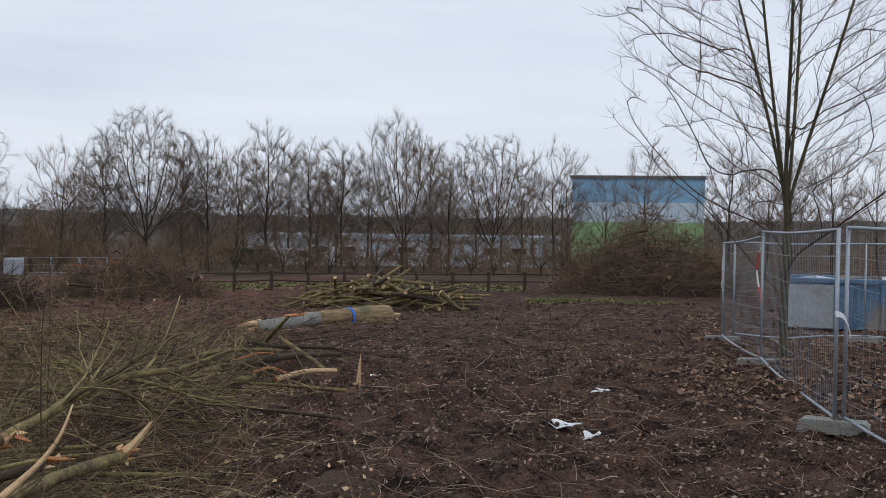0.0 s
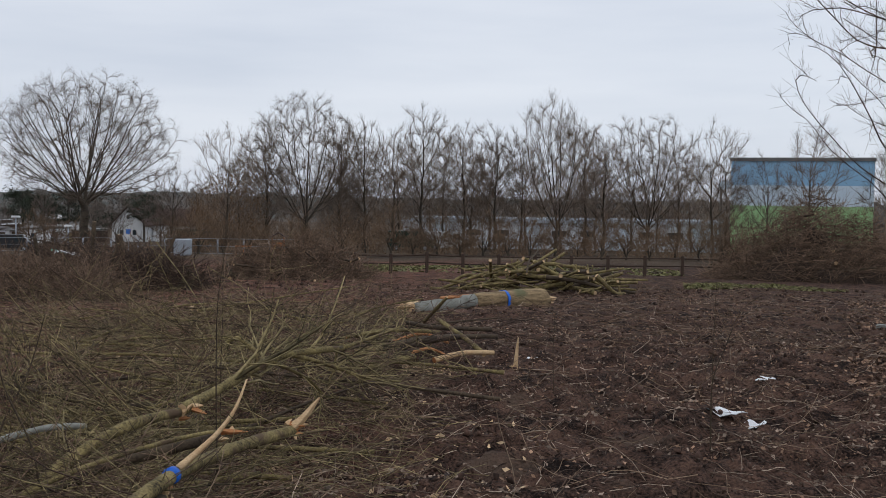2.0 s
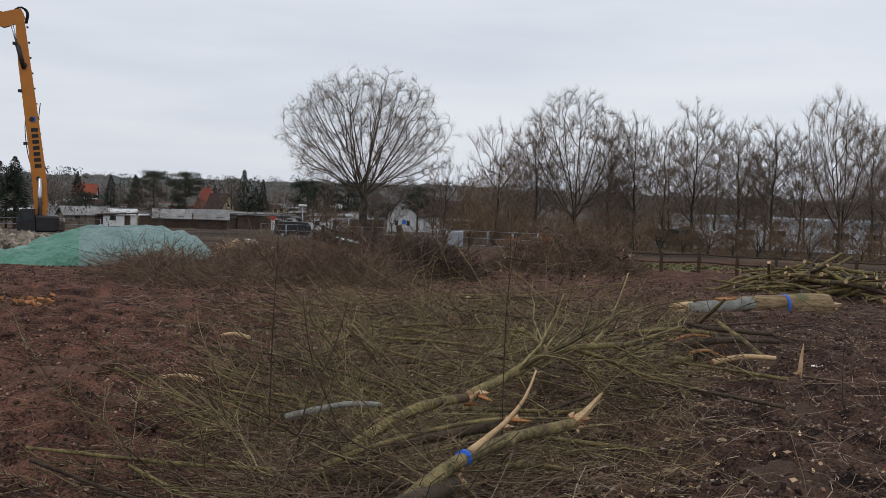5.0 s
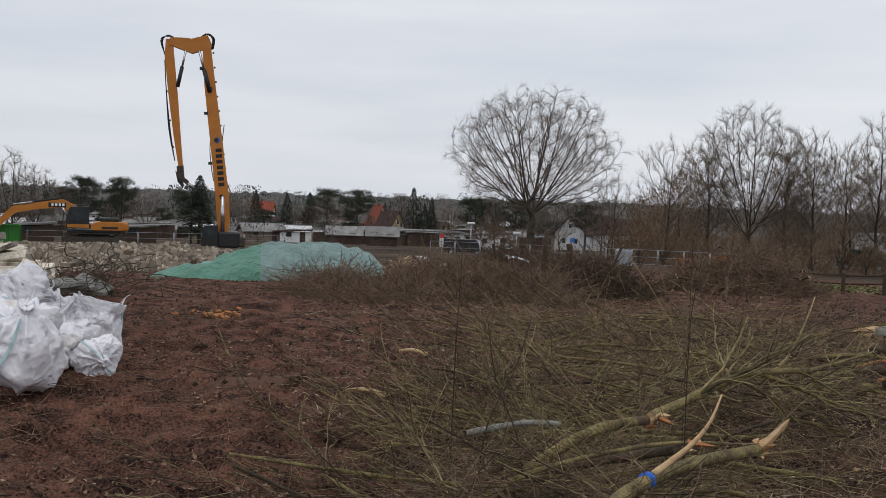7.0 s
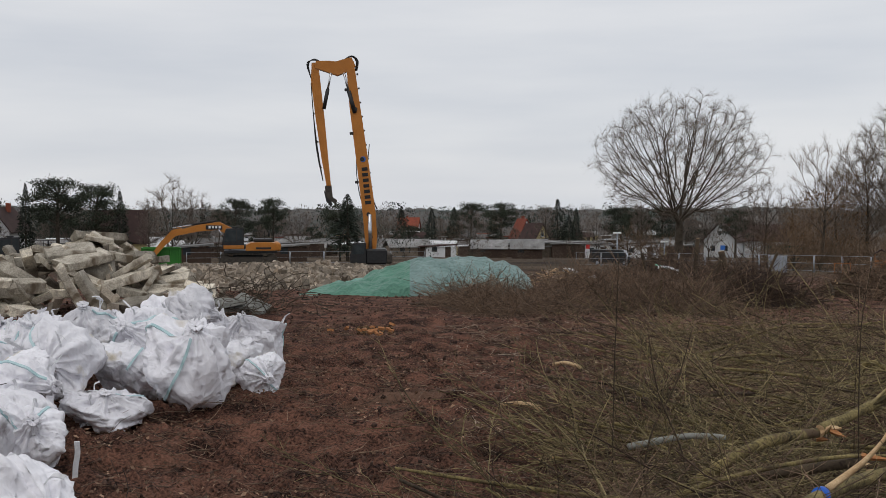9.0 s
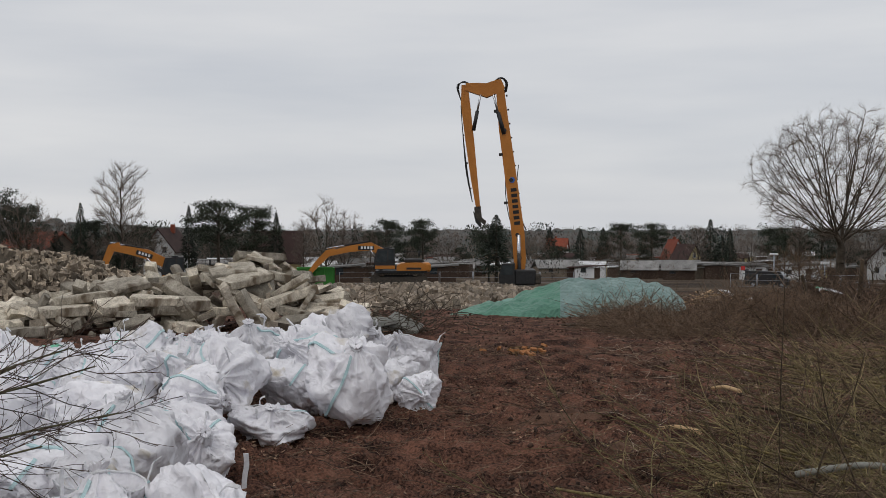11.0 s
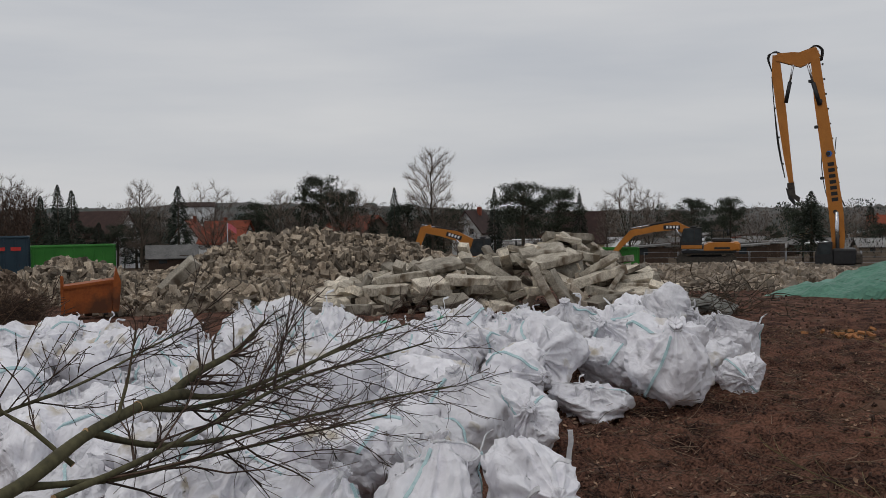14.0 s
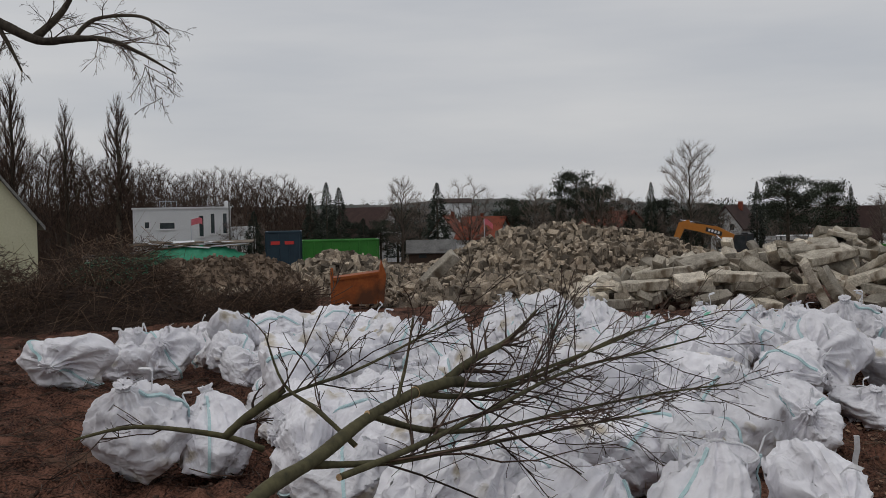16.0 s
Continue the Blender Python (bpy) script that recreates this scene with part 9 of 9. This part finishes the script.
van(at(9.4, 108), 9, CAR_PAINT, "dark green parked van behind the trees")
van(at(7.4, 112), 7, PLASTER_WHITE, "white parked van behind the trees")
van(at(20.6, 122), 30, CAR_PAINT, "dark parked van by the white house")
van(at(29.6, 100), 20, BLACK, "dark parked car by the street fence").scale = (0.85, 0.85, 0.72)
flag = thing("flag", "small faded pink flag on a thin pole", "flag", at(73.9, 105, 0), turn=74)
part("pole", rod([(0, 0, 0), (0, 0, 4.6)], 0.04, 6, "pole", STEEL), flag)
part("cloth", mesh_of("cloth", *ribbon(spline([(0.02, 0, 4.3), (0.3, 0.05, 4.25), (0.6, -0.04, 4.0), (0.85, 0.0, 3.8)], 9), 0.55, (0, 0, 1), 0, 0.01), RED_FLAG), flag)
flag = thing("flag", "small pink and white flag by the white house", "flag", at(89.2, 110, 0), turn=89)
part("pole", rod([(0, 0, 0), (0, 0, 5.2)], 0.04, 6, "pole", STEEL), flag)
part("cloth", mesh_of("cloth", *ribbon(spline([(0.02, 0, 4.9), (0.4, 0.05, 5.0), (0.8, -0.04, 5.1), (1.1, 0.0, 5.0)], 9), 0.6, (0, 0, 1), 0, 0.01), RED_FLAG), flag)

# torn plastic and upright stubs on the brush heaps
for az, r, z, s, mt, label in ((27.0, 39.6, 0.95, 0.42, PAPER, "crumpled white plastic sheet on the brush heap"), (26.4, 39.4, 0.7, 0.36, PAPER, "crumpled white plastic sheet on the brush heap"), (27.4, 39.8, 1.0, 0.25, BAG_GREEN, "torn green plastic sheet on the brush heap"), (31.6, 44, 0.5, 0.7, PAPER, "flat pale board sheet behind the plank pile")):
    g = np.linspace(-1, 1, 11)
    X, Y = np.meshgrid(g, g, indexing="ij")
    Z = 0.3 * noise3(np.stack([X * 1.8 + az, Y * 1.8, X * 0 + 2], -1)) + 0.14 * noise3(np.stack([X * 4.3 + az, Y * 4.3, X * 0], -1)) - 0.25 * X
    V = (np.stack([X, Y * 0.5, Z * 0.8], -1) * s).reshape(-1, 3)
    i, j = np.arange(10)[:, None], np.arange(10)[None]
    F = np.stack([i * 11 + j, (i + 1) * 11 + j, (i + 1) * 11 + j + 1, i * 11 + j + 1], -1).reshape(-1, 4)
    ob = new("plastic_sheet", mesh_of("plastic_sheet", np.concatenate([V, V - [0, 0, 0.01]]), np.concatenate([F, F[:, ::-1] + 121]), mt, False))
    ob.matrix_world = Matrix.Translation(at(az, r, z)) @ Matrix.Rotation(radians(az), 4, "Z")
    tagged(ob, label, "plastic sheet")
for az, r, h, r0, lean in ((25.9, 32.0, 1.95, 0.06, 0.1), (24.0, 31.5, 1.5, 0.09, -0.3), (25.2, 31.0, 1.3, 0.05, 0.35), (28.2, 33.0, 1.45, 0.05, -0.2), (22.6, 32.4, 1.5, 0.04, 0.5)):
    t = thing("cut_stub", "dark upright cut branch with a pale sawn end in the heap", "limb", at(az, r), "stubs in the brush heap", turn=az)
    part("wood", wood_limb("wood", [(0, 0, 0.1), (lean * 0.4, 0, h * 0.5), (lean, 0, h)], r0 * 1.2, r0, BARK_BROWN, seed=int(az * 10), sides=8), t)
